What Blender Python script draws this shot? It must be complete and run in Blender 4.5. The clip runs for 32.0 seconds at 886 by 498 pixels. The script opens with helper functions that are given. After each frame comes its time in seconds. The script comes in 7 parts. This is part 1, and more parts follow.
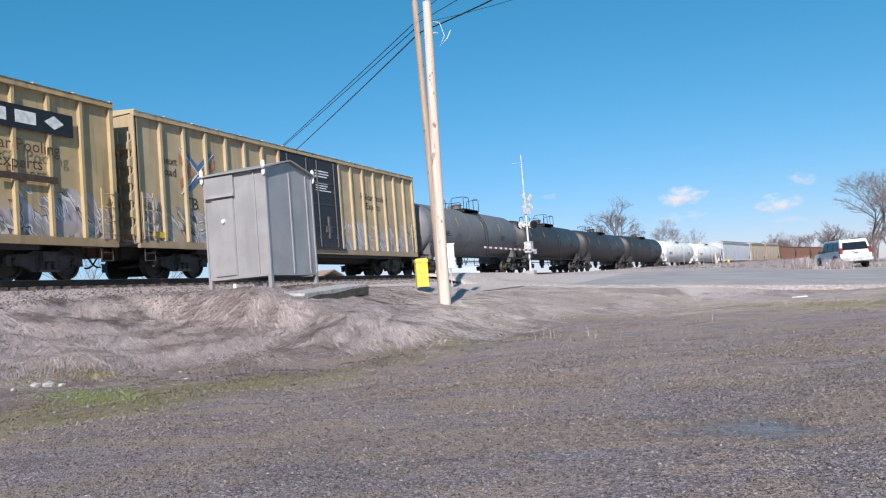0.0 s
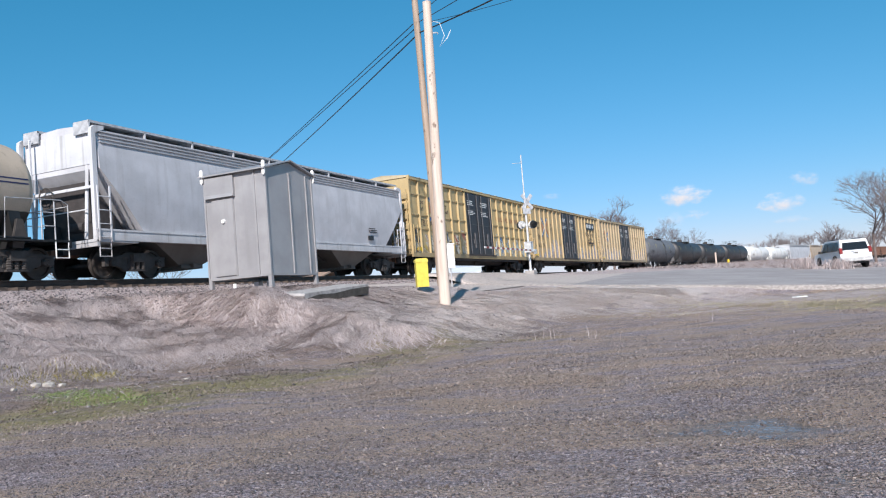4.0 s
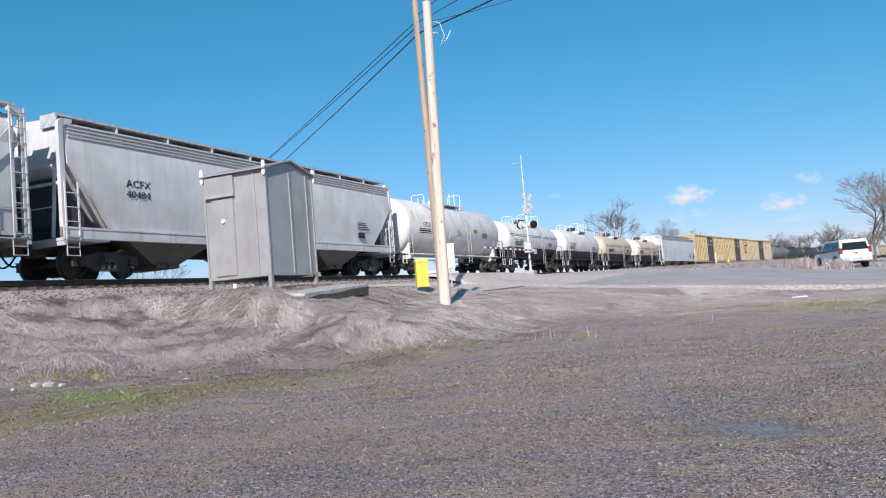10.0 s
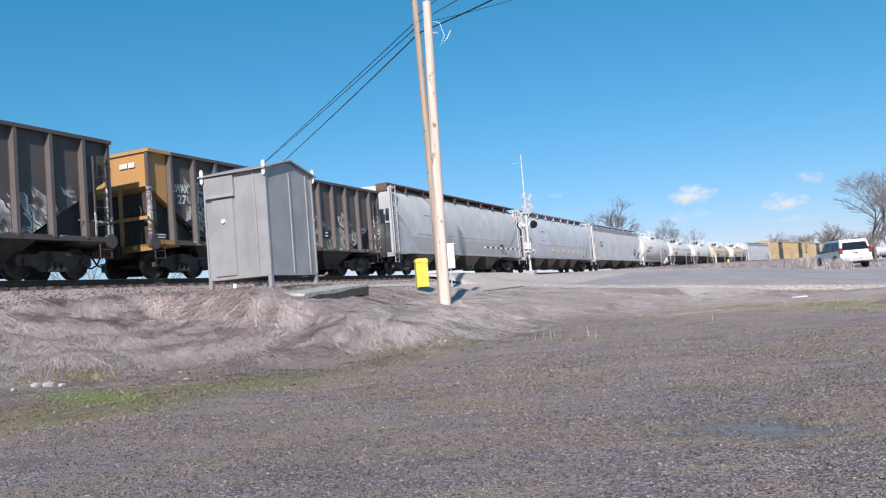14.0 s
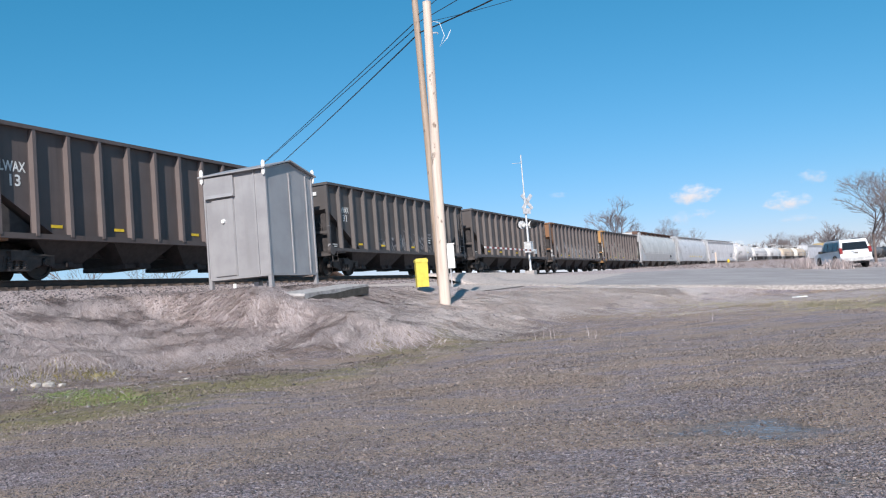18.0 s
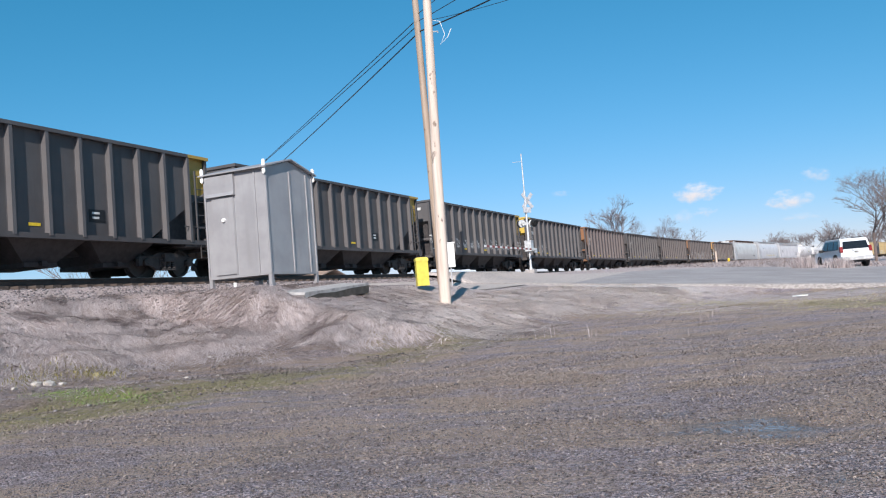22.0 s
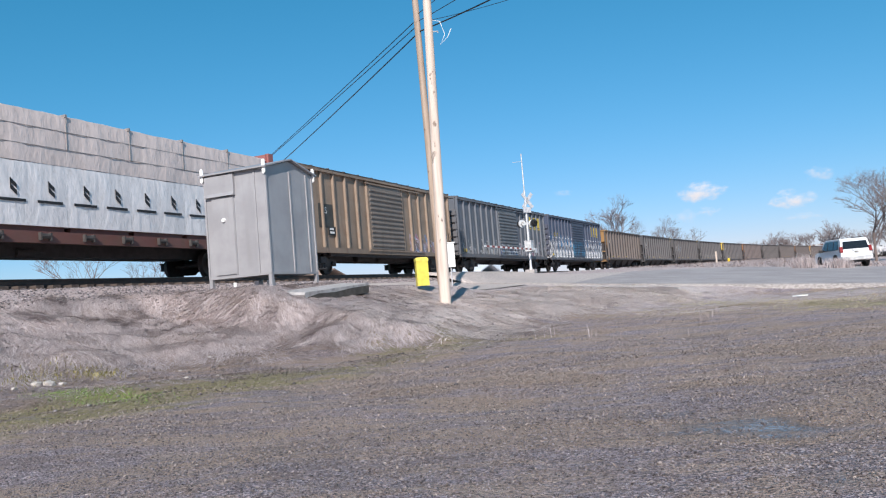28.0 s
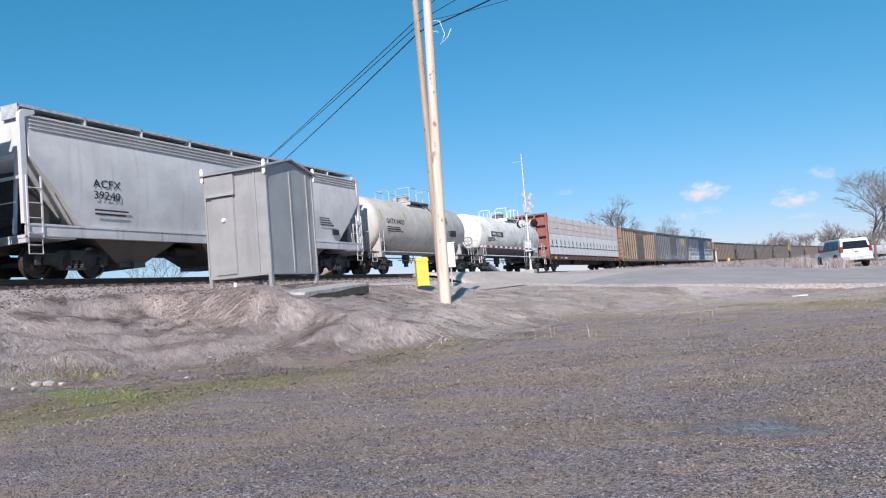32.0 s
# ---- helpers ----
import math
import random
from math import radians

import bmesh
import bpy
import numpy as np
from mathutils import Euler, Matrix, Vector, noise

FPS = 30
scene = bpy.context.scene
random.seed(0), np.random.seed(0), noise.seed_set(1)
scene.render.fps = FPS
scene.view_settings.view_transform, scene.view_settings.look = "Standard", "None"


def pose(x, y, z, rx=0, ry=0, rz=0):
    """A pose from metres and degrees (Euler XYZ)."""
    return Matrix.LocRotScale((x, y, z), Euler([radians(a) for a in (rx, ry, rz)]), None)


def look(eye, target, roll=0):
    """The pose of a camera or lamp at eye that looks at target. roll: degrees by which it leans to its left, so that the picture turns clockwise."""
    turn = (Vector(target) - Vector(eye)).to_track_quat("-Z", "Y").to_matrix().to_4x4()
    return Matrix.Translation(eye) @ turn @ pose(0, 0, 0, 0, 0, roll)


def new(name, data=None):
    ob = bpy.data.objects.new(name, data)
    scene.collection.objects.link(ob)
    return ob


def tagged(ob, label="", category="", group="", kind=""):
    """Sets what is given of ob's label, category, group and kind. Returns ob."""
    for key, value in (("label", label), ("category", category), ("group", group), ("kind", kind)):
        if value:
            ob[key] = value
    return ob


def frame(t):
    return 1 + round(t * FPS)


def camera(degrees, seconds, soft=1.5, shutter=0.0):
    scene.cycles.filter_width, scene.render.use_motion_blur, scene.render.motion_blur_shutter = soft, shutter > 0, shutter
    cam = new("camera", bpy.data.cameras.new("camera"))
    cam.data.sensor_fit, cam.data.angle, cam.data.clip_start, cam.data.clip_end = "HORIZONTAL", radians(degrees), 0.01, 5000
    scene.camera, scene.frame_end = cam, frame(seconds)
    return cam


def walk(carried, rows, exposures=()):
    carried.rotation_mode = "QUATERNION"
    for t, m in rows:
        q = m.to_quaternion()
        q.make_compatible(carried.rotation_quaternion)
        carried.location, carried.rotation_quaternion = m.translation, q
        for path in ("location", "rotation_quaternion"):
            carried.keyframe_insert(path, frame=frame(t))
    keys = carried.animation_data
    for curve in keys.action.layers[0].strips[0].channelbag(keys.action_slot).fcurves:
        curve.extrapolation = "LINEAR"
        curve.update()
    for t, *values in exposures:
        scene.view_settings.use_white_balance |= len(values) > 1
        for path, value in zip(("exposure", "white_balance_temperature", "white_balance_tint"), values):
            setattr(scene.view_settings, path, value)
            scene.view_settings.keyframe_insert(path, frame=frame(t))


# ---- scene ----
cam = camera(58.495, 32.0, soft=1.15)
EYE = (0.0, 0.0, 1.0)
HELD = look(EYE, (0.0, math.cos(0.06225), 1.0 + math.sin(0.06225)), -4.672)
NUDGED = look(EYE, (-0.0005, math.cos(0.06085), 1.0 + math.sin(0.06085)), -4.672)
walk(cam, [(0.0, HELD), (10.0, HELD), (21.1, HELD), (21.6, NUDGED), (26.0, NUDGED), (32.0, NUDGED)])

# ---- light ----
SUN_AZ, SUN_EL = math.atan2(-0.995, -0.10), radians(32)
world = bpy.data.worlds.new("sky")
scene.world = world
world.use_nodes = True
wn = world.node_tree.nodes
sky = wn.new("ShaderNodeTexSky")
sky.sky_type, sky.sun_disc = "NISHITA", False
sky.sun_elevation, sky.sun_rotation = SUN_EL, math.pi / 2 - SUN_AZ
sky.altitude, sky.air_density, sky.dust_density, sky.ozone_density = 300, 1.0, 0.3, 3.0
# the deep, slightly cyan blue of a clear early-spring noon: each channel of the sky's colour is bent a little
sep, com = wn.new("ShaderNodeSeparateColor"), wn.new("ShaderNodeCombineColor")
world.node_tree.links.new(sky.outputs[0], sep.inputs[0])
for channel, (power, gain) in enumerate(((1.50, 0.183), (0.75, 0.915), (0.82, 1.045))):
    bend, lift = wn.new("ShaderNodeMath"), wn.new("ShaderNodeMath")
    bend.operation, lift.operation = "POWER", "MULTIPLY"
    bend.inputs[1].default_value, lift.inputs[1].default_value = power, gain
    world.node_tree.links.new(sep.outputs[channel], bend.inputs[0])
    world.node_tree.links.new(bend.outputs[0], lift.inputs[0])
    world.node_tree.links.new(lift.outputs[0], com.inputs[channel])
world.node_tree.links.new(com.outputs[0], wn["Background"].inputs[0])
wn["Background"].inputs[1].default_value = 0.13
sun = new("sun", bpy.data.lights.new("sun", "SUN"))
sun.data.energy, sun.data.angle, sun.data.color = 4.9, radians(0.53), (1.0, 0.93, 0.885)
SUN_TO = Vector((math.cos(SUN_AZ) * math.cos(SUN_EL), math.sin(SUN_AZ) * math.cos(SUN_EL), math.sin(SUN_EL)))
sun.matrix_world = look(SUN_TO * 100, (0, 0, 0))
scene.view_settings.exposure = 0.3

# ---- the railway line: bearing and bend along its length, s in metres ----
KNOTS = [-60, -20, 20, 60, 110, 170, 250, 340]
BENDS = [-0.00055, -0.00086, -0.00059, -0.00165, -0.00143, -0.00087, -0.00088, -0.00088]
SPEED = 14.42
_g = np.arange(-620.0, 760.0, 0.5)
_k = np.interp(_g, KNOTS, BENDS) * 0.5
_h = 1.16011 + np.cumsum(_k) - np.interp(0, _g, np.cumsum(_k))
_X, _Y = np.cumsum(np.cos(_h)) * 0.5, np.cumsum(np.sin(_h)) * 0.5
_X += -7.45291 - np.interp(0, _g, _X)
_Y += 29.73299 - np.interp(0, _g, _Y)


def rail_z(s):
    return 2.334 + 0.00089 * np.clip(s, -120, 320)


def on_line(s, d=0.0, z=None):
    """The place s metres along the line and d metres to its near side."""
    h = np.interp(s, _g, _h)
    x = np.interp(s, _g, _X) + np.sin(h) * d
    y = np.interp(s, _g, _Y) - np.cos(h) * d
    return Vector((float(x), float(y), float(rail_z(s) if z is None else z)))


def line_pose(s, d=0.0, z=None):
    return Matrix.Translation(on_line(s, d, z)) @ Matrix.Rotation(float(np.interp(s, _g, _h)), 4, "Z")


def to_line(x, y):
    """s and d for arrays of places."""
    x, y = np.atleast_1d(np.asarray(x, float)), np.atleast_1d(np.asarray(y, float))
    s, d = np.empty_like(x), np.empty_like(x)
    gx, gy, gs, gh = _X[::4], _Y[::4], _g[::4], _h[::4]
    for a in range(0, len(x), 4000):
        dx = x[a:a + 4000, None] - gx[None]
        dy = y[a:a + 4000, None] - gy[None]
        i = np.argmin(dx * dx + dy * dy, 1)
        n = np.arange(len(i))
        ddx, ddy, h = dx[n, i], dy[n, i], gh[i]
        s[a:a + 4000] = gs[i] + ddx * np.cos(h) + ddy * np.sin(h)
        d[a:a + 4000] = ddx * np.sin(h) - ddy * np.cos(h)
    return s, d


def smax(a, b, k=0.25):
    return 0.5 * (a + b + np.sqrt((a - b) ** 2 + k * k))


def ease(x, a, b):
    u = np.clip((x - a) / (b - a), 0, 1)
    return u * u * (3 - 2 * u)


def road_level(s, d):
    z = 1.9 - 0.084 * d + 0.035 * np.clip(s - 12.5, 0, 45)
    return np.minimum(z, rail_z(s) - 0.12)


def terrain_sd(s, d):
    R = rail_z(s)
    bank = np.where(d > 0, R - 0.30 - 0.40 * np.clip(np.abs(d) - 2.0, 0, None), np.maximum(R - 0.30 - 0.40 * np.clip(np.abs(d) - 2.0, 0, None), 0.6))
    pad = 1.66 - 0.02 * (s + 6) - 0.33 * np.clip(d - 6.75, 0, None) - 3.0 * (1 - ease(s, -11.5, -8.6)) - 3.0 * ease(s, 3, 14)
    pad = np.where(d > 0, pad, -9)
    fall = 0.02 * np.exp(np.clip(0.37 * (d - 9.5), 0, 4))
    rise = road_level(s, d) - fall * np.clip(12.5 - s, 0, 60) - 0.25 * np.clip(-9 - s, 0, None)
    rise = np.where(d > 0, rise, -9)
    z = smax(smax(smax(bank, pad, 0.12), rise, 0.2), 0.0 * d, 0.18) - 0.045
    return np.minimum(z, np.maximum(R - 0.28, 0.0))


def terrain(x, y):
    s, d = to_line(x, y)
    return terrain_sd(s, d)


def ground_z(x, y):
    return float(terrain(x, y)[0])

# ---- materials ----
class Nodes:
    """A short hand for building one node material."""

    def __init__(self, name):
        self.m = bpy.data.materials.new(name)
        self.m.use_nodes = True
        self.t = self.m.node_tree
        self.bsdf = self.t.nodes["Principled BSDF"]
        self.co = self.t.nodes.new("ShaderNodeTexCoord").outputs["Object"]

    def put(self, socket, v):
        if isinstance(v, bpy.types.NodeSocket):
            self.t.links.new(v, socket)
        elif isinstance(v, tuple) and len(v) == 3 and socket.type == "RGBA":
            socket.default_value = (*v, 1)
        else:
            socket.default_value = v

    def math(self, op, a, b=0.0, clamp=False):
        n = self.t.nodes.new("ShaderNodeMath")
        n.operation, n.use_clamp = op, clamp
        self.put(n.inputs[0], a)
        self.put(n.inputs[1], b)
        return n.outputs[0]

    def axis(self, i):
        n = self.t.nodes.new("ShaderNodeSeparateXYZ")
        self.t.links.new(self.co, n.inputs[0])
        return n.outputs[i]

    def scaled(self, v, shift=(0, 0, 0)):
        n = self.t.nodes.new("ShaderNodeMapping")
        self.t.links.new(self.co, n.inputs[0])
        n.inputs["Scale"].default_value, n.inputs["Location"].default_value = v, shift
        return n.outputs[0]

    def noise(self, scale, detail=4.0, stretch=(1, 1, 1), rough=0.55, shift=(0, 0, 0), color=False):
        n = self.t.nodes.new("ShaderNodeTexNoise")
        self.t.links.new(self.scaled(stretch, shift), n.inputs["Vector"])
        n.inputs["Scale"].default_value, n.inputs["Detail"].default_value, n.inputs["Roughness"].default_value = scale, detail, rough
        return n.outputs["Color" if color else 0]

    def cells(self, scale, stretch=(1, 1, 1), feature="F1", out="Distance", shift=(0, 0, 0)):
        n = self.t.nodes.new("ShaderNodeTexVoronoi")
        n.feature = feature
        self.t.links.new(self.scaled(stretch, shift), n.inputs["Vector"])
        n.inputs["Scale"].default_value = scale
        return n.outputs[out]

    def ramp(self, v, *stops):
        n = self.t.nodes.new("ShaderNodeValToRGB")
        e = n.color_ramp.elements
        while len(e) < len(stops):
            e.new(0.5)
        for k, (p, c) in zip(e, stops):
            k.position, k.color = p, ((c, c, c, 1) if isinstance(c, (int, float)) else (*c, 1))
        self.put(n.inputs[0], v)
        return n.outputs[0]

    def step(self, v, a, b):
        n = self.t.nodes.new("ShaderNodeMapRange")
        n.interpolation_type = "SMOOTHSTEP"
        self.put(n.inputs[0], v)
        n.inputs[1].default_value, n.inputs[2].default_value = a, b
        return n.outputs[0]

    def mix(self, f, a, b, kind="MIX"):
        n = self.t.nodes.new("ShaderNodeMix")
        n.data_type, n.blend_type = "RGBA", kind
        self.put(n.inputs[0], f)
        self.put(n.inputs[6], a)
        self.put(n.inputs[7], b)
        return n.outputs[2]

    def attribute(self, name):
        n = self.t.nodes.new("ShaderNodeAttribute")
        n.attribute_name = name
        return n.outputs["Color"], n.outputs["Alpha"]

    def part_of(self, v, i):
        n = self.t.nodes.new("ShaderNodeSeparateColor")
        self.t.links.new(v, n.inputs[0])
        return n.outputs[i]

    def chance(self, island=False):
        if island:
            return self.t.nodes.new("ShaderNodeNewGeometry").outputs["Random Per Island"]
        return self.t.nodes.new("ShaderNodeObjectInfo").outputs["Random"]

    def bump(self, h, strength, dist=0.02):
        n = self.t.nodes.new("ShaderNodeBump")
        n.inputs["Strength"].default_value, n.inputs["Distance"].default_value = strength, dist
        self.t.links.new(h, n.inputs["Height"])
        self.t.links.new(n.outputs[0], self.bsdf.inputs["Normal"])

    def done(self, color, rough=0.7, metal=0.0, spec=None):
        self.put(self.bsdf.inputs["Base Color"], color)
        self.put(self.bsdf.inputs["Roughness"], rough)
        self.put(self.bsdf.inputs["Metallic"], metal)
        if spec is not None:
            self.put(self.bsdf.inputs["Specular IOR Level"], spec)
        return self.m


def plain(name, c, rough=0.6, metal=0.0, var=0.25, scale=6.0):
    """A worn single-coloured coat with grain at two scales."""
    n = Nodes(name)
    dark = tuple(x * (1 - var) for x in c)
    light = tuple(min(1, x * (1 + var * 0.5)) for x in c)
    col = n.mix(n.step(n.noise(scale, 5), 0.3, 0.7), dark, light)
    col = n.mix(n.math("MULTIPLY", n.step(n.noise(scale * 9, 3), 0.55, 0.8), 0.35), col, tuple(x * 0.6 for x in c))
    n.bump(n.noise(scale * 8, 3), 0.15)
    return n.done(col, rough, metal)


# sprayed silver
CHROME = [(0.50, 0.53, 0.58), (0.16, 0.18, 0.23), (0.66, 0.68, 0.71), (0.05, 0.06, 0.09), (0.30, 0.34, 0.42), (0.58, 0.60, 0.64)]


def coat(name, c, dirt=(0.10, 0.075, 0.055), amount=0.5, streak=0.5, rust=0.0, low=1.0, high=4.6, rough=0.5, lower=None, split=2.0,
         tag=None, tag2=None, second=None, haze=None):
    """Weathered wagon paint: blotches, rain streaks, road grime, rust, and where given sprayed lettering over a band.
    lower: a second colour below the height split. tag: (z0, z1, x0, x1, colours, cell size, seed)."""
    n = Nodes(name)
    z, x = n.axis(2), n.axis(0)
    col = n.mix(n.step(n.noise(1.1, 5), 0.3, 0.72), tuple(v * 0.86 for v in c), tuple(min(1, v * 1.07) for v in c))
    if second:
        x0, x1, z0, c2 = second
        inside = n.math("MULTIPLY", n.math("GREATER_THAN", x, x0), n.math("LESS_THAN", x, x1))
        inside = n.math("MULTIPLY", inside, n.math("GREATER_THAN", z, z0))
        col = n.mix(inside, col, c2)
    if lower:
        edge = n.math("ADD", z, n.math("MULTIPLY", n.noise(2.5, 2), 0.05))
        col = n.mix(n.step(edge, split + 0.012, split + 0.04), lower, col)
    if haze:
        z0, z1, x0, x1, c2 = haze
        cloud = n.math("MULTIPLY", n.step(n.math("ADD", z, n.math("MULTIPLY", n.noise(1.2, 3, (0.6, 1, 1)), 1.2)), z1 + 0.9, z1 + 0.1), n.step(z, z0 - 0.3, z0 + 0.3))
        cloud = n.math("MULTIPLY", cloud, n.math("MULTIPLY", n.step(x, x0 - 0.6, x0 + 0.6), n.step(x, x1 + 0.6, x1 - 0.6)))
        col = n.mix(n.math("MULTIPLY", cloud, n.step(n.noise(0.8, 3, shift=(5, 2, 8)), 0.36, 0.6)), col, c2)
    for k in (tag, tag2):
        if not k:
            continue
        z0, z1, x0, x1, colours, size, seed = k
        # slanting shards with dark outlines, pale rims and a shaded fill
        warp = n.t.nodes.new("ShaderNodeVectorMath")
        warp.operation = "MULTIPLY_ADD"
        n.t.links.new(n.noise(1.1, 3, shift=(seed, 1, 2), color=True), warp.inputs[0])
        warp.inputs[1].default_value = (2.4, 0, 1.6)
        lean = n.t.nodes.new("ShaderNodeCombineXYZ")
        n.put(lean.inputs[0], n.math("ADD", n.math("MULTIPLY", x, 1.5 / size), n.math("ADD", n.math("MULTIPLY", z, 1.15 / size), seed * 3.1)))
        n.put(lean.inputs[2], n.math("SUBTRACT", n.math("MULTIPLY", z, 0.50 / size), n.math("MULTIPLY", x, 0.28 / size)))
        n.t.links.new(lean.outputs[0], warp.inputs[2])
        v1, v2 = n.t.nodes.new("ShaderNodeTexVoronoi"), n.t.nodes.new("ShaderNodeTexVoronoi")
        v2.feature = "DISTANCE_TO_EDGE"
        for v in (v1, v2):
            v.inputs["Scale"].default_value = 1.0
            n.t.links.new(warp.outputs[0], v.inputs["Vector"])
        pick, tall = n.part_of(v1.outputs["Color"], 0), n.part_of(v1.outputs["Color"], 1)
        top = n.math("LESS_THAN", z, n.math("ADD", z0 + (z1 - z0) * (0.45 if colours is CHROME else 0.30), n.math("MULTIPLY", tall, (z1 - z0) * 0.75)))
        foot = n.math("GREATER_THAN", z, n.math("ADD", z0 - 0.1, n.math("MULTIPLY", n.noise(3, 2, shift=(seed, 4, 0)), 0.25)))
        mask = n.math("MULTIPLY", n.math("MULTIPLY", top, foot), n.math("MULTIPLY", n.math("GREATER_THAN", x, x0), n.math("LESS_THAN", x, x1)))
        stops = [((i + 0.5) / len(colours) if i else 0.0, q) for i, q in enumerate(colours)]
        r = n.ramp(pick, *stops)
        r.node.color_ramp.interpolation = "CONSTANT"
        gap = v2.outputs["Distance"]
        fill = n.mix(n.step(v1.outputs["Distance"], 0.15, 0.75), r, tuple(0.35 * v for v in colours[1]))
        pale = tuple(min(0.8, 0.25 + 0.8 * max(q[i] for q in colours)) for i in range(3))
        shade = n.mix(n.math("MULTIPLY", n.step(gap, 0.16, 0.11), n.step(n.noise(2.3, 2, shift=(seed, 7, 0)), 0.34, 0.50)), fill, pale)
        shade = n.mix(n.step(gap, 0.02, 0.045), (0.02, 0.02, 0.03), shade)
        shade = n.mix(n.math("MULTIPLY", n.step(n.noise(6, 4, (1, 1, 0.4), shift=(seed, 0, 3)), 0.42, 0.66), 0.55), shade, col)
        keep = mask if colours is CHROME else n.math("MULTIPLY", mask, n.step(n.noise(0.9, 2, (1, 1, 1.5), shift=(0, 0, seed)), 0.34, 0.42))
        col = n.mix(n.math("MULTIPLY", keep, 0.86), col, shade)
    run = n.noise(3.2, 4, (1.6, 1.6, 0.09))
    col = n.mix(n.math("MULTIPLY", n.step(run, 0.52, 0.75), streak), col, dirt)
    grime = n.math("MULTIPLY", n.step(n.math("ADD", z, n.math("MULTIPLY", n.noise(1.3, 4), 1.4)), low + 1.5, low + 0.2), amount)
    col = n.mix(grime, col, dirt)
    if rust > 0:
        col = n.mix(n.math("MULTIPLY", n.step(n.noise(2.3, 6, shift=(7, 3, 1)), 0.62 - 0.25 * rust, 0.78), rust), col, (0.16, 0.065, 0.03))
    col = n.mix(n.math("MULTIPLY", n.step(n.noise(38, 3), 0.5, 0.8), 0.22), col, dirt)
    n.bump(n.noise(2.2, 3), 0.12, 0.05)
    return n.done(col, n.math("ADD", rough, n.math("MULTIPLY", run, 0.2)))


STEEL = plain("dark_running_gear", (0.060, 0.053, 0.050), 0.75)
BLACKENED = plain("blackened_underframe", (0.052, 0.046, 0.046), 0.8)
RUSTY = plain("rusty_brown_steel", (0.13, 0.06, 0.035), 0.8)
WHEEL = plain("wheel_steel", (0.06, 0.05, 0.045), 0.6, 0.2)
TREAD = plain("polished_tread", (0.45, 0.43, 0.40), 0.3, 1.0)
WHITE = plain("white_paint", (0.78, 0.78, 0.76), 0.5, 0, 0.12)
GREYRAIL = plain("grey_painted_steel", (0.45, 0.46, 0.48), 0.5)
YELLOW = plain("yellow_paint", (0.75, 0.52, 0.03), 0.5)
BLACK = plain("black_paint", (0.015, 0.015, 0.016), 0.5)
LETTER_BLACK = plain("black_lettering", (0.02, 0.02, 0.022), 0.6)
LETTER_WHITE = plain("white_lettering", (0.72, 0.72, 0.70), 0.6)
LETTER_GOLD = plain("yellow_lettering", (0.70, 0.50, 0.06), 0.6)
LETTER_BROWN = plain("dark_brown_lettering", (0.07, 0.045, 0.03), 0.7)
BLUE = plain("blue_paint", (0.09, 0.155, 0.31), 0.6)
ORANGE = plain("faded_orange_paint", (0.42, 0.19, 0.11), 0.6)
RUBBER = plain("black_rubber", (0.018, 0.018, 0.018), 0.8)

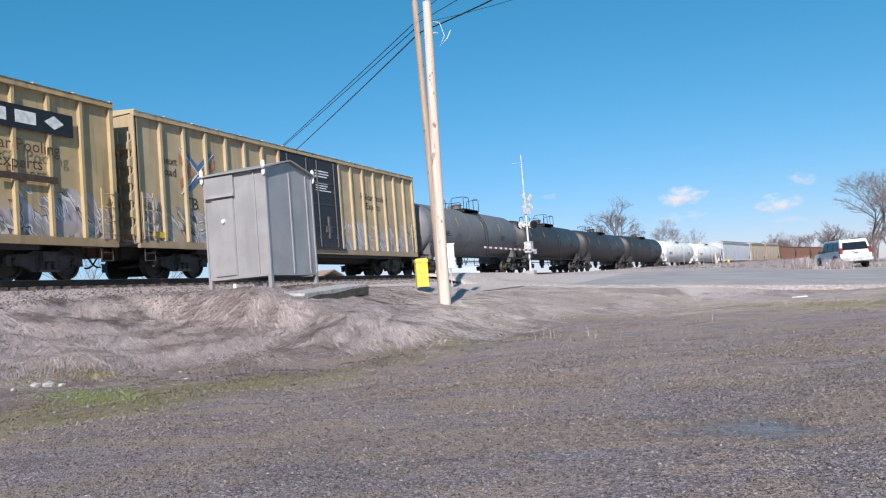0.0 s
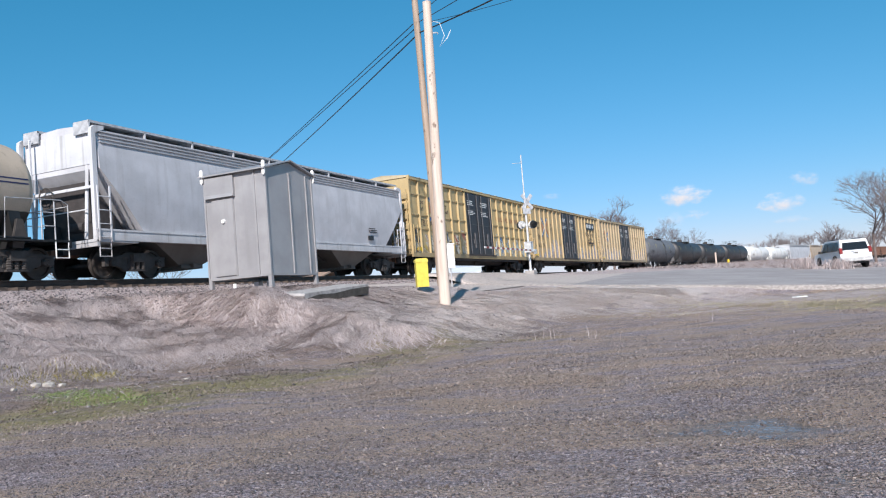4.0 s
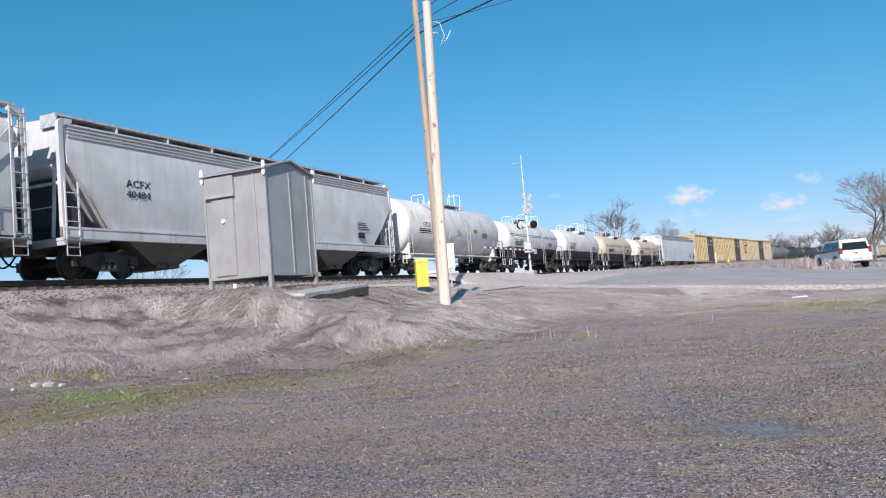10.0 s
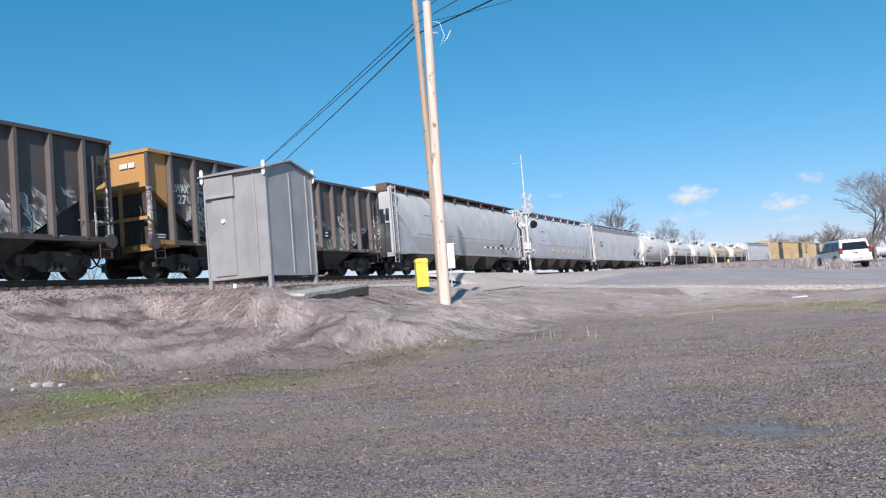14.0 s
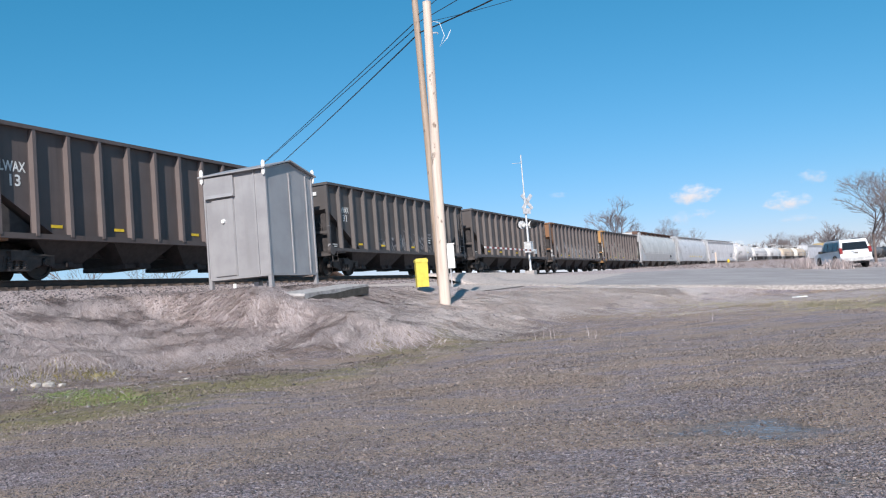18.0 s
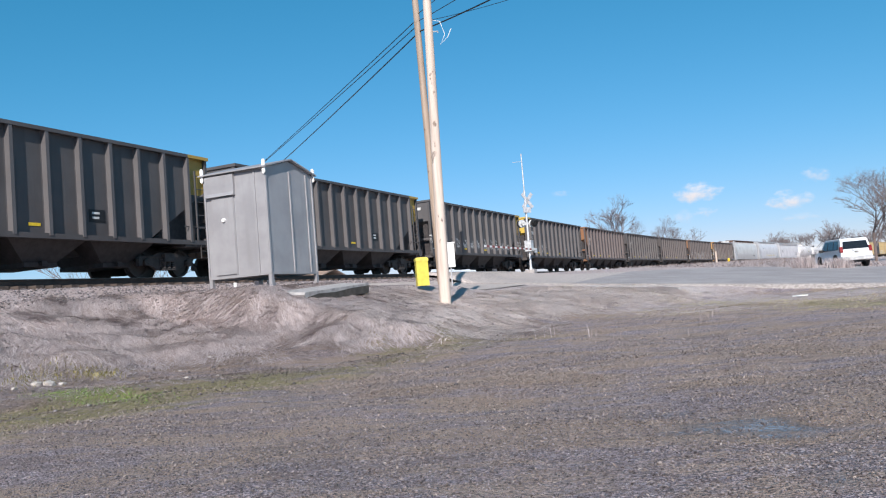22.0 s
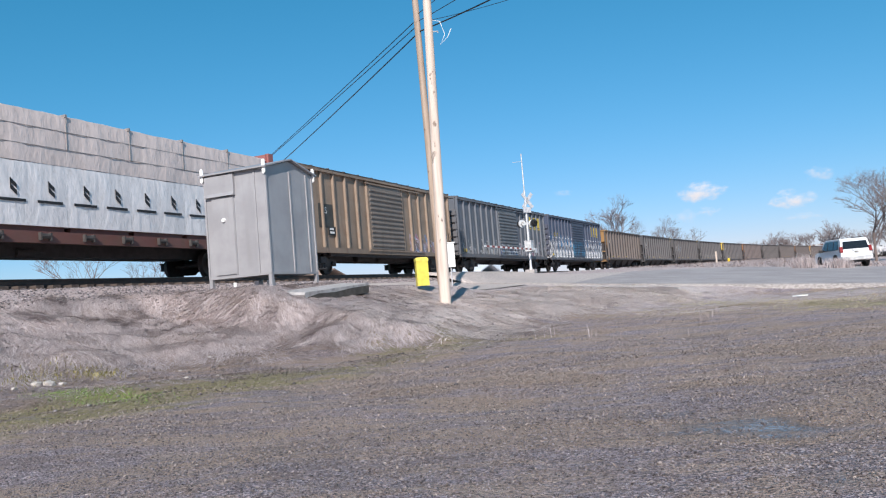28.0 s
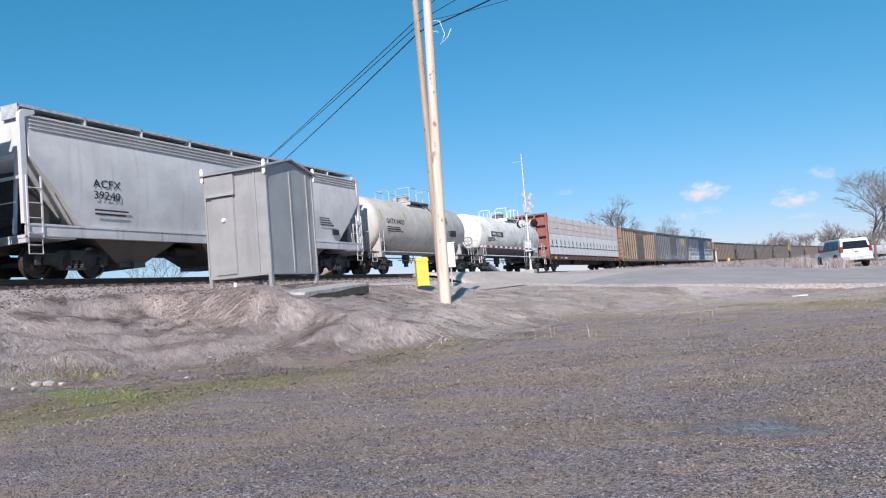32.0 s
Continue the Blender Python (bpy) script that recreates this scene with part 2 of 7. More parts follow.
# ---- building helpers ----
class Form:
    """Collects faces and turns them into one mesh."""

    def __init__(self):
        self.v, self.f = [], []

    def add(self, verts, faces):
        k = len(self.v)
        self.v += [tuple(p) for p in verts]
        self.f += [tuple(i + k for i in q) for q in faces]
        return self

    def box(self, x0, x1, y0, y1, z0, z1):
        c = [(x, y, z) for z in (z0, z1) for y in (y0, y1) for x in (x0, x1)]
        return self.add(c, [(0, 2, 3, 1), (4, 5, 7, 6), (0, 1, 5, 4), (2, 6, 7, 3), (0, 4, 6, 2), (1, 3, 7, 5)])

    def prism(self, pts, axis, a, b):
        """A flat outline drawn out along an axis. axis 'y': pts are (x, z); 'x': (y, z); 'z': (x, y)."""
        put = {"y": lambda p, t: (p[0], t, p[1]), "x": lambda p, t: (t, p[0], p[1]), "z": lambda p, t: (p[0], p[1], t)}[axis]
        n = len(pts)
        v = [put(p, a) for p in pts] + [put(p, b) for p in pts]
        return self.add(v, [tuple(range(n)), tuple(range(2 * n - 1, n - 1, -1))] + [(i, i + n, (i + 1) % n + n, (i + 1) % n) for i in range(n)])

    def tube(self, pts, r, n=6, r2=None):
        pts = [Vector(p) for p in pts]
        v, m = [], len(pts)
        for i, p in enumerate(pts):
            t = (pts[min(i + 1, m - 1)] - pts[max(i - 1, 0)]).normalized()
            a = t.cross(Vector((0, 0, 1)) if abs(t.z) < 0.9 else Vector((1, 0, 0))).normalized()
            b = t.cross(a)
            q = r if r2 is None else r + (r2 - r) * i / (m - 1)
            v += [p + (a * math.cos(2 * math.pi * k / n) + b * math.sin(2 * math.pi * k / n)) * q for k in range(n)]
        f = [(i * n + k, i * n + (k + 1) % n, (i + 1) * n + (k + 1) % n, (i + 1) * n + k) for i in range(m - 1) for k in range(n)]
        return self.add(v, f + [tuple(range(n))[::-1], tuple((m - 1) * n + k for k in range(n))])

    def lathe(self, prof, axis="x", n=24, at=(0, 0, 0)):
        """prof: pairs (along, radius)."""
        v, m = [], len(prof)
        for a, r in prof:
            for k in range(n):
                c, s = r * math.cos(2 * math.pi * k / n), r * math.sin(2 * math.pi * k / n)
                p = {"x": (a, c, s), "y": (c, a, s), "z": (c, s, a)}[axis]
                v.append((p[0] + at[0], p[1] + at[1], p[2] + at[2]))
        f = [(i * n + k, i * n + (k + 1) % n, (i + 1) * n + (k + 1) % n, (i + 1) * n + k) for i in range(m - 1) for k in range(n)]
        return self.add(v, f + [tuple(range(n)), tuple((m - 1) * n + k for k in range(n))])

    def mesh(self, name, material, smooth=False):
        me = bpy.data.meshes.new(name)
        me.from_pydata(self.v, [], self.f)
        bm = bmesh.new()
        bm.from_mesh(me)
        bmesh.ops.recalc_face_normals(bm, faces=bm.faces)
        bm.to_mesh(me)
        bm.free()
        if smooth:
            me.polygons.foreach_set("use_smooth", [True] * len(me.polygons))
            me.set_sharp_from_angle(angle=radians(38))
        me.materials.append(material)
        return me


STORE = {}


def part(name, form, material, parent, label="", at=None, key=None, smooth=False):
    """Links a form as one mesh object under a thing or under a part. Alike pieces share their mesh by key."""
    if key is not None and (key, material.name) in STORE:
        me = STORE[key, material.name]
    else:
        me = (form() if callable(form) else form).mesh(name, material, smooth)
        if key is not None:
            STORE[key, material.name] = me
    ob = new(name, me)
    ob.parent = parent
    if at is not None:
        ob.matrix_local = at if isinstance(at, Matrix) else Matrix.Translation(at)
    if label:
        tagged(ob, label)
    return ob


def thing(name, label, category, group="", m=None, kind=""):
    ob = new(name)
    ob.empty_display_size = 0.3
    tagged(ob, label, category, group, kind)
    if m is not None:
        ob.matrix_world = m
    return ob


def solo(name, form, material, label, category, group="", m=None, kind="", smooth=False):
    ob = new(name, form.mesh(name, material, smooth))
    tagged(ob, label, category, group, kind)
    if m is not None:
        ob.matrix_world = m
    return ob


def lettering(text, size, material, parent, at, spread_x=1.0, name="lettering", bold=0.0):
    """Raised paint letters, readable from the near side of a wagon, lower left corner at the given place."""
    cu = bpy.data.curves.new(name, "FONT")
    cu.body, cu.size, cu.extrude, cu.offset, cu.resolution_u = text, size, 0.002, bold, 2
    tmp = bpy.data.objects.new(name, cu)
    scene.collection.objects.link(tmp)
    me = bpy.data.meshes.new_from_object(tmp.evaluated_get(bpy.context.evaluated_depsgraph_get()))
    bpy.data.objects.remove(tmp)
    bpy.data.curves.remove(cu)
    me.materials.clear()
    me.materials.append(material)
    ob = new(name, me)
    ob.parent = parent
    ob.matrix_local = Matrix.Translation(at) @ Euler((math.pi / 2, 0, 0)).to_matrix().to_4x4() @ Matrix.Diagonal((spread_x, 1, 1, 1))
    return ob


def bars(rows, x, y, z, w, h, gap, parent, material, seed=0, name="stencil_line", shift=0.0):
    """Small writing that cannot be read: one bar a row."""
    rnd = random.Random(seed)
    for i in range(rows):
        f = Form().box(x, x + w * rnd.uniform(0.6, 1), y - 0.004, y + 0.004, z - i * gap - h * 0.85, z - i * gap)
        part(name, f, material, parent, at=(shift, 0, 0))


def mass(name, verts, faces, material, label, category, smooth=False, parent=None, kind="stuff"):
    """One mesh out of arrays."""
    me = bpy.data.meshes.new(name)
    nv, nf, k = len(verts), len(faces), faces.shape[1]
    me.vertices.add(nv)
    me.vertices.foreach_set("co", verts.astype(np.float32).ravel())
    me.loops.add(nf * k)
    me.loops.foreach_set("vertex_index", faces.astype(np.int32).ravel())
    me.polygons.add(nf)
    me.polygons.foreach_set("loop_start", np.arange(0, nf * k, k, dtype=np.int32))
    me.update(calc_edges=True)
    me.validate()
    me.materials.append(material)
    if smooth:
        me.polygons.foreach_set("use_smooth", [True] * nf)
    ob = new(name, me)
    ob.parent = parent
    return tagged(ob, label, category, "", kind) if parent is None else ob


def spread(a, lo, hi, b, st, far=1.16):
    c, w = [*np.arange(lo, hi + 1e-6, st)], st
    while c[-1] < b:
        w *= far
        c.append(c[-1] + w)
    w, l = st, [lo]
    while l[-1] > a:
        w *= far
        l.append(l[-1] - w)
    return np.array(l[:0:-1] + c)

# ---- ground ----
_TABLE = np.random.default_rng(19).random((256, 256))


def field(x, y, size, seed=0, octaves=3):
    """Soft random patches between 0 and 1, about size metres across."""
    total, weight, amp = 0.0, 0.0, 1.0
    for o in range(octaves):
        u, v = x / size * 2 ** o + 17.3 * seed + 5.1 * o, y / size * 2 ** o + 9.7 * seed + 3.3 * o
        i, j = np.floor(u).astype(int), np.floor(v).astype(int)
        a, b = u - i, v - j
        a, b = a * a * (3 - 2 * a), b * b * (3 - 2 * b)
        t = lambda k, l: _TABLE[(i + k) % 256, (j + l) % 256]
        total = total + amp * ((t(0, 0) * (1 - a) + t(1, 0) * a) * (1 - b) + (t(0, 1) * (1 - a) + t(1, 1) * a) * b)
        weight, amp = weight + amp, amp * 0.55
    return total / weight


def ground_material():
    n = Nodes("ground_surface")
    zone, bleached = n.attribute("zone")
    straw, green, wet = n.part_of(zone, 0), n.part_of(zone, 1), n.part_of(zone, 2)
    grit = n.noise(60, 6, rough=0.75)
    stone = n.ramp(n.part_of(n.cells(48, out="Color"), 0), (0.0, (0.076, 0.063, 0.067)), (0.35, (0.19, 0.158, 0.166)), (0.7, (0.35, 0.30, 0.312)), (0.92, (0.48, 0.425, 0.435)), (1.0, (0.66, 0.60, 0.605)))
    fine = n.ramp(n.part_of(n.cells(105, (0.7, 1.3, 1), out="Color"), 1), (0.0, (0.086, 0.069, 0.07)), (0.6, (0.285, 0.238, 0.243)), (1.0, (0.51, 0.445, 0.45)))
    lot = n.mix(n.step(grit, 0.40, 0.60), fine, stone)
    thatch = n.ramp(n.noise(34, 5, (0.55, 1.6, 1), 0.75, (4, 1, 0)), (0.30, (0.145, 0.105, 0.084)), (0.5, (0.36, 0.28, 0.222)), (0.72, (0.60, 0.50, 0.41)))
    lot = n.mix(n.math("MULTIPLY", n.step(n.noise(1.5, 7, (0.5, 1.5, 1), 0.72), 0.46, 0.58), 0.85), lot, thatch)
    lot = n.mix(n.math("MULTIPLY", n.step(n.noise(0.42, 6, (0.6, 1.6, 1), 0.68, (6, 2, 0)), 0.47, 0.58), 0.75), lot, n.mix(0.5, thatch, (0.36, 0.265, 0.18)))
    lot = n.mix(n.math("MULTIPLY", n.step(n.noise(0.8, 6, (0.4, 1.7, 1), 0.7, (1, 9, 0)), 0.56, 0.66), 0.55), lot, (0.155, 0.118, 0.103))
    strands = n.noise(17, 6, (1.8, 0.5, 1.2), 0.75)
    dead = n.ramp(strands, (0.30, (0.25, 0.20, 0.178)), (0.47, (0.44, 0.37, 0.345)), (0.64, (0.66, 0.58, 0.55)))
    dead = n.mix(n.math("MULTIPLY", n.step(n.noise(1.3, 5), 0.5, 0.7), 0.5), dead, (0.43, 0.34, 0.26))
    dead = n.mix(n.math("MULTIPLY", n.step(n.noise(2.6, 6, (1, 1.4, 1), 0.7, (3, 8, 1)), 0.55, 0.70), 0.40), dead, (0.24, 0.188, 0.162))
    dead = n.mix(bleached, dead, n.ramp(strands, (0.30, (0.44, 0.37, 0.325)), (0.5, (0.66, 0.575, 0.515)), (0.66, (0.83, 0.745, 0.675))))
    col = n.mix(n.step(n.math("ADD", straw, n.math("MULTIPLY", n.math("SUBTRACT", n.noise(1.5, 6, rough=0.65), 0.5), 1.3)), 0.35, 0.70), lot, dead)
    moss = n.ramp(n.noise(22, 6, (0.7, 1.5, 1), 0.75), (0.3, (0.11, 0.097, 0.04)), (0.5, (0.25, 0.225, 0.085)), (0.7, (0.40, 0.355, 0.175)))
    cover = n.step(n.math("ADD", green, n.math("MULTIPLY", n.math("SUBTRACT", n.noise(2.0, 7, (0.7, 1.5, 1), 0.7), 0.5), 1.3)), 0.22, 0.62)
    col = n.mix(n.math("MULTIPLY", n.math("MULTIPLY", cover, n.step(green, 0.03, 0.25)), 0.85), col, moss)
    damp = n.step(n.math("ADD", wet, n.math("MULTIPLY", n.math("SUBTRACT", n.noise(0.9, 5, (0.7, 1.5, 1), 0.6), 0.5), 1.4)), 0.32, 0.66)
    shore = n.math("ADD", wet, n.math("MULTIPLY", n.math("SUBTRACT", n.noise(2.6, 7, (0.45, 1.4, 1), 0.72), 0.53), 3.4))
    pool = n.math("MULTIPLY", n.step(shore, 0.50, 0.70), n.step(n.math("ADD", n.noise(40, 4, (0.7, 1.3, 1), 0.7), n.math("MULTIPLY", wet, 0.10)), 0.485, 0.60))
    col = n.mix(n.math("MULTIPLY", damp, 0.22), col, (0.10, 0.086, 0.092))
    col = n.mix(n.math("MULTIPLY", pool, 0.6), col, (0.15, 0.14, 0.155))
    h = n.math("ADD", n.math("MULTIPLY", grit, 0.7), n.math("MULTIPLY", n.cells(48), 0.8))
    h = n.math("ADD", h, n.math("MULTIPLY", n.noise(6, 5), 1.3))
    h = n.math("MULTIPLY", h, n.math("SUBTRACT", 1.0, n.math("MULTIPLY", pool, 0.97)))
    n.bump(h, 1.0, 0.03)
    rough = n.math("SUBTRACT", 0.95, n.math("ADD", n.math("MULTIPLY", damp, 0.42), n.math("MULTIPLY", pool, 0.42)), True)
    return n.done(n.mix(1.0, col, (1.0, 0.985, 1.03), "MULTIPLY"), rough, 0, 0.4)


def land_height(x, y, sd=None):
    s, d = sd if sd is not None else to_line(x, y)
    z = terrain_sd(s, d)
    near = np.exp(-((np.hypot(x, y - 12) / 60) ** 2))
    wave = np.zeros_like(z)
    rough = (1 - ease(s, -11, -8)) * ease(z, 0.05, 0.35)
    for a, b, c, amp, more in ((0.9, 0.4, 1, 0.03, 0.02), (-0.5, 1.3, 2, 0.025, 0.03), (2.1, 1.7, 3, 0.012, 0.045), (-1.9, 2.6, 4, 0.010, 0.04), (4.1, -3.3, 5, 0.006, 0.025), (3.3, 4.7, 6, 0.0, 0.03)):
        wave += (amp + 0.35 * more * rough) * np.sin(a * x + b * y + c + 0.7 * np.sin(0.8 * y - 0.5 * x))
    slope = ease(d, 2.3, 3.2) * (1 - ease(s, 8, 12))
    far = ease(np.hypot(x, y), 250, 900)
    # tussocks and clods: coarse on the bank, slight on the lot
    bank = ease(z, 0.05, 0.4) * ease(d, 2.6, 3.6) * (1 - ease(s, -3, 3)) * (0.35 + 0.65 * (1 - ease(s, -9.5, -7.5) * (1 - ease(d, 6.5, 8))))
    lot = (1 - ease(z, 0.0, 0.3)) * ease(d, 7, 9) * (1 - ease(s, 4, 10))
    clods = bank * (0.10 * (field(x, y, 0.9, 3) - 0.5) + 0.09 * (field(x, y, 0.33, 4, 2) - 0.5)) + lot * 0.035 * (field(x, y, 0.45, 5) - 0.5)
    return z + wave * near * slope + clods - far * (z - 0.4)


def graded(a, mid0, lo, hi, mid1, b):
    """Grid lines: close together where the camera looks, wider around, growing to the horizon."""
    rim = spread(a, mid0, mid1, b, 0.33)
    return np.array([*rim[rim < lo - 0.1], *np.arange(lo, hi, 0.11), *rim[rim > hi + 0.1]])


GX, GY = np.meshgrid(graded(-1900, -22, -15, 13, 34, 1900), graded(-1000, 1.5, 2.2, 29, 58, 2600))
GS, GD = to_line(GX.ravel(), GY.ravel())
gv = np.stack([GX.ravel(), GY.ravel(), land_height(GX.ravel(), GY.ravel(), (GS, GD))], 1)
rows_, cols_ = GX.shape
k = (np.arange(rows_ - 1)[:, None] * cols_ + np.arange(cols_ - 1)[None]).ravel()
ground = mass("ground", gv, np.stack([k, k + 1, k + 1 + cols_, k + cols_], 1), ground_material(), "rough gravel lot and dry grass bank beside the railway", "ground", True, kind="structure")


def verge_band(x, s, d):
    return np.exp(-(((d - 14.6 + 0.72 * (s - 4.5) - 1.5) / 2.4) ** 2)) * ease(x, 6, 12)


def green_spot(x, y):
    u, v = (x + 5.5) * 0.76 - (y - 11.9) * 0.65, (x + 5.5) * 0.65 + (y - 11.9) * 0.76
    return np.exp(-((u / 1.5) ** 2 + (v / 0.42) ** 2))


def moss_band(s, d):
    """The olive band at the foot of the bank; it widens and pales away from the green spot."""
    c = 10.4 + 0.24 * (s + 16) + 1.6 * (field(s, d, 3.0, 22) - 0.5)
    worn = 0.62 + 0.38 * ease(field(s * 0.6, d * 1.5, 1.5, 23), 0.36, 0.60)
    return (1 - ease(np.abs(d - c), 0.3, 3.2)) * (0.9 - 0.5 * ease(s, -16.5, -11)) * (1 - ease(s, -10, -3)) * worn


def pooling(x, y):
    pools = 0.0
    for px, py, wx, wy, deep in ((2.15, 5.85, 0.30, 0.42, 0.55), (2.05, 5.15, 0.34, 0.42, 0.62), (1.72, 5.62, 0.34, 0.20, 0.45), (2.62, 5.2, 0.45, 0.16, 0.6), (2.98, 6.0, 0.34, 0.16, 0.55),
                                 (1.30, 6.85, 0.5, 0.2, 0.42), (1.66, 6.4, 0.35, 0.2, 0.42), (1.84, 3.95, 0.17, 0.12, 0.7), (1.3, 5.35, 0.4, 0.3, 0.30), (1.7, 5.4, 1.7, 1.5, 0.30), (0.3, 5.0, 1.4, 1.0, 0.26), (-1.3, 4.4, 1.2, 0.7, 0.22)):
        pools = pools + np.exp(-(((x - px) / wx) ** 2 + ((y - py) / wy) ** 2)) * deep
    return np.clip(pools * 0.74, 0, 1)


def pale_slope(x, y, s, d):
    """The bleached straw between the pole and the road."""
    edge = 3.0 * ease(s, 0, 12)
    return (1 - ease(d + 1.4 * (field(x, y, 1.6, 24) - 0.5), 11.2 + edge, 13.2 + edge)) * ease(s, -10.5, -7.5) * ease(d, 7.2, 9.5) * (1 - ease(s, 11, 14))


def zones(x, y, z, s, d):
    """How much dry grass, moss and standing water lies at a place."""
    bank = ease(z, 0.0, 0.55)
    verge = verge_band(x, s, d) * 0.55
    side = 0.13 * (1 - ease(np.abs(d - 12.5), 1, 4)) * ease(s, -12, -8) * (1 - ease(s, -6, 0))
    straw = np.maximum(bank, 0.62 * (1 - ease(np.abs(s - 6), 4, 9)) * ease(d, 9, 14))
    straw = np.maximum(straw, ease(s, 30, 40) * 0.9)
    straw = np.maximum(straw, 0.95 * pale_slope(x, y, s, d))
    straw = np.maximum(straw, 0.30 * ease(y, 7.0, 10.0) * (1 - 0.5 * moss_band(s, d)) * (1 - ease(np.abs(d - 17.5), 2, 6) * 0.4))
    return straw, np.clip(moss_band(s, d) + green_spot(x, y) * 0.5 + verge + side, 0, 1), pooling(x, y)


col = np.ones((len(gv), 4), np.float32)
col[:, 0], col[:, 1], col[:, 2] = zones(gv[:, 0], gv[:, 1], gv[:, 2], GS, GD)
col[:, 3] = pale_slope(gv[:, 0], gv[:, 1], GS, GD)
attr = ground.data.color_attributes.new("zone", "FLOAT_COLOR", "POINT")
attr.data.foreach_set("color", col.ravel())


def near_line(x, y):
    """s and d close to the camera, where the line is all but straight: two steps from a first straight guess."""
    s = (x + 7.45291) * math.cos(1.16011) + (y - 29.73299) * math.sin(1.16011)
    for _ in range(2):
        h = np.interp(s, _g, _h)
        dx, dy = x - np.interp(s, _g, _X), y - np.interp(s, _g, _Y)
        s = s + dx * np.cos(h) + dy * np.sin(h)
    h = np.interp(s, _g, _h)
    dx, dy = x - np.interp(s, _g, _X), y - np.interp(s, _g, _Y)
    return s, dx * np.sin(h) - dy * np.cos(h)


def scatter(rng, n, x0, x1, y0, y1, keep):
    x, y = rng.uniform(x0, x1, n), rng.uniform(y0, y1, n)
    k = seen(x, y)
    x, y = x[k], y[k]
    s, d = near_line(x, y)
    z = land_height(x, y, (s, d))
    k = keep(x, y, z, s, d, rng.random(len(x)))
    return x[k], y[k], z[k]


def seen(x, y):
    return np.abs(x / np.maximum(y, 0.1)) < 0.64


def stones(name, x, y, z, lo, hi, rng, material, label):
    n = len(x)
    base = np.array([(1, 0, 0), (0, 1, 0), (-1, 0, 0), (0, -1, 0), (0, 0, 0.8), (0, 0, -0.8)], float)
    tri = np.array([(0, 1, 4), (1, 2, 4), (2, 3, 4), (3, 0, 4), (1, 0, 5), (2, 1, 5), (3, 2, 5), (0, 3, 5)])
    r = lo + (hi - lo) * rng.random(n) ** 2.2
    a = rng.uniform(0, 6.28, n)
    v = base[None] * (1 + 0.7 * (rng.random((n, 6, 3)) - 0.5)) * r[:, None, None] * np.array([1, 0.75, 0.6])
    c, s = np.cos(a)[:, None], np.sin(a)[:, None]
    v = np.stack([v[..., 0] * c - v[..., 1] * s, v[..., 0] * s + v[..., 1] * c, v[..., 2]], -1)
    v += np.stack([x, y, z + r * 0.2], -1)[:, None]
    f = (tri[None] + 6 * np.arange(n)[:, None, None]).reshape(-1, 3)
    return mass(name, v.reshape(-1, 3), f, material, label, "stones")


def flakes(name, x, y, z, lo, hi, rng, material, label):
    """Curled scraps of dead leaf and stem: two triangles bent along their middle."""
    n = len(x)
    r = rng.uniform(lo, hi, n)
    a, w = rng.uniform(0, 6.28, n), rng.uniform(0.2, 0.6, n)
    tilt, bend = rng.normal(0, 0.35, n), rng.uniform(0.1, 0.6, n)
    ex = np.stack([np.cos(a), np.sin(a), tilt], -1) * r[:, None]
    ey = np.stack([-np.sin(a), np.cos(a), rng.normal(0, 0.35, n)], -1) * (r * w)[:, None]
    p = np.stack([x, y, z + 0.3 * r], -1)
    up = np.stack([np.zeros(n), np.zeros(n), bend * r * w], -1)
    v = np.stack([p - ex, p + ey + up, p + ex, p - ey + up], 1).reshape(-1, 3)
    o = 4 * np.arange(n)[:, None]
    return mass(name, v, np.concatenate([o + np.array([0, 2, 1]), o + np.array([0, 3, 2])]), material, label, "litter")


def blades(name, x, y, z, lo, hi, width, lean, rng, material, label, comb=None, swirl=0.9):
    """Dry stalks: bent three-cornered slips, combed one way in tussocks where a bearing is given."""
    n = len(x)
    h = rng.uniform(lo, hi, n)
    a = rng.uniform(0, 6.28, n) if comb is None else comb + 4.4 * swirl * (field(x, y, 0.8, 8, 2) - 0.5) + 0.5 * np.sin(0.9 * x + 0.6 * y) + rng.normal(0, 0.42, n)
    k = lean * rng.uniform(0.4, 1.3, n)
    w = width * rng.uniform(0.6, 1.3, n)
    dx, dy = np.cos(a), np.sin(a)
    turn = a + 1.571 + rng.normal(0, 0.6, n)
    px, py = np.cos(turn) * w, np.sin(turn) * w
    p = np.stack([x, y, z - 0.01], -1)
    mid = p + np.stack([dx * h * k * 0.4, dy * h * k * 0.4, h * 0.6 / (1 + 0.3 * k)], -1)
    tip = p + np.stack([dx * h * k, dy * h * k, h / (1 + 0.7 * k)], -1)
    if comb is not None:
        # lying stalks follow the fall of the ground
        for q in (mid, tip):
            q[:, 2] += land_height(q[:, 0], q[:, 1], near_line(q[:, 0], q[:, 1])) - z
    side = np.stack([px, py, np.zeros(n)], -1)
    v = np.stack([p - side, p + side, mid + side * 0.8, mid - side * 0.8, tip], 1).reshape(-1, 3)
    o = 5 * np.arange(n)[:, None]
    f = np.concatenate([o + np.array([0, 1, 2]), o + np.array([0, 2, 3]), o + np.array([3, 2, 4])])
    return mass(name, v, f, material, label, "grass")


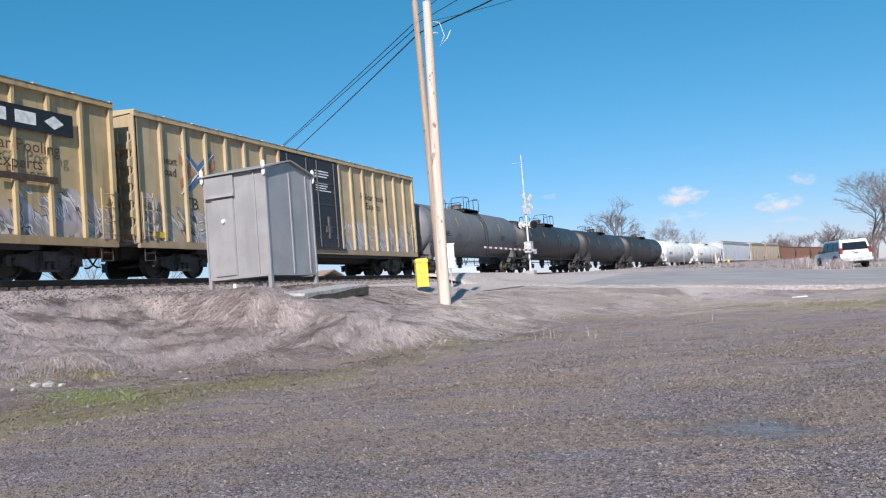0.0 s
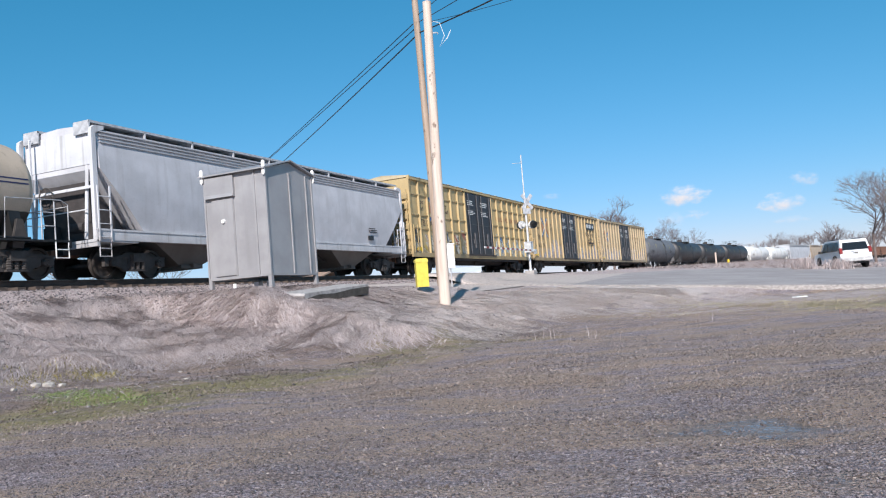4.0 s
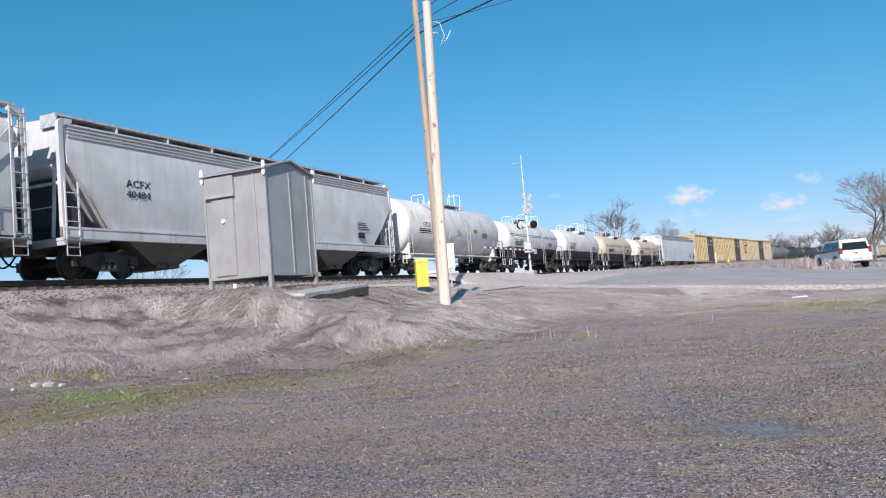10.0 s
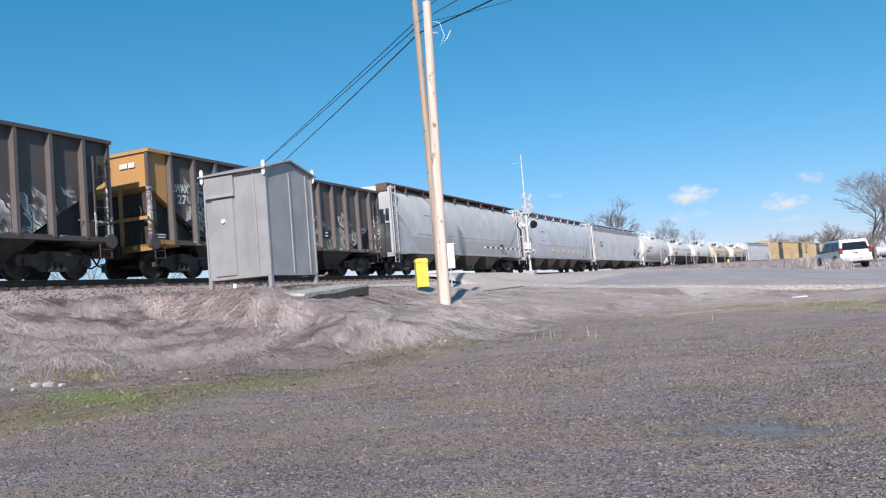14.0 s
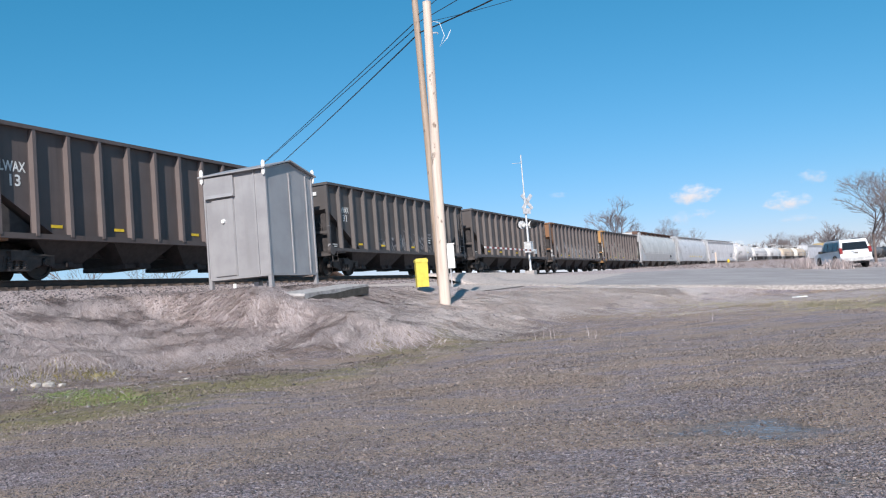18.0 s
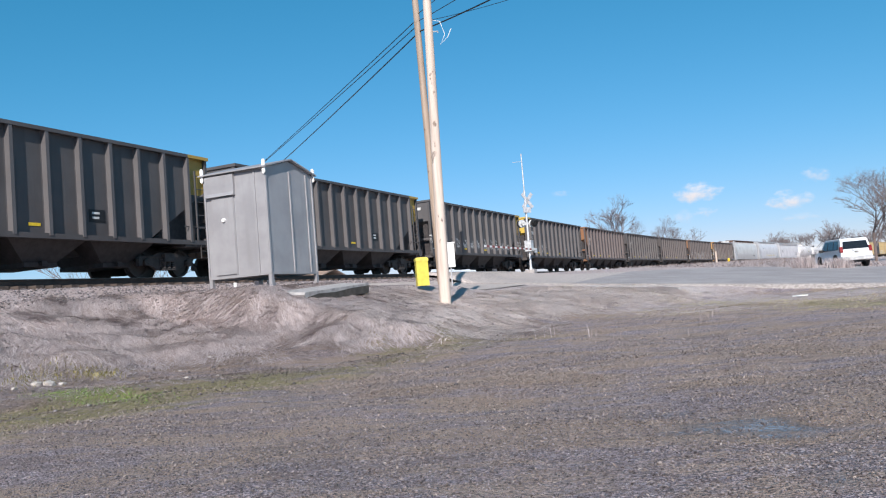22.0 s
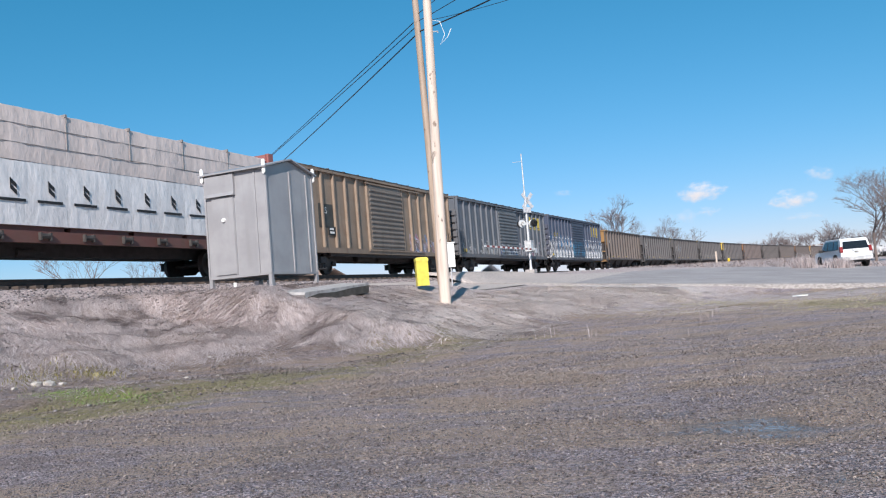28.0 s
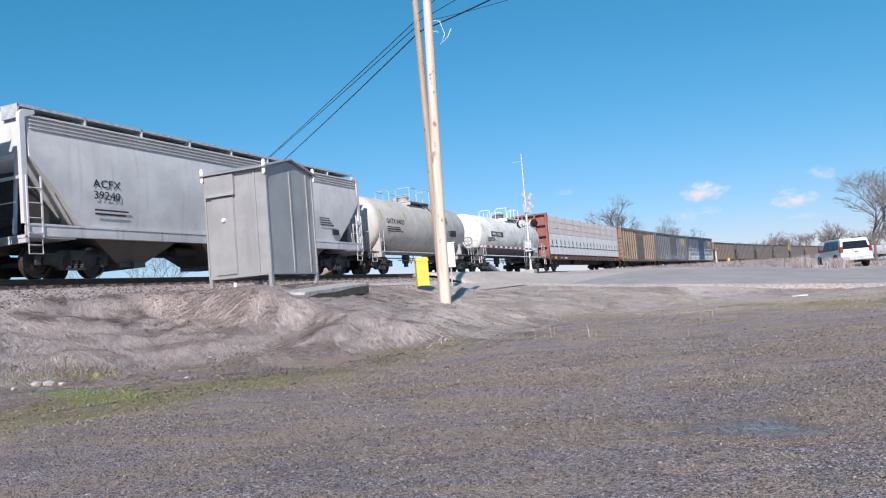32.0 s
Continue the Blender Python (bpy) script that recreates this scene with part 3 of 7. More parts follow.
def varied(name, *colors, rough=0.85):
    n = Nodes(name)
    colors = [(r, g * 0.985, b * 1.025) for r, g, b in colors]
    stops = [(i / (len(colors) - 1), c) for i, c in enumerate(colors)]
    return n.done(n.mix(n.math("MULTIPLY", n.noise(30, 3), 0.5), n.ramp(n.chance(True), *stops), tuple(v * 0.6 for v in colors[0])), rough)


rng = np.random.default_rng(7)
STRAW = varied("dry_straw", (0.30, 0.245, 0.222), (0.56, 0.485, 0.455), (0.74, 0.665, 0.64), (0.44, 0.375, 0.348))
DULL = varied("dull_dead_grass", (0.18, 0.13, 0.103), (0.42, 0.33, 0.265), (0.60, 0.50, 0.42), (0.28, 0.222, 0.155))
BLEACHED = varied("bleached_straw", (0.46, 0.39, 0.345), (0.70, 0.62, 0.56), (0.86, 0.78, 0.71), (0.58, 0.50, 0.45))
BROWN = varied("weathered_bank_grass", (0.22, 0.172, 0.145), (0.40, 0.33, 0.29), (0.58, 0.50, 0.455), (0.31, 0.25, 0.20))
VERGE = varied("yellow_green_verge", (0.28, 0.237, 0.13), (0.50, 0.43, 0.29), (0.40, 0.37, 0.165), (0.62, 0.54, 0.42))
OLIVE = varied("olive_moss_grass", (0.12, 0.108, 0.04), (0.27, 0.245, 0.085), (0.37, 0.31, 0.16), (0.19, 0.20, 0.055))
LIME = varied("yellow_green_tufts", (0.22, 0.185, 0.05), (0.38, 0.335, 0.09), (0.48, 0.41, 0.19))
GREEN = varied("green_grass", (0.15, 0.22, 0.045), (0.26, 0.46, 0.09), (0.34, 0.42, 0.13))
PEBBLE = varied("lot_pebbles", (0.05, 0.042, 0.042), (0.13, 0.112, 0.112), (0.24, 0.21, 0.21), (0.34, 0.305, 0.305), (0.11, 0.094, 0.093), (0.19, 0.165, 0.163))
LITTER = varied("leaf_and_stem_litter", (0.09, 0.07, 0.06), (0.23, 0.18, 0.145), (0.42, 0.35, 0.295), (0.15, 0.118, 0.103), (0.54, 0.475, 0.42))
BALLAST = varied("ballast_stone", (0.09, 0.078, 0.077), (0.20, 0.178, 0.176), (0.34, 0.31, 0.305), (0.15, 0.133, 0.132))
dry = lambda x, y, r: pooling(x, y) < 0.30 + 0.5 * r

x, y, z = scatter(rng, 250000, -7, 7, 2.4, 11, lambda x, y, z, s, d, r: (z < 0.3) & (r < 1.05 - y / 8.5 - 0.8 * moss_band(s, d)) & dry(x, y, rng.random(len(x))))
stones("lot_gravel", x, y, z, 0.005, 0.017, rng, PEBBLE, "loose grey pebbles strewn over the lot")
x, y, z = scatter(rng, 330000, -9, 9, 2.4, 15, lambda x, y, z, s, d, r: (z < 0.3) & (r < (0.18 + 0.82 * ease(field(x * 0.6, y * 1.3, 1.1, 12), 0.42, 0.58)) * (0.55 + 0.45 * ease(y, 4, 7)) * (1 - ease(y, 9, 15) * 0.6) * (1 - 0.8 * moss_band(s, d))) & dry(x, y, rng.random(len(x))))
flakes("lot_litter", x, y, z, 0.005, 0.015, rng, LITTER, "scraps of dead leaf and stem on the gravel")
x, y, z = scatter(rng, 90000, -16, 8, 12, 42, lambda x, y, z, s, d, r: (d > 1.25) & (d < 3.0) & (s > -17) & (s < 12.4))
stones("ballast_shoulder", x, y, z, 0.02, 0.055, rng, BALLAST, "pinkish grey crushed ballast along the track")
x, y, z = scatter(rng, 34000, -9, -1, 15, 29, lambda x, y, z, s, d, r: (d > 3.0) & (d < 8.0) & (s > -11) & (s < 2) & (r < 0.75 * (1 - ease(d, 5.2, 8.0)) * ease(s, -11, -8.4)))
stones("pad_gravel", x, y, z, 0.012, 0.04, rng, BALLAST, "pale gravel round the signal cabinet")
x, y, z = scatter(rng, 1600, -10, 6, 9, 24, lambda x, y, z, s, d, r: (d > 3.5) & (r < 0.4 + 0.6 * ease(field(x, y, 2.0, 21), 0.45, 0.6)))
stones("scattered_rocks", x, y, z, 0.010, 0.05, rng, BALLAST, "pale rocks scattered on the bank")
bare = lambda s, d: ease(s, -10.5, -8.0) * (1 - ease(s, -3, 0.5)) * (1 - ease(d, 5.0, 8.0))
tuft = lambda x, y: field(x, y, 1.0, 31)
x, y, z = scatter(rng, 260000, -13, -0.5, 11.5, 26, lambda x, y, z, s, d, r: (d > 2.7) & (z > 0.0) & (r < (0.16 * (1 - ease(d, 8, 11)) + ease(z, -0.01, 0.4)) * (1 - ease(s, -7, -3)) * (0.30 + 0.70 * ease(tuft(x, y), 0.40, 0.56))) & (r < 1 - 0.9 * bare(s, d)))
blades("bank_grass", x, y, z, 0.05, 0.125, 0.0080, 5.0, rng, STRAW, "matted dry straw on the railway bank", comb=-0.9)
x, y, z = scatter(rng, 130000, -13, -0.5, 11.5, 26, lambda x, y, z, s, d, r: (d > 3.2) & (z > 0.03) & (s < 0) & (r < 0.1 + 0.8 * ease(1 - tuft(x, y), 0.46, 0.60)) & (r < 1 - 0.8 * bare(s, d)))
blades("weathered_grass", x, y, z, 0.04, 0.11, 0.0065, 3.6, rng, BROWN, "weathered brown grass lying on the bank", comb=-0.6)
x, y, z = scatter(rng, 210000, -10, 8, 7, 30, lambda x, y, z, s, d, r: (d > 5.4) & (z < 0.42) & (s < 1) & (r < moss_band(s, d) * (0.25 + 0.75 * ease(field(x, y, 0.9, 14), 0.36, 0.6))))
blades("moss_grass", x, y, z, 0.012, 0.040, 0.0045, 1.6, rng, OLIVE, "short olive grass at the foot of the bank")
x, y, z = scatter(rng, 110000, -9, 3, 9, 22, lambda x, y, z, s, d, r: (d > 5.4) & (z < 0.42) & (s < -1) & (r < (1 - ease(np.abs(d - 9.6 - 0.25 * (s + 14)), 0.8, 2.8)) * (0.15 + 0.85 * ease(field(x, y, 0.9, 15), 0.40, 0.58))))
blades("toe_grass", x, y, z, 0.03, 0.085, 0.0060, 3.2, rng, BROWN, "brown and straw grass at the foot of the bank", comb=-0.6)
x, y, z = scatter(rng, 190000, -2.5, 10, 16, 35, lambda x, y, z, s, d, r: (d > 7.4) & (s < 11.6) & (s > -10) & (r < pale_slope(x, y, s, d) * (0.35 + 0.75 * ease(field(x, y, 1.3, 41), 0.36, 0.56))))
blades("slope_grass", x, y, z, 0.05, 0.13, 0.0085, 3.6, rng, BLEACHED, "pale dry straw on the slope by the pole", comb=-0.4)
x, y, z = scatter(rng, 520000, -9, 16, 5.0, 27, lambda x, y, z, s, d, r: (z < 0.22) & (d > 7) & (s < 11.5) & dry(x, y, rng.random(len(x))) & (r < ease(y, 5.0, 9.5) * (0.04 + 0.96 * ease(field(x * 0.6, y * 1.4, 1.0, 51, 4), 0.45, 0.60))))
blades("lot_grass", x, y, z, 0.014, 0.055, 0.0050, 2.0, rng, DULL, "short dead grass growing through gravel")
x, y, z = scatter(rng, 190000, -9, 16, 6.0, 27, lambda x, y, z, s, d, r: (z < 0.22) & (d > 11) & (s < 11.5) & dry(x, y, rng.random(len(x))) & (r < ease(y, 6.0, 9.0) * ease(field(x * 0.6, y * 1.3, 1.1, 61, 4), 0.46, 0.60)))
blades("pale_tufts", x, y, z, 0.014, 0.055, 0.0045, 1.6, rng, BROWN, "thin straw tufts in the gravel lot")
x, y, z = scatter(rng, 170000, -2, 26, 15, 42, lambda x, y, z, s, d, r: (d > 9) & (s < 12.2) & (s > -6) & (r < (0.3 * ease(s, -4, 2) + 0.7 * verge_band(x, s, d)) * (0.3 + 0.7 * ease(field(x, y, 1.8, 71), 0.38, 0.56))))
blades("verge_grass", x, y, z, 0.03, 0.10, 0.006, 1.8, rng, VERGE, "dry grass along the road verge", comb=0.3)
x, y, z = scatter(rng, 60000, -8.2, -2.2, 9.0, 14.0, lambda x, y, z, s, d, r: green_spot(x, y) + 0.10 * np.exp(-(((x + 5.2) / 2.2) ** 2 + ((y - 10.9) / 1.0) ** 2)) > r * 1.0 + 0.08)
blades("green_tuft", x, y, z, 0.02, 0.055, 0.0045, 0.9, rng, GREEN, "fresh green grass at the foot of the bank")
spots = [(-7.3, 13.55, 0.34), (-6.9, 14.2, 0.3), (-6.45, 14.5, 0.22)]
x, y = (np.concatenate([c[i] + rng.normal(0, c[2], 260) for c in spots]) for i in (0, 1))
blades("weed_tuft", x, y, land_height(x, y, near_line(x, y)), 0.04, 0.13, 0.006, 0.8, rng, LIME, "yellow-green weeds at the foot of the bank")
spots = [(2.06, 17.5, 5), (2.25, 17.3, 4), (2.26, 14.9, 3), (2.7, 15.2, 6), (2.9, 14.4, 2), (2.58, 24.0, 2), (4.4, 14.9, 3), (0.9, 16.6, 3), (5.6, 17.8, 4)]
x, y = (np.concatenate([c[i] + rng.normal(0, 0.1, c[2]) for c in spots]) for i in (0, 1))
blades("dry_stalks", x, y, land_height(x, y, near_line(x, y)), 0.14, 0.40, 0.0042, 0.25, rng, STRAW, "tall thin dry stalks standing in the lot")
FADED = varied("faded_far_grass", (0.22, 0.175, 0.155), (0.40, 0.335, 0.30), (0.52, 0.45, 0.41), (0.28, 0.23, 0.20))
x, y, z = scatter(rng, 60000, 10, 70, 52, 120, lambda x, y, z, s, d, r: (d > 2.6) & (s > 35.5) & (s < 110) & (d < 24))
blades("far_grass", x, y, z, 0.08, 0.26, 0.025, 1.6, rng, FADED, "pale dry grass between road and railway")


def rock(x, y, r, seed):
    rnd = random.Random(seed)
    bm = bmesh.new()
    bmesh.ops.create_icosphere(bm, subdivisions=1, radius=r)
    for v in bm.verts:
        v.co *= rnd.uniform(0.75, 1.2)
        v.co.z *= 0.6
    bm.verts.index_update()
    f = Form().add([v.co for v in bm.verts], [[v.index for v in q.verts] for q in bm.faces])
    bm.free()
    z = float(land_height(np.array([x]), np.array([y]))[0])
    solo("rock", f, CHALK, "pale limestone rock lying at the foot of the bank", "rock", "pale rocks", m=pose(x, y, z + r * 0.2, 0, 0, rnd.uniform(0, 360)))


CHALK = plain("pale_limestone", (0.46, 0.42, 0.385), 0.9, 0, 0.25, 20)
for i, (x, y, r) in enumerate(((-6.98, 13.3, 0.10), (-6.8, 13.42, 0.12), (-6.62, 13.5, 0.08), (-7.12, 12.9, 0.07), (-6.2, 14.05, 0.04), (-4.28, 12.8, 0.05), (-3.9, 13.2, 0.03), (-5.2, 15.2, 0.045), (-4.9, 16.1, 0.04), (-6.9, 15.4, 0.03))):
    rock(x, y, r, i)

# ---- road ----
def asphalt():
    n = Nodes("worn_asphalt")
    c = n.mix(n.step(n.noise(0.5, 5), 0.3, 0.7), (0.31, 0.28, 0.276), (0.40, 0.365, 0.358))
    c = n.mix(n.math("MULTIPLY", n.step(n.noise(60, 4), 0.4, 0.7), 0.4), c, (0.10, 0.095, 0.095))
    c = n.mix(n.math("MULTIPLY", n.step(n.noise(2.4, 6, (1, 1, 1), 0.7), 0.56, 0.64), 0.35), c, (0.34, 0.31, 0.29))
    n.bump(n.noise(70, 3), 0.4, 0.01)
    return n.done(c, 0.85)


def strip(name, near, far, d0, d1, step, lift, material, label, nu=14, extra=0.0):
    rows = []
    for d in np.arange(d0, d1 + 1e-6, step):
        a, b = near(d), far(d)
        s = np.linspace(a, b, nu)
        zz = terrain_sd(s, np.full(nu, d)) + lift
        if extra:
            hump = np.clip((4.2 - abs(d)) / 2.6, 0, 1)
            zz = zz * (1 - hump) + (rail_z(s) - 0.015) * hump
        s, zz = np.append(s[0] - 0.16, s), np.append(zz[0] - 0.14, zz)
        rows.append([tuple(on_line(q, d, w)) for q, w in zip(s, zz)])
    v = np.array([p for r in rows for p in r])
    n, nu = len(rows), nu + 1
    i = (np.arange(n - 1)[:, None] * nu + np.arange(nu - 1)[None]).ravel()
    f = np.stack([i, i + 1, i + 1 + nu, i + nu], 1)
    return mass(name, v, f, material, label, "road", True, kind="structure")


far_edge = lambda d: 23.6 + 11.0 * float(ease(d, 5, 15))
strip("road", lambda d: 12.6, far_edge, 9, 90, 0.5, 0.045, asphalt(), "worn grey asphalt road leading over the crossing", 22, 1.0)
GRAVEL = plain("pale_road_gravel", (0.48, 0.42, 0.39), 0.9, 0, 0.3, 9)
strip("crossing_approach", lambda d: 12.6, far_edge, -7, 9, 0.5, 0.045, GRAVEL, "pale dusty gravel approach to the crossing", 22, 1.0)
strip("road_shoulder", lambda d: 12.36 + 0.06 * math.sin(d * 1.7), lambda d: 12.62, 3.2, 60, 0.5, 0.06, plain("road_edge_gravel", (0.38, 0.335, 0.31), 0.9, 0, 0.35, 9), "pale gravel shoulder of the road", 4)
strip("gravel_apron", lambda d: 3.5, lambda d: 12.0, 2.6, 7.5, 0.5, 0.03, GRAVEL, "pale gravel apron beside the crossing", 12)

# ---- track ----
RAILS = plain("rail_steel", (0.10, 0.065, 0.05), 0.7)
TIES = plain("weathered_sleeper_wood", (0.085, 0.065, 0.055), 0.9, 0, 0.4, 12)
track = thing("railway_track", "single railway track on wooden sleepers and ballast", "railway", kind="structure")


def ribbon(prof, s0, s1, st):
    f, ss, n = Form(), np.arange(s0, s1 + 1e-6, st), len(prof)
    v = [tuple(on_line(s, d, rail_z(s) + z)) for s in ss for d, z in prof]
    return f.add(v, [(i * n + j, i * n + (j + 1) % n, (i + 1) * n + (j + 1) % n, (i + 1) * n + j) for i in range(len(ss) - 1) for j in range(n)])


for d in (-0.753, 0.753):
    o = [(-0.075, -0.18), (0.075, -0.18), (0.075, -0.165), (0.012, -0.14), (0.012, -0.045), (0.036, -0.035), (0.036, 0.0), (-0.036, 0.0), (-0.036, -0.035), (-0.012, -0.045), (-0.012, -0.14), (-0.075, -0.165)]
    part("rail", ribbon([(d + a, b) for a, b in o], -560, 700, 4), RAILS, track)
    part("rail_head", ribbon([(d + 0.03, 0.0), (d - 0.03, 0.0), (d - 0.03, 0.004), (d + 0.03, 0.004)], -560, 700, 4), TREAD, track)
rnd = random.Random(11)
for i in range(300):
    s = -22 + i * 0.52
    if 12.4 < s < 23.8:
        continue
    part("sleeper", lambda: Form().box(-0.115, 0.115, -1.3, 1.3, -0.36, -0.185), TIES, track, at=line_pose(s, rnd.uniform(-0.05, 0.05)) @ pose(0, 0, rnd.uniform(-0.01, 0.0), 0, 0, rnd.uniform(-1.2, 1.2)), key="sleeper")
f = Form()
for s in [*np.arange(-120, -22, 0.52), *np.arange(134, 330, 0.52)]:
    m = line_pose(s)
    f.add([m @ Vector(p) for p in ((-0.11, -1.3, -0.185), (0.11, -1.3, -0.185), (0.11, 1.3, -0.185), (-0.11, 1.3, -0.185))], [(0, 1, 2, 3)])
tagged(part("far_sleepers", f, TIES, track), kind="stuff")
PANEL = plain("concrete_crossing_panel", (0.36, 0.34, 0.33), 0.85)
for i in range(5):
    for d, w in ((0, 0.66), (1.35, 0.5), (-1.35, 0.5)):
        part("crossing_panel", lambda: Form().box(0.02, 2.18, -w, w, -0.18, -0.006), PANEL, track, at=line_pose(12.7 + i * 2.2, d), key=("crossing", w))

# ---- rolling stock: x runs forward, the near side is -y, z is height over the rails ----
WAGONS, WHEELSETS = [], []
# Grimy bay paint; the dark grey base stands in for shade below the body.
SHADED_BAY = coat("grimy_shaded_hopper_bottom", (0.16, 0.155, 0.15), amount=0.6, streak=0.5)
ROD = plain("dull_lock_rod_steel", (0.10, 0.10, 0.108), 0.6)
TRAIN = "wagons of the freight train"


def wheelset_form():
    f = Form()
    for q in (-1, 1):
        f.lathe([(q * 0.80, 0.001), (q * 0.80, 0.12), (q * 0.765, 0.14), (q * 0.765, 0.35), (q * 0.82, 0.365), (q * 0.82, 0.425), (q * 0.70, 0.44),
                 (q * 0.685, 0.465), (q * 0.66, 0.465), (q * 0.66, 0.001)], "y", 26)
        f.lathe([(q * 0.80, 0.09), (q * 1.13, 0.09), (q * 1.13, 0.115), (q * 1.17, 0.10), (q * 1.17, 0.001)], "y", 12)
        for k in range(3):
            a = k * 2.094
            f.lathe([(q * 1.165, 0.022), (q * 1.19, 0.022), (q * 1.19, 0.001)], "y", 6, (0.06 * math.cos(a), 0, 0.06 * math.sin(a)))
    return f.lathe([(-0.7, 0.08), (0.7, 0.08)], "y", 10)


def side_frame_form(q):
    f = Form()
    o = [(-1.16, 0.34), (-1.16, 0.58), (-0.95, 0.64), (-0.55, 0.66), (-0.36, 0.74), (0.36, 0.74), (0.55, 0.66), (0.95, 0.64), (1.16, 0.58),
         (1.16, 0.34), (1.02, 0.34), (1.0, 0.54), (0.78, 0.54), (0.76, 0.36), (0.58, 0.30), (0.44, 0.20), (-0.44, 0.20), (-0.58, 0.30),
         (-0.76, 0.36), (-0.78, 0.54), (-1.0, 0.54), (-1.02, 0.34)]
    f.prism(o, "y", q * 0.98, q * 1.10)
    f.prism([(-0.36, 0.30), (0.36, 0.30), (0.30, 0.62), (-0.30, 0.62)], "y", q * 1.10, q * 1.125)
    f.box(-1.16, 1.16, min(q * 1.10, q * 1.13), max(q * 1.10, q * 1.13), 0.585, 0.62)
    return f


def springs_form(q):
    f = Form().box(-0.3, 0.3, min(q * 1.1, q * 1.2), max(q * 1.1, q * 1.2), 0.2, 0.25)
    for k in (-0.2, 0.0, 0.2):
        f.lathe([(0.24 + 0.03 * i, 0.085 if i % 2 else 0.065) for i in range(11)], "z", 8, (k, q * 1.14, 0))
    return f


def truck(car, x, s0):
    t = part("truck", lambda: Form().box(-0.22, 0.22, -1.25, 1.25, 0.46, 0.70).box(-0.4, 0.4, -0.4, 0.4, 0.62, 0.80).box(-0.5, 0.5, -0.04, 0.04, 0.3, 0.4),
             STEEL, car, at=(x, 0, 0), key="bolster")
    for q in (-1, 1):
        part("side_frame", lambda: side_frame_form(q), STEEL, t, key=("side_frame", q))
        part("spring_nest", lambda: springs_form(q), STEEL, t, key=("springs", q))
    for q in (-0.89, 0.89):
        w = part("wheelset", wheelset_form, WHEEL, t, at=(q, 0, 0.44), key="wheelset", smooth=True)
        WHEELSETS.append((w, q, s0))


def ends_gear(car, half, z=0.85):
    """Couplers, hoses and steps at both ends of a wagon whose couplings lie half its length out."""
    for q in (-1, 1):
        part("coupler", lambda: Form().box(-1.0, -0.28, -0.10, 0.10, z - 0.12, z + 0.08).prism([(-0.30, -0.16), (-0.02, -0.2), (0.02, 0.0), (-0.1, 0.2), (-0.30, 0.16)], "z", z - 0.17, z + 0.13)
             .box(-0.95, -0.6, -0.28, 0.28, z - 0.2, z + 0.16), RUSTY, car, at=pose(q * half, 0, 0, 0, 0, 0 if q > 0 else 180), key=("coupler", z))
        part("air_hose", lambda: Form().tube([(-0.75, -0.32, z), (-0.5, -0.34, z - 0.12), (-0.3, -0.32, z - 0.36), (-0.1, -0.28, z - 0.45), (0.05, -0.26, z - 0.44)], 0.026),
             RUBBER, car, at=pose(q * half, 0, 0, 0, 0, 0 if q > 0 else 180), key=("hose", z))


def brake_wheel_form():
    ring = [(0, 0.27 * math.cos(k * math.pi / 8), 0.27 * math.sin(k * math.pi / 8)) for k in range(17)]
    return Form().tube(ring, 0.02, 5).tube([(0, -0.27, 0), (0, 0.27, 0)], 0.012, 4).tube([(0, 0, -0.27), (0, 0, 0.27)], 0.012, 4)


def brake_gear(car, x0, x1, z=0.62):
    part("brake_reservoir", lambda: Form().lathe([(-0.55, 0.001), (-0.52, 0.15), (0.52, 0.15), (0.55, 0.001)], "x", 14), BLACKENED, car, at=(x0 + 0.36 * (x1 - x0), -0.55, z + 0.1), key="reservoir")
    part("brake_cylinder", lambda: Form().lathe([(-0.3, 0.001), (-0.3, 0.12), (0.2, 0.12), (0.25, 0.05), (0.6, 0.03), (0.6, 0.001)], "x", 12), BLACKENED, car, at=(x0 + 0.62 * (x1 - x0), -0.4, z + 0.1), key="cylinder")
    part("brake_rod", Form().tube([(x0, -0.35, z - 0.06), (x1, -0.35, z - 0.06)], 0.018, 5).tube([(x0, 0.3, z), (x1, 0.3, z)], 0.02, 5), BLACKENED, car)


def ladder(car, x, y, z0, z1, w=0.42, material=None, step=0.38, name="ladder"):
    def make():
        f = Form()
        for q in (0, w):
            f.box(q - 0.02, q + 0.02, -0.02, 0.02, z0, z1)
        k = z0 + 0.1
        while k < z1:
            f.tube([(0, -0.02, k), (w, -0.02, k)], 0.014, 5)
            k += step
        return f
    return part(name, make, material or GREYRAIL, car, at=(x, y, 0), key=("ladder", z0, z1, w, step))


def sill_step(car, x, y, z, material):
    part("sill_step", lambda: Form().tube([(-0.2, 0, 0), (-0.2, 0, -0.42), (0.2, 0, -0.42), (0.2, 0, 0)], 0.02, 5).tube([(-0.2, 0, -0.2), (0.2, 0, -0.2)], 0.016, 5),
         material, car, at=(x, y, z), key="sill_step")


def wagon(name, label, a, b):
    """a, b: where its couplings lie on the line at the clip's start."""
    car = thing(name, label, "freight wagon", TRAIN)
    WAGONS.append((car, (a + b) / 2, b - a))
    return car, b - a, (a + b) / 2


def posts(car, name, xs, form, key, material):
    for x in xs:
        part(name, form, material, car, at=(x, 0, 0), key=key)
        part(name, form, material, car, at=pose(x, 0, 0, 0, 0, 180), key=key)


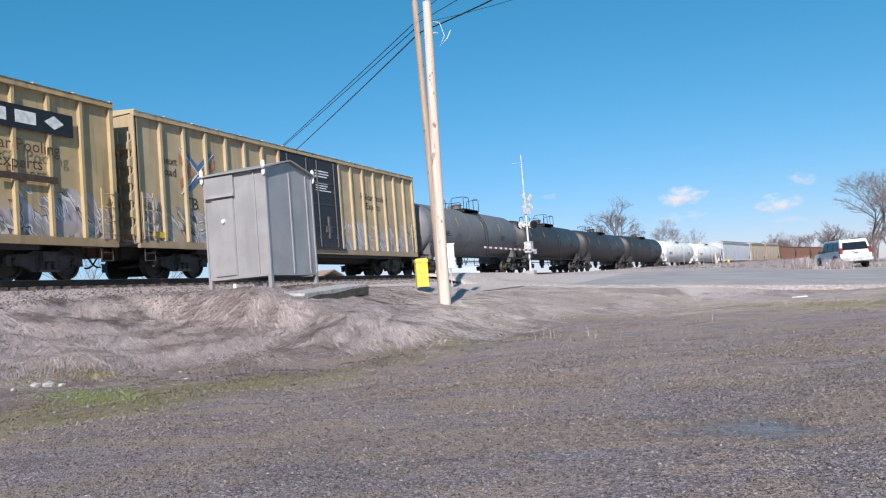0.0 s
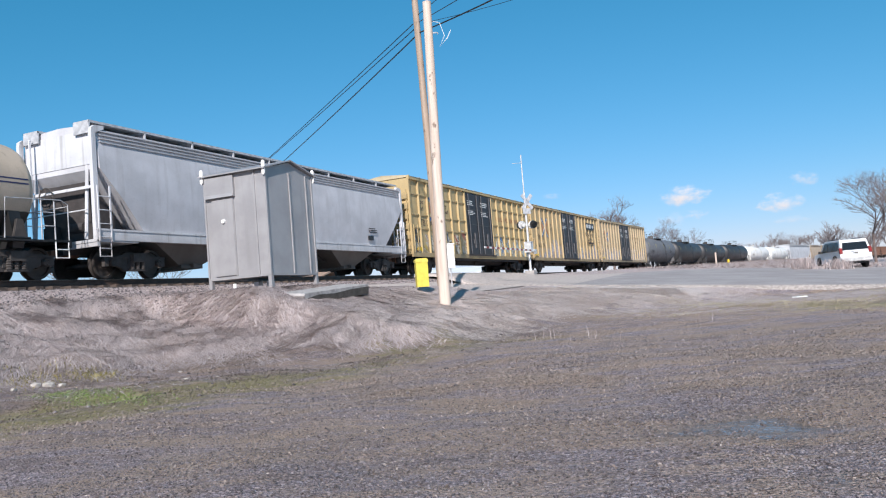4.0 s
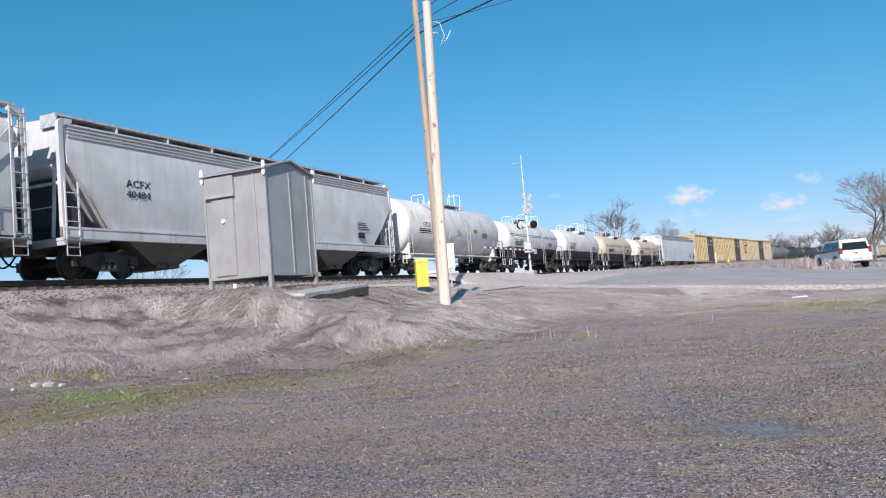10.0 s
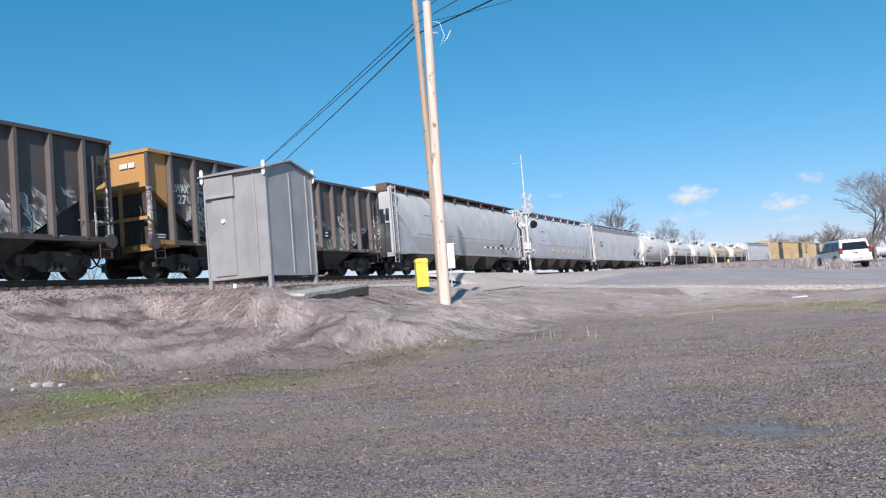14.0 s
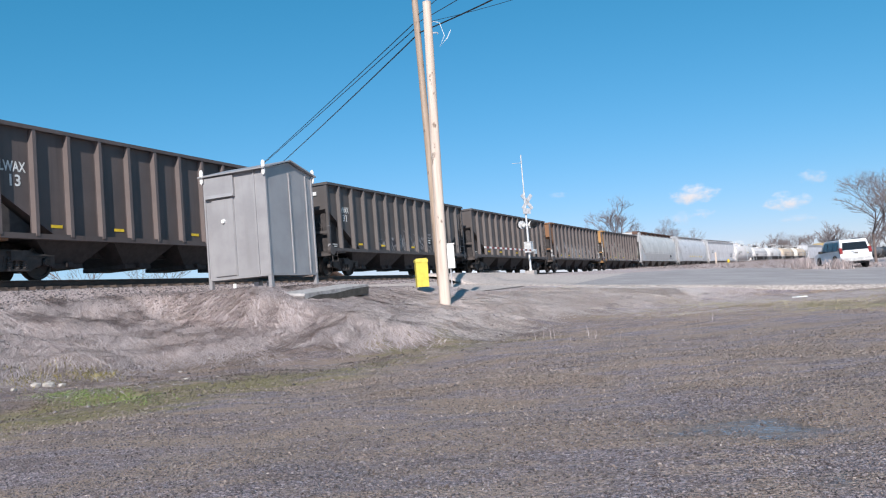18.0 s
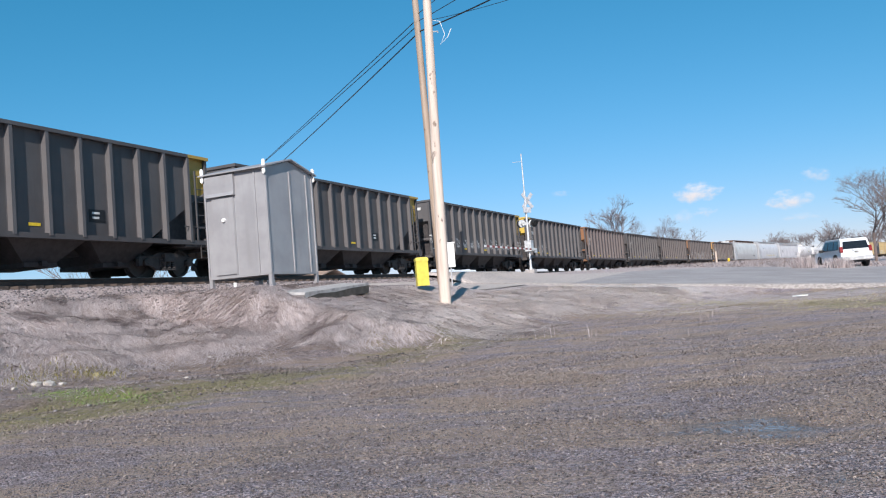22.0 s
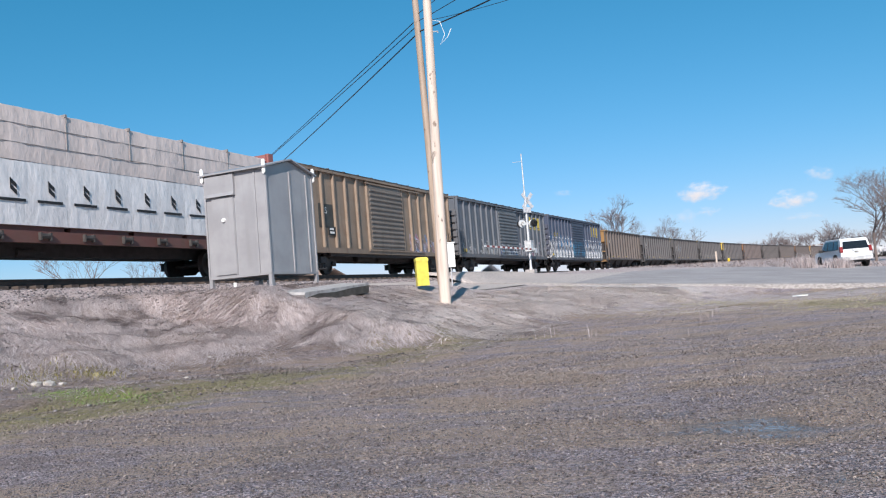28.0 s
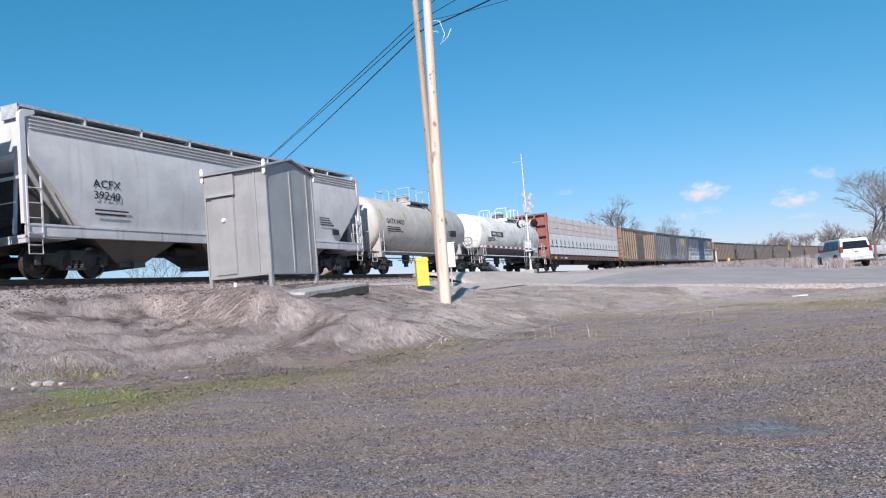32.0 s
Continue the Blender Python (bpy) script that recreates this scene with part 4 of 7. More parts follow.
def boxcar(label, a, b, paint, doors, roof, top, door_w, corrugated, end_paint=None, pitch=1.05, belts=(), trim=None, sill=None, inset=0.42, plate=False):
    car, C, s0 = wagon("boxcar", label, a, b)
    h = C / 2 - inset
    trim = trim or paint
    sill = sill or BLACKENED
    part("body", Form().box(-h, h, -1.40, 1.40, 1.0, top - 0.1), paint, car)
    part("roof", boxcar_roof(h, top), roof, car)
    part("top_chord", Form().box(-h - 0.02, h + 0.02, -1.53, -1.39, top - 0.16, top).box(-h - 0.02, h + 0.02, 1.39, 1.53, top - 0.16, top), trim, car)
    part("side_sill", Form().box(-h, h, -1.50, -1.38, 0.86, 1.08), trim, car)
    part("side_sill", Form().box(-h, h, 1.38, 1.50, 0.86, 1.08), trim, car)
    part("underframe", Form().box(-h + 0.3, h - 0.3, -0.42, 0.42, 0.62, 1.0).box(-h + 2.5, h - 2.5, -1.36, -1.2, 0.74, 0.90).box(-h + 2.5, h - 2.5, 1.2, 1.36, 0.74, 0.90), sill, car)
    dw = door_w
    edge = dw * (1 if corrugated else 2) / 2 + 0.1
    count = int(round((h - edge) / pitch))
    xs = [edge + (h - edge - 0.06) * i / count for i in range(count + 1)]
    posts(car, "side_post", [-x for x in xs] + xs, lambda: Form().prism([(-0.06, -1.40), (-0.045, -1.50), (0.045, -1.50), (0.06, -1.40)], "z", 1.06, top - 0.15), ("post", top), trim)
    for z in belts:
        for q in (-1, 1):
            part("side_belt", lambda: Form().box(edge, h, -1.465, -1.40, z - 0.035, z + 0.035), trim, car, at=pose(0, 0, 0, 0, 0, 0) if q > 0 else pose(-h - edge, 0, 0), key=("belt", h, edge, z))
    for q in (-1, 1):
        for i in range(6):
            z0 = 1.15 + i * (top - 1.9) / 6
            part("end_rib", lambda: Form().prism([(0, 0), (0.15, 0.10), (0.15, 0.28), (0, 0.44)], "y", -1.40, 1.40), end_paint or paint, car,
                 at=pose(q * h, 0, z0, 0, 0, 0 if q > 0 else 180), key="end_rib")
        part("end_post", lambda: Form().box(-0.05, 0.05, -1.50, -1.38, 1.0, top - 0.1), trim, car, at=(q * (h - 0.02), 0, 0), key=("end_post", top))
        sill_step(car, q * (h - 0.4), -1.45, 0.9, STEEL)
        truck(car, q * (h - 2.1), s0)
        ladder(car, q * (h - 0.35) - 0.21, -1.53, 1.1, 2.5, 0.42, trim)
    part("end_ladder", lambda: Form().box(-h - 0.12, -h - 0.08, -1.36, -1.32, 1.1, 4.3).box(-h - 0.12, -h - 0.08, -0.94, -0.9, 1.1, 4.3), trim, car)
    part("brake_wheel", brake_wheel_form, STEEL, car, at=(-h - 0.2, 0.7, 2.3), key="brake_wheel")
    if corrugated:
        d = part("sliding_door", Form().box(-dw / 2, dw / 2, -1.50, -1.42, 1.1, top - 0.3), doors, car)
        n = int((top - 1.6) / 0.2)
        for i in range(n):
            z = 1.2 + i * (top - 1.62) / n
            part("door_rib", Form().prism([(-1.50, z), (-1.545, z + 0.04), (-1.545, z + 0.09), (-1.50, z + 0.13)], "x", -dw / 2 + 0.05, dw / 2 - 0.05), doors, d)
        part("door_track", Form().box(-dw * 0.6, dw * 1.15, -1.55, -1.50, 1.0, 1.07).box(-dw * 0.6, dw * 1.15, -1.55, -1.50, top - 0.3, top - 0.24), trim, car)
    else:
        for q in (-1, 1):
            d = part("plug_door", lambda: Form().box(-dw / 2 + 0.02, dw / 2 - 0.02, -1.485, -1.42, 1.12, top - 0.2), doors, car, "black plug door with locking rods", at=(q * dw / 2, 0, 0), key=("plug", dw, top))
            for x in (-0.65, 0.65):
                part("lock_rod", lambda: Form().tube([(0, -1.515, 1.15), (0, -1.515, top - 0.25)], 0.028, 6).box(-0.06, 0.06, -1.54, -1.48, 1.5, 1.58).box(-0.06, 0.06, -1.54, -1.48, 3.4, 3.48), ROD, d, at=(x, 0, 0), key=("rod", top))
            for z in (2.0, 2.9, 3.8):
                part("door_rib", lambda: Form().box(-dw / 2 + 0.05, dw / 2 - 0.05, -1.505, -1.485, -0.03, 0.03), doors, d, at=(0, 0, z), key=("plug_rib", dw))
            part("door_gear", lambda: Form().box(-0.2, 0.2, -1.53, -1.49, 1.75, 2.0).box(-0.05, 0.05, -1.56, -1.49, 1.5, 2.4), ROD, d, key="door_gear")
            bars(3, q * dw / 2 - 0.75, -1.49, top - 0.65, 1.1, 0.06, 0.11, d, LETTER_WHITE, 5 + q, shift=-q * dw / 2)
            bars(4, q * dw / 2 - 0.75, -1.49, top - 1.15, 1.2, 0.05, 0.10, d, LETTER_WHITE, 8 + q, shift=-q * dw / 2)
        part("door_track", Form().box(-dw * 1.1, dw * 1.1, -1.56, -1.49, 1.02, 1.10), sill, car)
    part("yellow_plate", Form().box(-h + 0.55, -h + 1.05, -1.475, -1.455, 1.18, 1.36), YELLOW, car)
    if plate:
        part("data_plate", Form().box(-h + 2.35, -h + 2.85, -1.46, -1.41, 1.6, 1.95), BLACK, car)
        bars(2, -h + 2.4, -1.467, 1.9, 0.4, 0.1, 0.15, car, LETTER_WHITE, 3)
    ends_gear(car, C / 2)
    brake_gear(car, -h + 3.6, h - 3.6)
    return car, h


def boxcar_roof(h, top):
    f = Form().prism([(-1.53, top - 0.06), (-1.53, top), (0, top + 0.16), (1.53, top), (1.53, top - 0.06)], "x", -h, h)
    n = int(2 * h / 1.2)
    for i in range(n + 1):
        x = -h + 0.04 + i * (2 * h - 0.08) / n
        f.prism([(-1.54, top), (-1.54, top + 0.03), (0, top + 0.19), (1.54, top + 0.03), (1.54, top), (0, top + 0.15)], "x", x - 0.04, x + 0.04)
    return f


def hopper_shell(h, xb, zb, ze, top, peak, wide, bulge, cut=0.0, n=10, curl=0.0):
    """The shell of a hopper wagon: sides that end in a slant, sheets that slope inwards under the ends, and a roof."""
    f = Form()
    stations = [-h, -h + cut, -(xb + h) / 2, -xb, -xb * 0.5, 0, xb * 0.5, xb, (xb + h) / 2, h - cut, h] if cut else [-h, -(xb + h) / 2, -xb, -xb * 0.5, 0, xb * 0.5, xb, (xb + h) / 2, h]
    rings = []
    for x in stations:
        u = max(0.0, (abs(x) - xb) / (h - xb))
        lo = zb + (ze - zb) * u
        side = []
        for i in range(n):
            z = lo + (top - lo) * i / (n - 1)
            inward = curl * max(0.0, (z - top + 1.25) / 1.25) ** 2.4
            side.append((-(wide + bulge * math.sin(math.pi * min(1, max(0, (z - zb) / (top - zb)))) - inward), z))
        over = [(-wide * 0.55, top + peak * 0.8), (0, top + peak), (wide * 0.55, top + peak * 0.8)]
        rings.append([(x, y, z) for y, z in side + over + [(-y, z) for y, z in side[::-1]]])
    m = len(rings[0])
    v = [p for r in rings for p in r]
    q = [(i * m + k, i * m + (k + 1) % m, (i + 1) * m + (k + 1) % m, (i + 1) * m + k) for i in range(len(rings) - 1) for k in range(m)]
    return f.add(v, q + [tuple(range(m)), tuple((len(rings) - 1) * m + k for k in range(m))])


def bay_form(lx, z1, z0):
    v = [(-lx, -1.2, z1), (lx, -1.2, z1), (lx, 1.2, z1), (-lx, 1.2, z1), (-0.42, -0.75, z0), (0.42, -0.75, z0), (0.42, 0.75, z0), (-0.42, 0.75, z0)]
    f = Form().add(v, [(0, 1, 2, 3), (7, 6, 5, 4), (0, 4, 5, 1), (1, 5, 6, 2), (2, 6, 7, 3), (3, 7, 4, 0)])
    return f.box(-0.5, 0.5, -0.85, 0.85, z0 - 0.05, z0 + 0.07).box(-0.08, 0.08, -0.98, -0.8, z0 - 0.02, z0 + 0.1)


def covered_hopper(label, a, b, paint, sill_paint, walk_paint, top, style, bays=3):
    car, C, s0 = wagon("covered_hopper_wagon", label, a, b)
    h = C / 2 - 0.5
    xb, ze = (h - 1.9, 3.05) if style == "cut" else (h - 2.9, 3.35)
    shell = part("body", hopper_shell(h - 0.22, xb, 1.30 if style == "cut" else 1.12, ze, top, 0.22, 1.38, 0.13 if style == "cut" else 0.19, n=10 if style == "cut" else 20, curl=0.0 if style == "cut" else 0.34), paint, car, smooth=True)
    if style == "cut":
        for i in range(4):
            part("side_band", lambda: Form().box(-h + 0.3, h - 0.3, -1.475, -1.40, 0, 0.035), paint, car, at=(0, 0, top - 0.08 - i * 0.10), key=("band", h))
            part("side_band", lambda: Form().box(-h + 0.3, h - 0.3, 1.40, 1.475, 0, 0.035), paint, car, at=(0, 0, top - 0.08 - i * 0.10), key=("band2", h))
        for q in (-1, 1):
            part("side_sill", lambda: Form().box(-h, h, -1.52, -1.36, 1.03, 1.33).box(-h, h, -1.54, -1.36, 1.29, 1.345), sill_paint, car, at=pose(0, 0, 0, 0, 0, 0 if q < 0 else 180), key=("sill", h))
    else:
        for q in (-1, 1):
            part("side_rail", lambda: Form().box(-h + 0.3, h - 0.3, -1.50, -1.40, 1.02, 1.16), sill_paint, car, at=pose(0, 0, 0, 0, 0, 0 if q < 0 else 180), key=("rail", h))
            part("paint_line", lambda: Form().box(-h + 2.6, h - 2.6, -1.545, -1.50, 2.02, 2.055), sill_paint, car, at=pose(0, 0, 0, 0, 0, 0 if q < 0 else 180), key=("line", h))
            for e in (-1, 1):
                g = [(e * (h - 0.35), 1.16), (e * (h - 2.7), 1.16), (e * (h - 1.4), 2.7), (e * (h - 0.42), top - 0.4), (e * (h - 0.35), top - 0.4)]
                part("end_gusset", Form().prism(g, "y", q * 1.42, q * 1.46), sill_paint, car)
    step = 2 * xb / bays
    for i in range(bays):
        part("hopper_bay", lambda: bay_form(step * 0.46, 1.32, 0.36), SHADED_BAY, car, at=(-xb + step * (i + 0.5), 0, 0), key=("bay", round(step, 2)))
    part("centre_sill", Form().box(-h - 0.1, h + 0.1, -0.3, 0.3, 0.72, 1.05), BLACKENED, car)
    for q in (-1, 1):
        turn = pose(0, 0, 0, 0, 0, 0 if q > 0 else 180)
        part("end_platform", lambda: Form().box(h - 1.5, h + 0.02, -1.50, 1.50, 0.98, 1.06).box(h - 0.1, h, -1.5, 1.5, 0.86, 1.06), sill_paint, car, at=turn, key=("platform", h))
        part("end_sheet", lambda: Form().box(h - 0.24, h - 0.2, -1.3, 1.3, 3.2, top), sill_paint, car, at=turn, key=("sheet", h, top))
        for y in (-1.42, 1.42):
            part("corner_post", lambda: Form().box(h - 0.15, h, -0.06, 0.06, 1.0, top - 0.12).prism([(h - 0.15, top - 0.12), (h, top - 0.12), (h - 0.02, top + 0.0), (h - 0.12, top + 0.08), (h - 0.45, top + 0.1), (h - 0.45, top)], "y", -0.06, 0.06), sill_paint, car, at=turn @ Matrix.Translation((0, y, 0)), key=("corner", h, top))
        if style == "cut":
            # Dark wedge added to fill the end cavity with shade.
            part("slope_web", lambda: Form().prism([(h - 0.32, 2.75), (xb + 0.12, 1.06), (h - 0.5, 1.06)], "y", -1.0, 1.0), BLACKENED, car, at=turn, key=("shade_fill", h))
            part("brake_valve", lambda: Form().box(h - 0.55, h - 0.3, -0.9, -0.4, 1.1, 1.6).lathe([(-0.3, 0.001), (-0.3, 0.14), (0.3, 0.14), (0.3, 0.001)], "y", 12, (h - 0.45, 0.3, 1.5)), BLACKENED, car, at=turn, key=("valve", h))
            part("grab_frame", lambda: Form().tube([(h, -1.45, 2.15), (h - 0.75, -1.5, 2.15), (h - 0.75, -1.5, 1.05)], 0.03, 6), sill_paint, car, at=turn, key=("grabframe", h))
        part("slope_brace", lambda: Form().tube([(h - 0.1, -1.0, 1.1), (h - 0.25, -1.0, 3.2)], 0.05, 6).tube([(h - 0.1, 1.0, 1.1), (h - 0.25, 1.0, 3.2)], 0.05, 6).box(h - 0.14, h - 0.08, -1.4, 1.4, 2.5, 2.58), sill_paint, car, at=turn, key=("brace", h))
        ladder(car, q * (h - 0.28) - 0.21, -1.53, 1.0, top + 0.1 if style != "cut" else 2.55, 0.42, sill_paint)
        ladder(car, q * (h + 0.03) , 0.9, 1.0, top, 0.02, sill_paint, name="end_ladder")
        part("end_rail", lambda: Form().tube([(h, -1.5, 1.05), (h, -1.5, 1.75), (h - 0.9, -1.5, 1.75), (h - 0.9, -1.5, 1.05)], 0.02, 5).tube([(h, -1.2, 1.9), (h, 1.2, 1.9)], 0.018, 5), sill_paint, car, at=turn, key=("endrail", h))
        sill_step(car, q * (h - 0.3), -1.48, 1.0, sill_paint)
        truck(car, q * (h - 1.75), s0)
    part("brake_wheel", brake_wheel_form, STEEL, car, at=(-h - 0.06, 0.3, 2.4), key="brake_wheel")
    n = max(6, int(2 * h / 1.9))
    for q in (-1, 1):
        for i in range(n):
            x0, x1 = -h + 0.1 + i * (2 * h - 0.2) / n, -h + 0.1 + (i + 1) * (2 * h - 0.2) / n
            part("roof_walk", lambda: Form().box(0.03, x1 - x0 - 0.03, -0.28, 0.28, 0.15, 0.18).box(0, 0.05, -0.30, 0.3, -0.16, 0.2).box(0, x1 - x0, -0.30, -0.28, 0.13, 0.20).box(0, x1 - x0, 0.28, 0.30, 0.13, 0.20), walk_paint, car, at=(x0, q * 1.0, top + 0.06), key=("walk", round(h, 2)))
    for i in range(n - 1):
        part("hatch", lambda: Form().lathe([(0, 0.34), (0.10, 0.34), (0.14, 0.28), (0.15, 0.001)], "z", 16), walk_paint, car, at=(-h + 1.6 + i * (2 * h - 3.2) / (n - 2), 0, top + 0.21), key="hatch")
    ends_gear(car, C / 2)
    brake_gear(car, -xb, xb, 0.75)
    return car, h


def coal_hopper(label, a, b, paint, top=3.86, stake=None, rear=None):
    car, C, s0 = wagon("coal_hopper_wagon", label, a, b)
    h = C / 2 - 0.72
    xb = h - 2.7
    part("body", hopper_shell(h - 0.05, xb, 1.05, 2.75, top - 0.06, -0.55, 1.40, 0.0, n=3), paint, car)
    part("top_chord", Form().box(-h - 0.02, h + 0.02, -1.56, -1.40, top - 0.10, top).box(-h - 0.02, h + 0.02, 1.40, 1.56, top - 0.10, top).box(-h - 0.02, -h + 0.12, -1.4, 1.4, top - 0.1, top).box(h - 0.12, h + 0.02, -1.4, 1.4, top - 0.1, top), paint, car)
    part("side_sill", Form().box(-h, h, -1.53, -1.38, 0.98, 1.12), paint, car)
    part("side_sill", Form().box(-h, h, 1.38, 1.53, 0.98, 1.12), paint, car)
    n = 13
    xs = [-h + 0.95 + i * (2 * h - 1.90) / (n - 1) for i in range(n)]
    posts(car, "side_stake", xs, lambda: Form().prism([(-0.075, -1.40), (-0.05, -1.55), (0.05, -1.55), (0.075, -1.40)], "z", 1.06, top - 0.08).box(-0.10, 0.10, -1.405, -1.395, 1.06, top - 0.08), ("stake", top), stake or paint)
    posts(car, "corner_post", [-h + 0.06, h - 0.06], lambda: Form().box(-0.05, 0.05, -1.50, -1.38, 1.0, top - 0.08), ("cpost", top), paint)
    for i in range(4):
        part("hopper_bay", lambda: bay_form(1.25, 1.06, 0.36), BLACKENED, car, at=(-xb * 0.84 + i * xb * 0.56, 0, 0), key="coal_bay")
    part("centre_sill", Form().box(-h - 0.05, h + 0.05, -0.32, 0.32, 0.66, 1.0), BLACKENED, car)
    for q in (-1, 1):
        turn = pose(0, 0, 0, 0, 0, 0 if q > 0 else 180)
        end = rear if rear and q < 0 else paint
        part("end_platform", lambda: Form().box(h - 1.2, h, -1.48, 1.48, 0.92, 1.0).box(h - 0.08, h, -1.48, 1.48, 0.8, 1.0), end, car, at=turn, key=("cplat", h))
        part("end_post", lambda: Form().box(h - 0.1, h - 0.02, -0.35, -0.25, 1.0, 2.8).box(h - 0.1, h - 0.02, 0.25, 0.35, 1.0, 2.8).box(h - 0.06, h, -0.3, -0.2, 2.7, top - 0.1), end, car, at=turn, key=("cepost", h))
        part("end_sheet", lambda: Form().box(h - 0.08, h - 0.04, -1.40, 1.40, 2.74, top - 0.06), end, car, at=turn, key=("csheet", h))
        # Dark filler in the end opening, put there as its shade.
        part("slope_web", lambda: Form().prism([(h - 0.25, 2.6), (xb + 0.2, 1.02), (h - 0.35, 1.02)], "y", -1.2, 1.2), BLACKENED, car, at=turn, key=("coal_shade_fill", h))
        part("cross_bar", lambda: Form().box(h - 0.1, h - 0.04, -1.4, 1.4, 1.75, 1.85), end, car, at=turn, key=("ccross", h))
        part("grab_iron", lambda: Form().tube([(h - 1.2, -1.5, 1.55), (h, -1.5, 1.55)], 0.018, 5), paint, car, at=turn, key=("cgrab", h))
        part("bearing_housing", lambda: Form().lathe([(-0.08, 0.2), (0.06, 0.2), (0.08, 0.1), (0.08, 0.001)], "y", 12), paint, car, at=(q * (h - 0.12), -1.46, 1.02), key="housing")
        sill_step(car, q * (h - 0.32), -1.5, 0.98, STEEL)
        truck(car, q * (h - 1.65), s0)
    ladder(car, h - 0.62, -1.5, 1.0, top - 0.5, 0.44, paint, 0.42)
    part("brake_wheel", brake_wheel_form, STEEL, car, at=(-h + 0.1, -0.8, 2.0), key="brake_wheel")
    part("yellow_plate", Form().box(xs[2] - 0.55, xs[2] - 0.2, -1.412, -1.398, 1.3, 1.38).box(xs[4] - 0.55, xs[4] - 0.2, -1.412, -1.398, 1.3, 1.38).box(xs[7] - 0.55, xs[7] - 0.2, -1.412, -1.398, 1.3, 1.38), YELLOW, car)
    part("data_plate", Form().box(xs[8] + 0.3, xs[8] + 0.85, -1.412, -1.398, 1.5, 1.85).box(xs[8] + 0.34, xs[8] + 0.81, -1.418, -1.398, 1.54, 1.81), BLACK, car)
    bars(2, xs[8] + 0.4, -1.42, 1.78, 0.36, 0.07, 0.13, car, LETTER_WHITE, 4)
    bars(2, -h + 0.3, -1.412, 1.3, 0.5, 0.04, 0.08, car, LETTER_WHITE, 9)
    ends_gear(car, C / 2)
    return car, h, xs


OLIVE_MARK = plain("yellow_reflector", (0.52, 0.42, 0.06), 0.5)


def tank_wagon(label, a, b, paint, r, zc, rails, dome_x=0.6, bar=None, fittings=None, tilt_head=0.5):
    car, C, s0 = wagon("tank_wagon", label, a, b)
    h = C / 2 - 0.92
    fittings = fittings or paint
    head = [(math.sin(k * math.pi / 14), math.cos(k * math.pi / 14)) for k in range(8)]
    prof = [(-h + tilt_head - tilt_head * c, max(0.001, r * s)) for c, s in [(q[0], q[1]) for q in head][::-1]]
    prof += [(h - tilt_head + tilt_head * c, max(0.001, r * s)) for c, s in head]
    part("tank_shell", Form().lathe(prof, "x", 44, (0, 0, zc)), paint, car, smooth=True)
    for x in (-h * 0.62, -h * 0.2, h * 0.22, h * 0.62):
        part("weld_band", lambda: Form().lathe([(-0.02, r), (-0.02, r + 0.008), (0.02, r + 0.008), (0.02, r)], "x", 44, (0, 0, zc)), paint, car, at=(x, 0, 0), key=("weld", r, zc), smooth=True)
    for q in (-1, 1):
        turn = pose(0, 0, 0, 0, 0, 0 if q > 0 else 180)
        x = h - 0.85
        part("saddle", lambda: Form().prism([(-1.25, 0.78), (-1.3, 1.0), (-1.12, zc - 0.45), (-0.6, zc - r * 0.8), (0.6, zc - r * 0.8), (1.12, zc - 0.45), (1.3, 1.0), (1.25, 0.78)], "x", x - 0.16, x + 0.16), fittings, car, at=turn, key=("saddle", r, zc, h))
        part("stub_sill", lambda: Form().box(h - 2.4, C / 2 - 0.3, -0.3, 0.3, 0.68, 1.02), BLACKENED, car, at=turn, key=("stub", h))
        part("end_platform", lambda: Form().box(h - 0.1, C / 2 - 0.32, -1.45, 1.45, 0.94, 1.0).box(h - 1.6, C / 2 - 0.32, -1.45, -1.1, 0.94, 0.99).box(C / 2 - 0.42, C / 2 - 0.32, -1.45, 1.45, 0.8, 1.0), BLACKENED if fittings is paint else fittings, car, at=turn, key=("tplat", h))
        part("handrail", lambda: Form().tube([(C / 2 - 0.36, -1.4, 1.0), (C / 2 - 0.36, -1.4, 1.95), (C / 2 - 0.6, -1.42, 2.05), (h - 1.3, -1.43, 2.0), (h - 1.35, -1.43, 1.0)], 0.015, 5)
             .tube([(C / 2 - 0.36, -1.4, 1.9), (C / 2 - 0.34, 1.4, 1.9), (C / 2 - 0.36, 1.4, 1.0)], 0.015, 5), GREYRAIL if rails is WHITE else rails, car, at=turn, key=("trail", h))
        part("side_ladder", lambda: Form().tube([(0, 0, 1.0), (0, 0, 2.0)], 0.018, 5).tube([(0.4, 0, 1.0), (0.4, 0, 2.0)], 0.018, 5).tube([(0, 0, 1.35), (0.4, 0, 1.35)], 0.014, 5).tube([(0, 0, 1.7), (0.4, 0, 1.7)], 0.014, 5), GREYRAIL if rails is WHITE else rails, car, at=(q * (h - 0.3), -1.44, 0), key="tladder")
        sill_step(car, q * (C / 2 - 0.62), -1.44, 0.95, rails)
        truck(car, q * (h - 0.85), s0)
        part("bearing_pin", lambda: Form().prism([(-0.2, 1.0), (0.2, 1.0), (0.08, 1.5), (-0.08, 1.5)], "y", -1.36, -1.28), STEEL, car, at=(q * (h - 0.85), 0, 0), key="pin")
    part("brake_wheel", brake_wheel_form, STEEL, car, at=(-C / 2 + 0.4, -0.8, 1.9), key="brake_wheel")
    part("side_bar", Form().tube([(-h + 0.6, -1.38, 1.02), (h - 0.6, -1.38, 1.02)], 0.035, 6).tube([(-h + 0.6, 1.38, 1.02), (h - 0.6, 1.38, 1.02)], 0.035, 6), bar or rails, car)
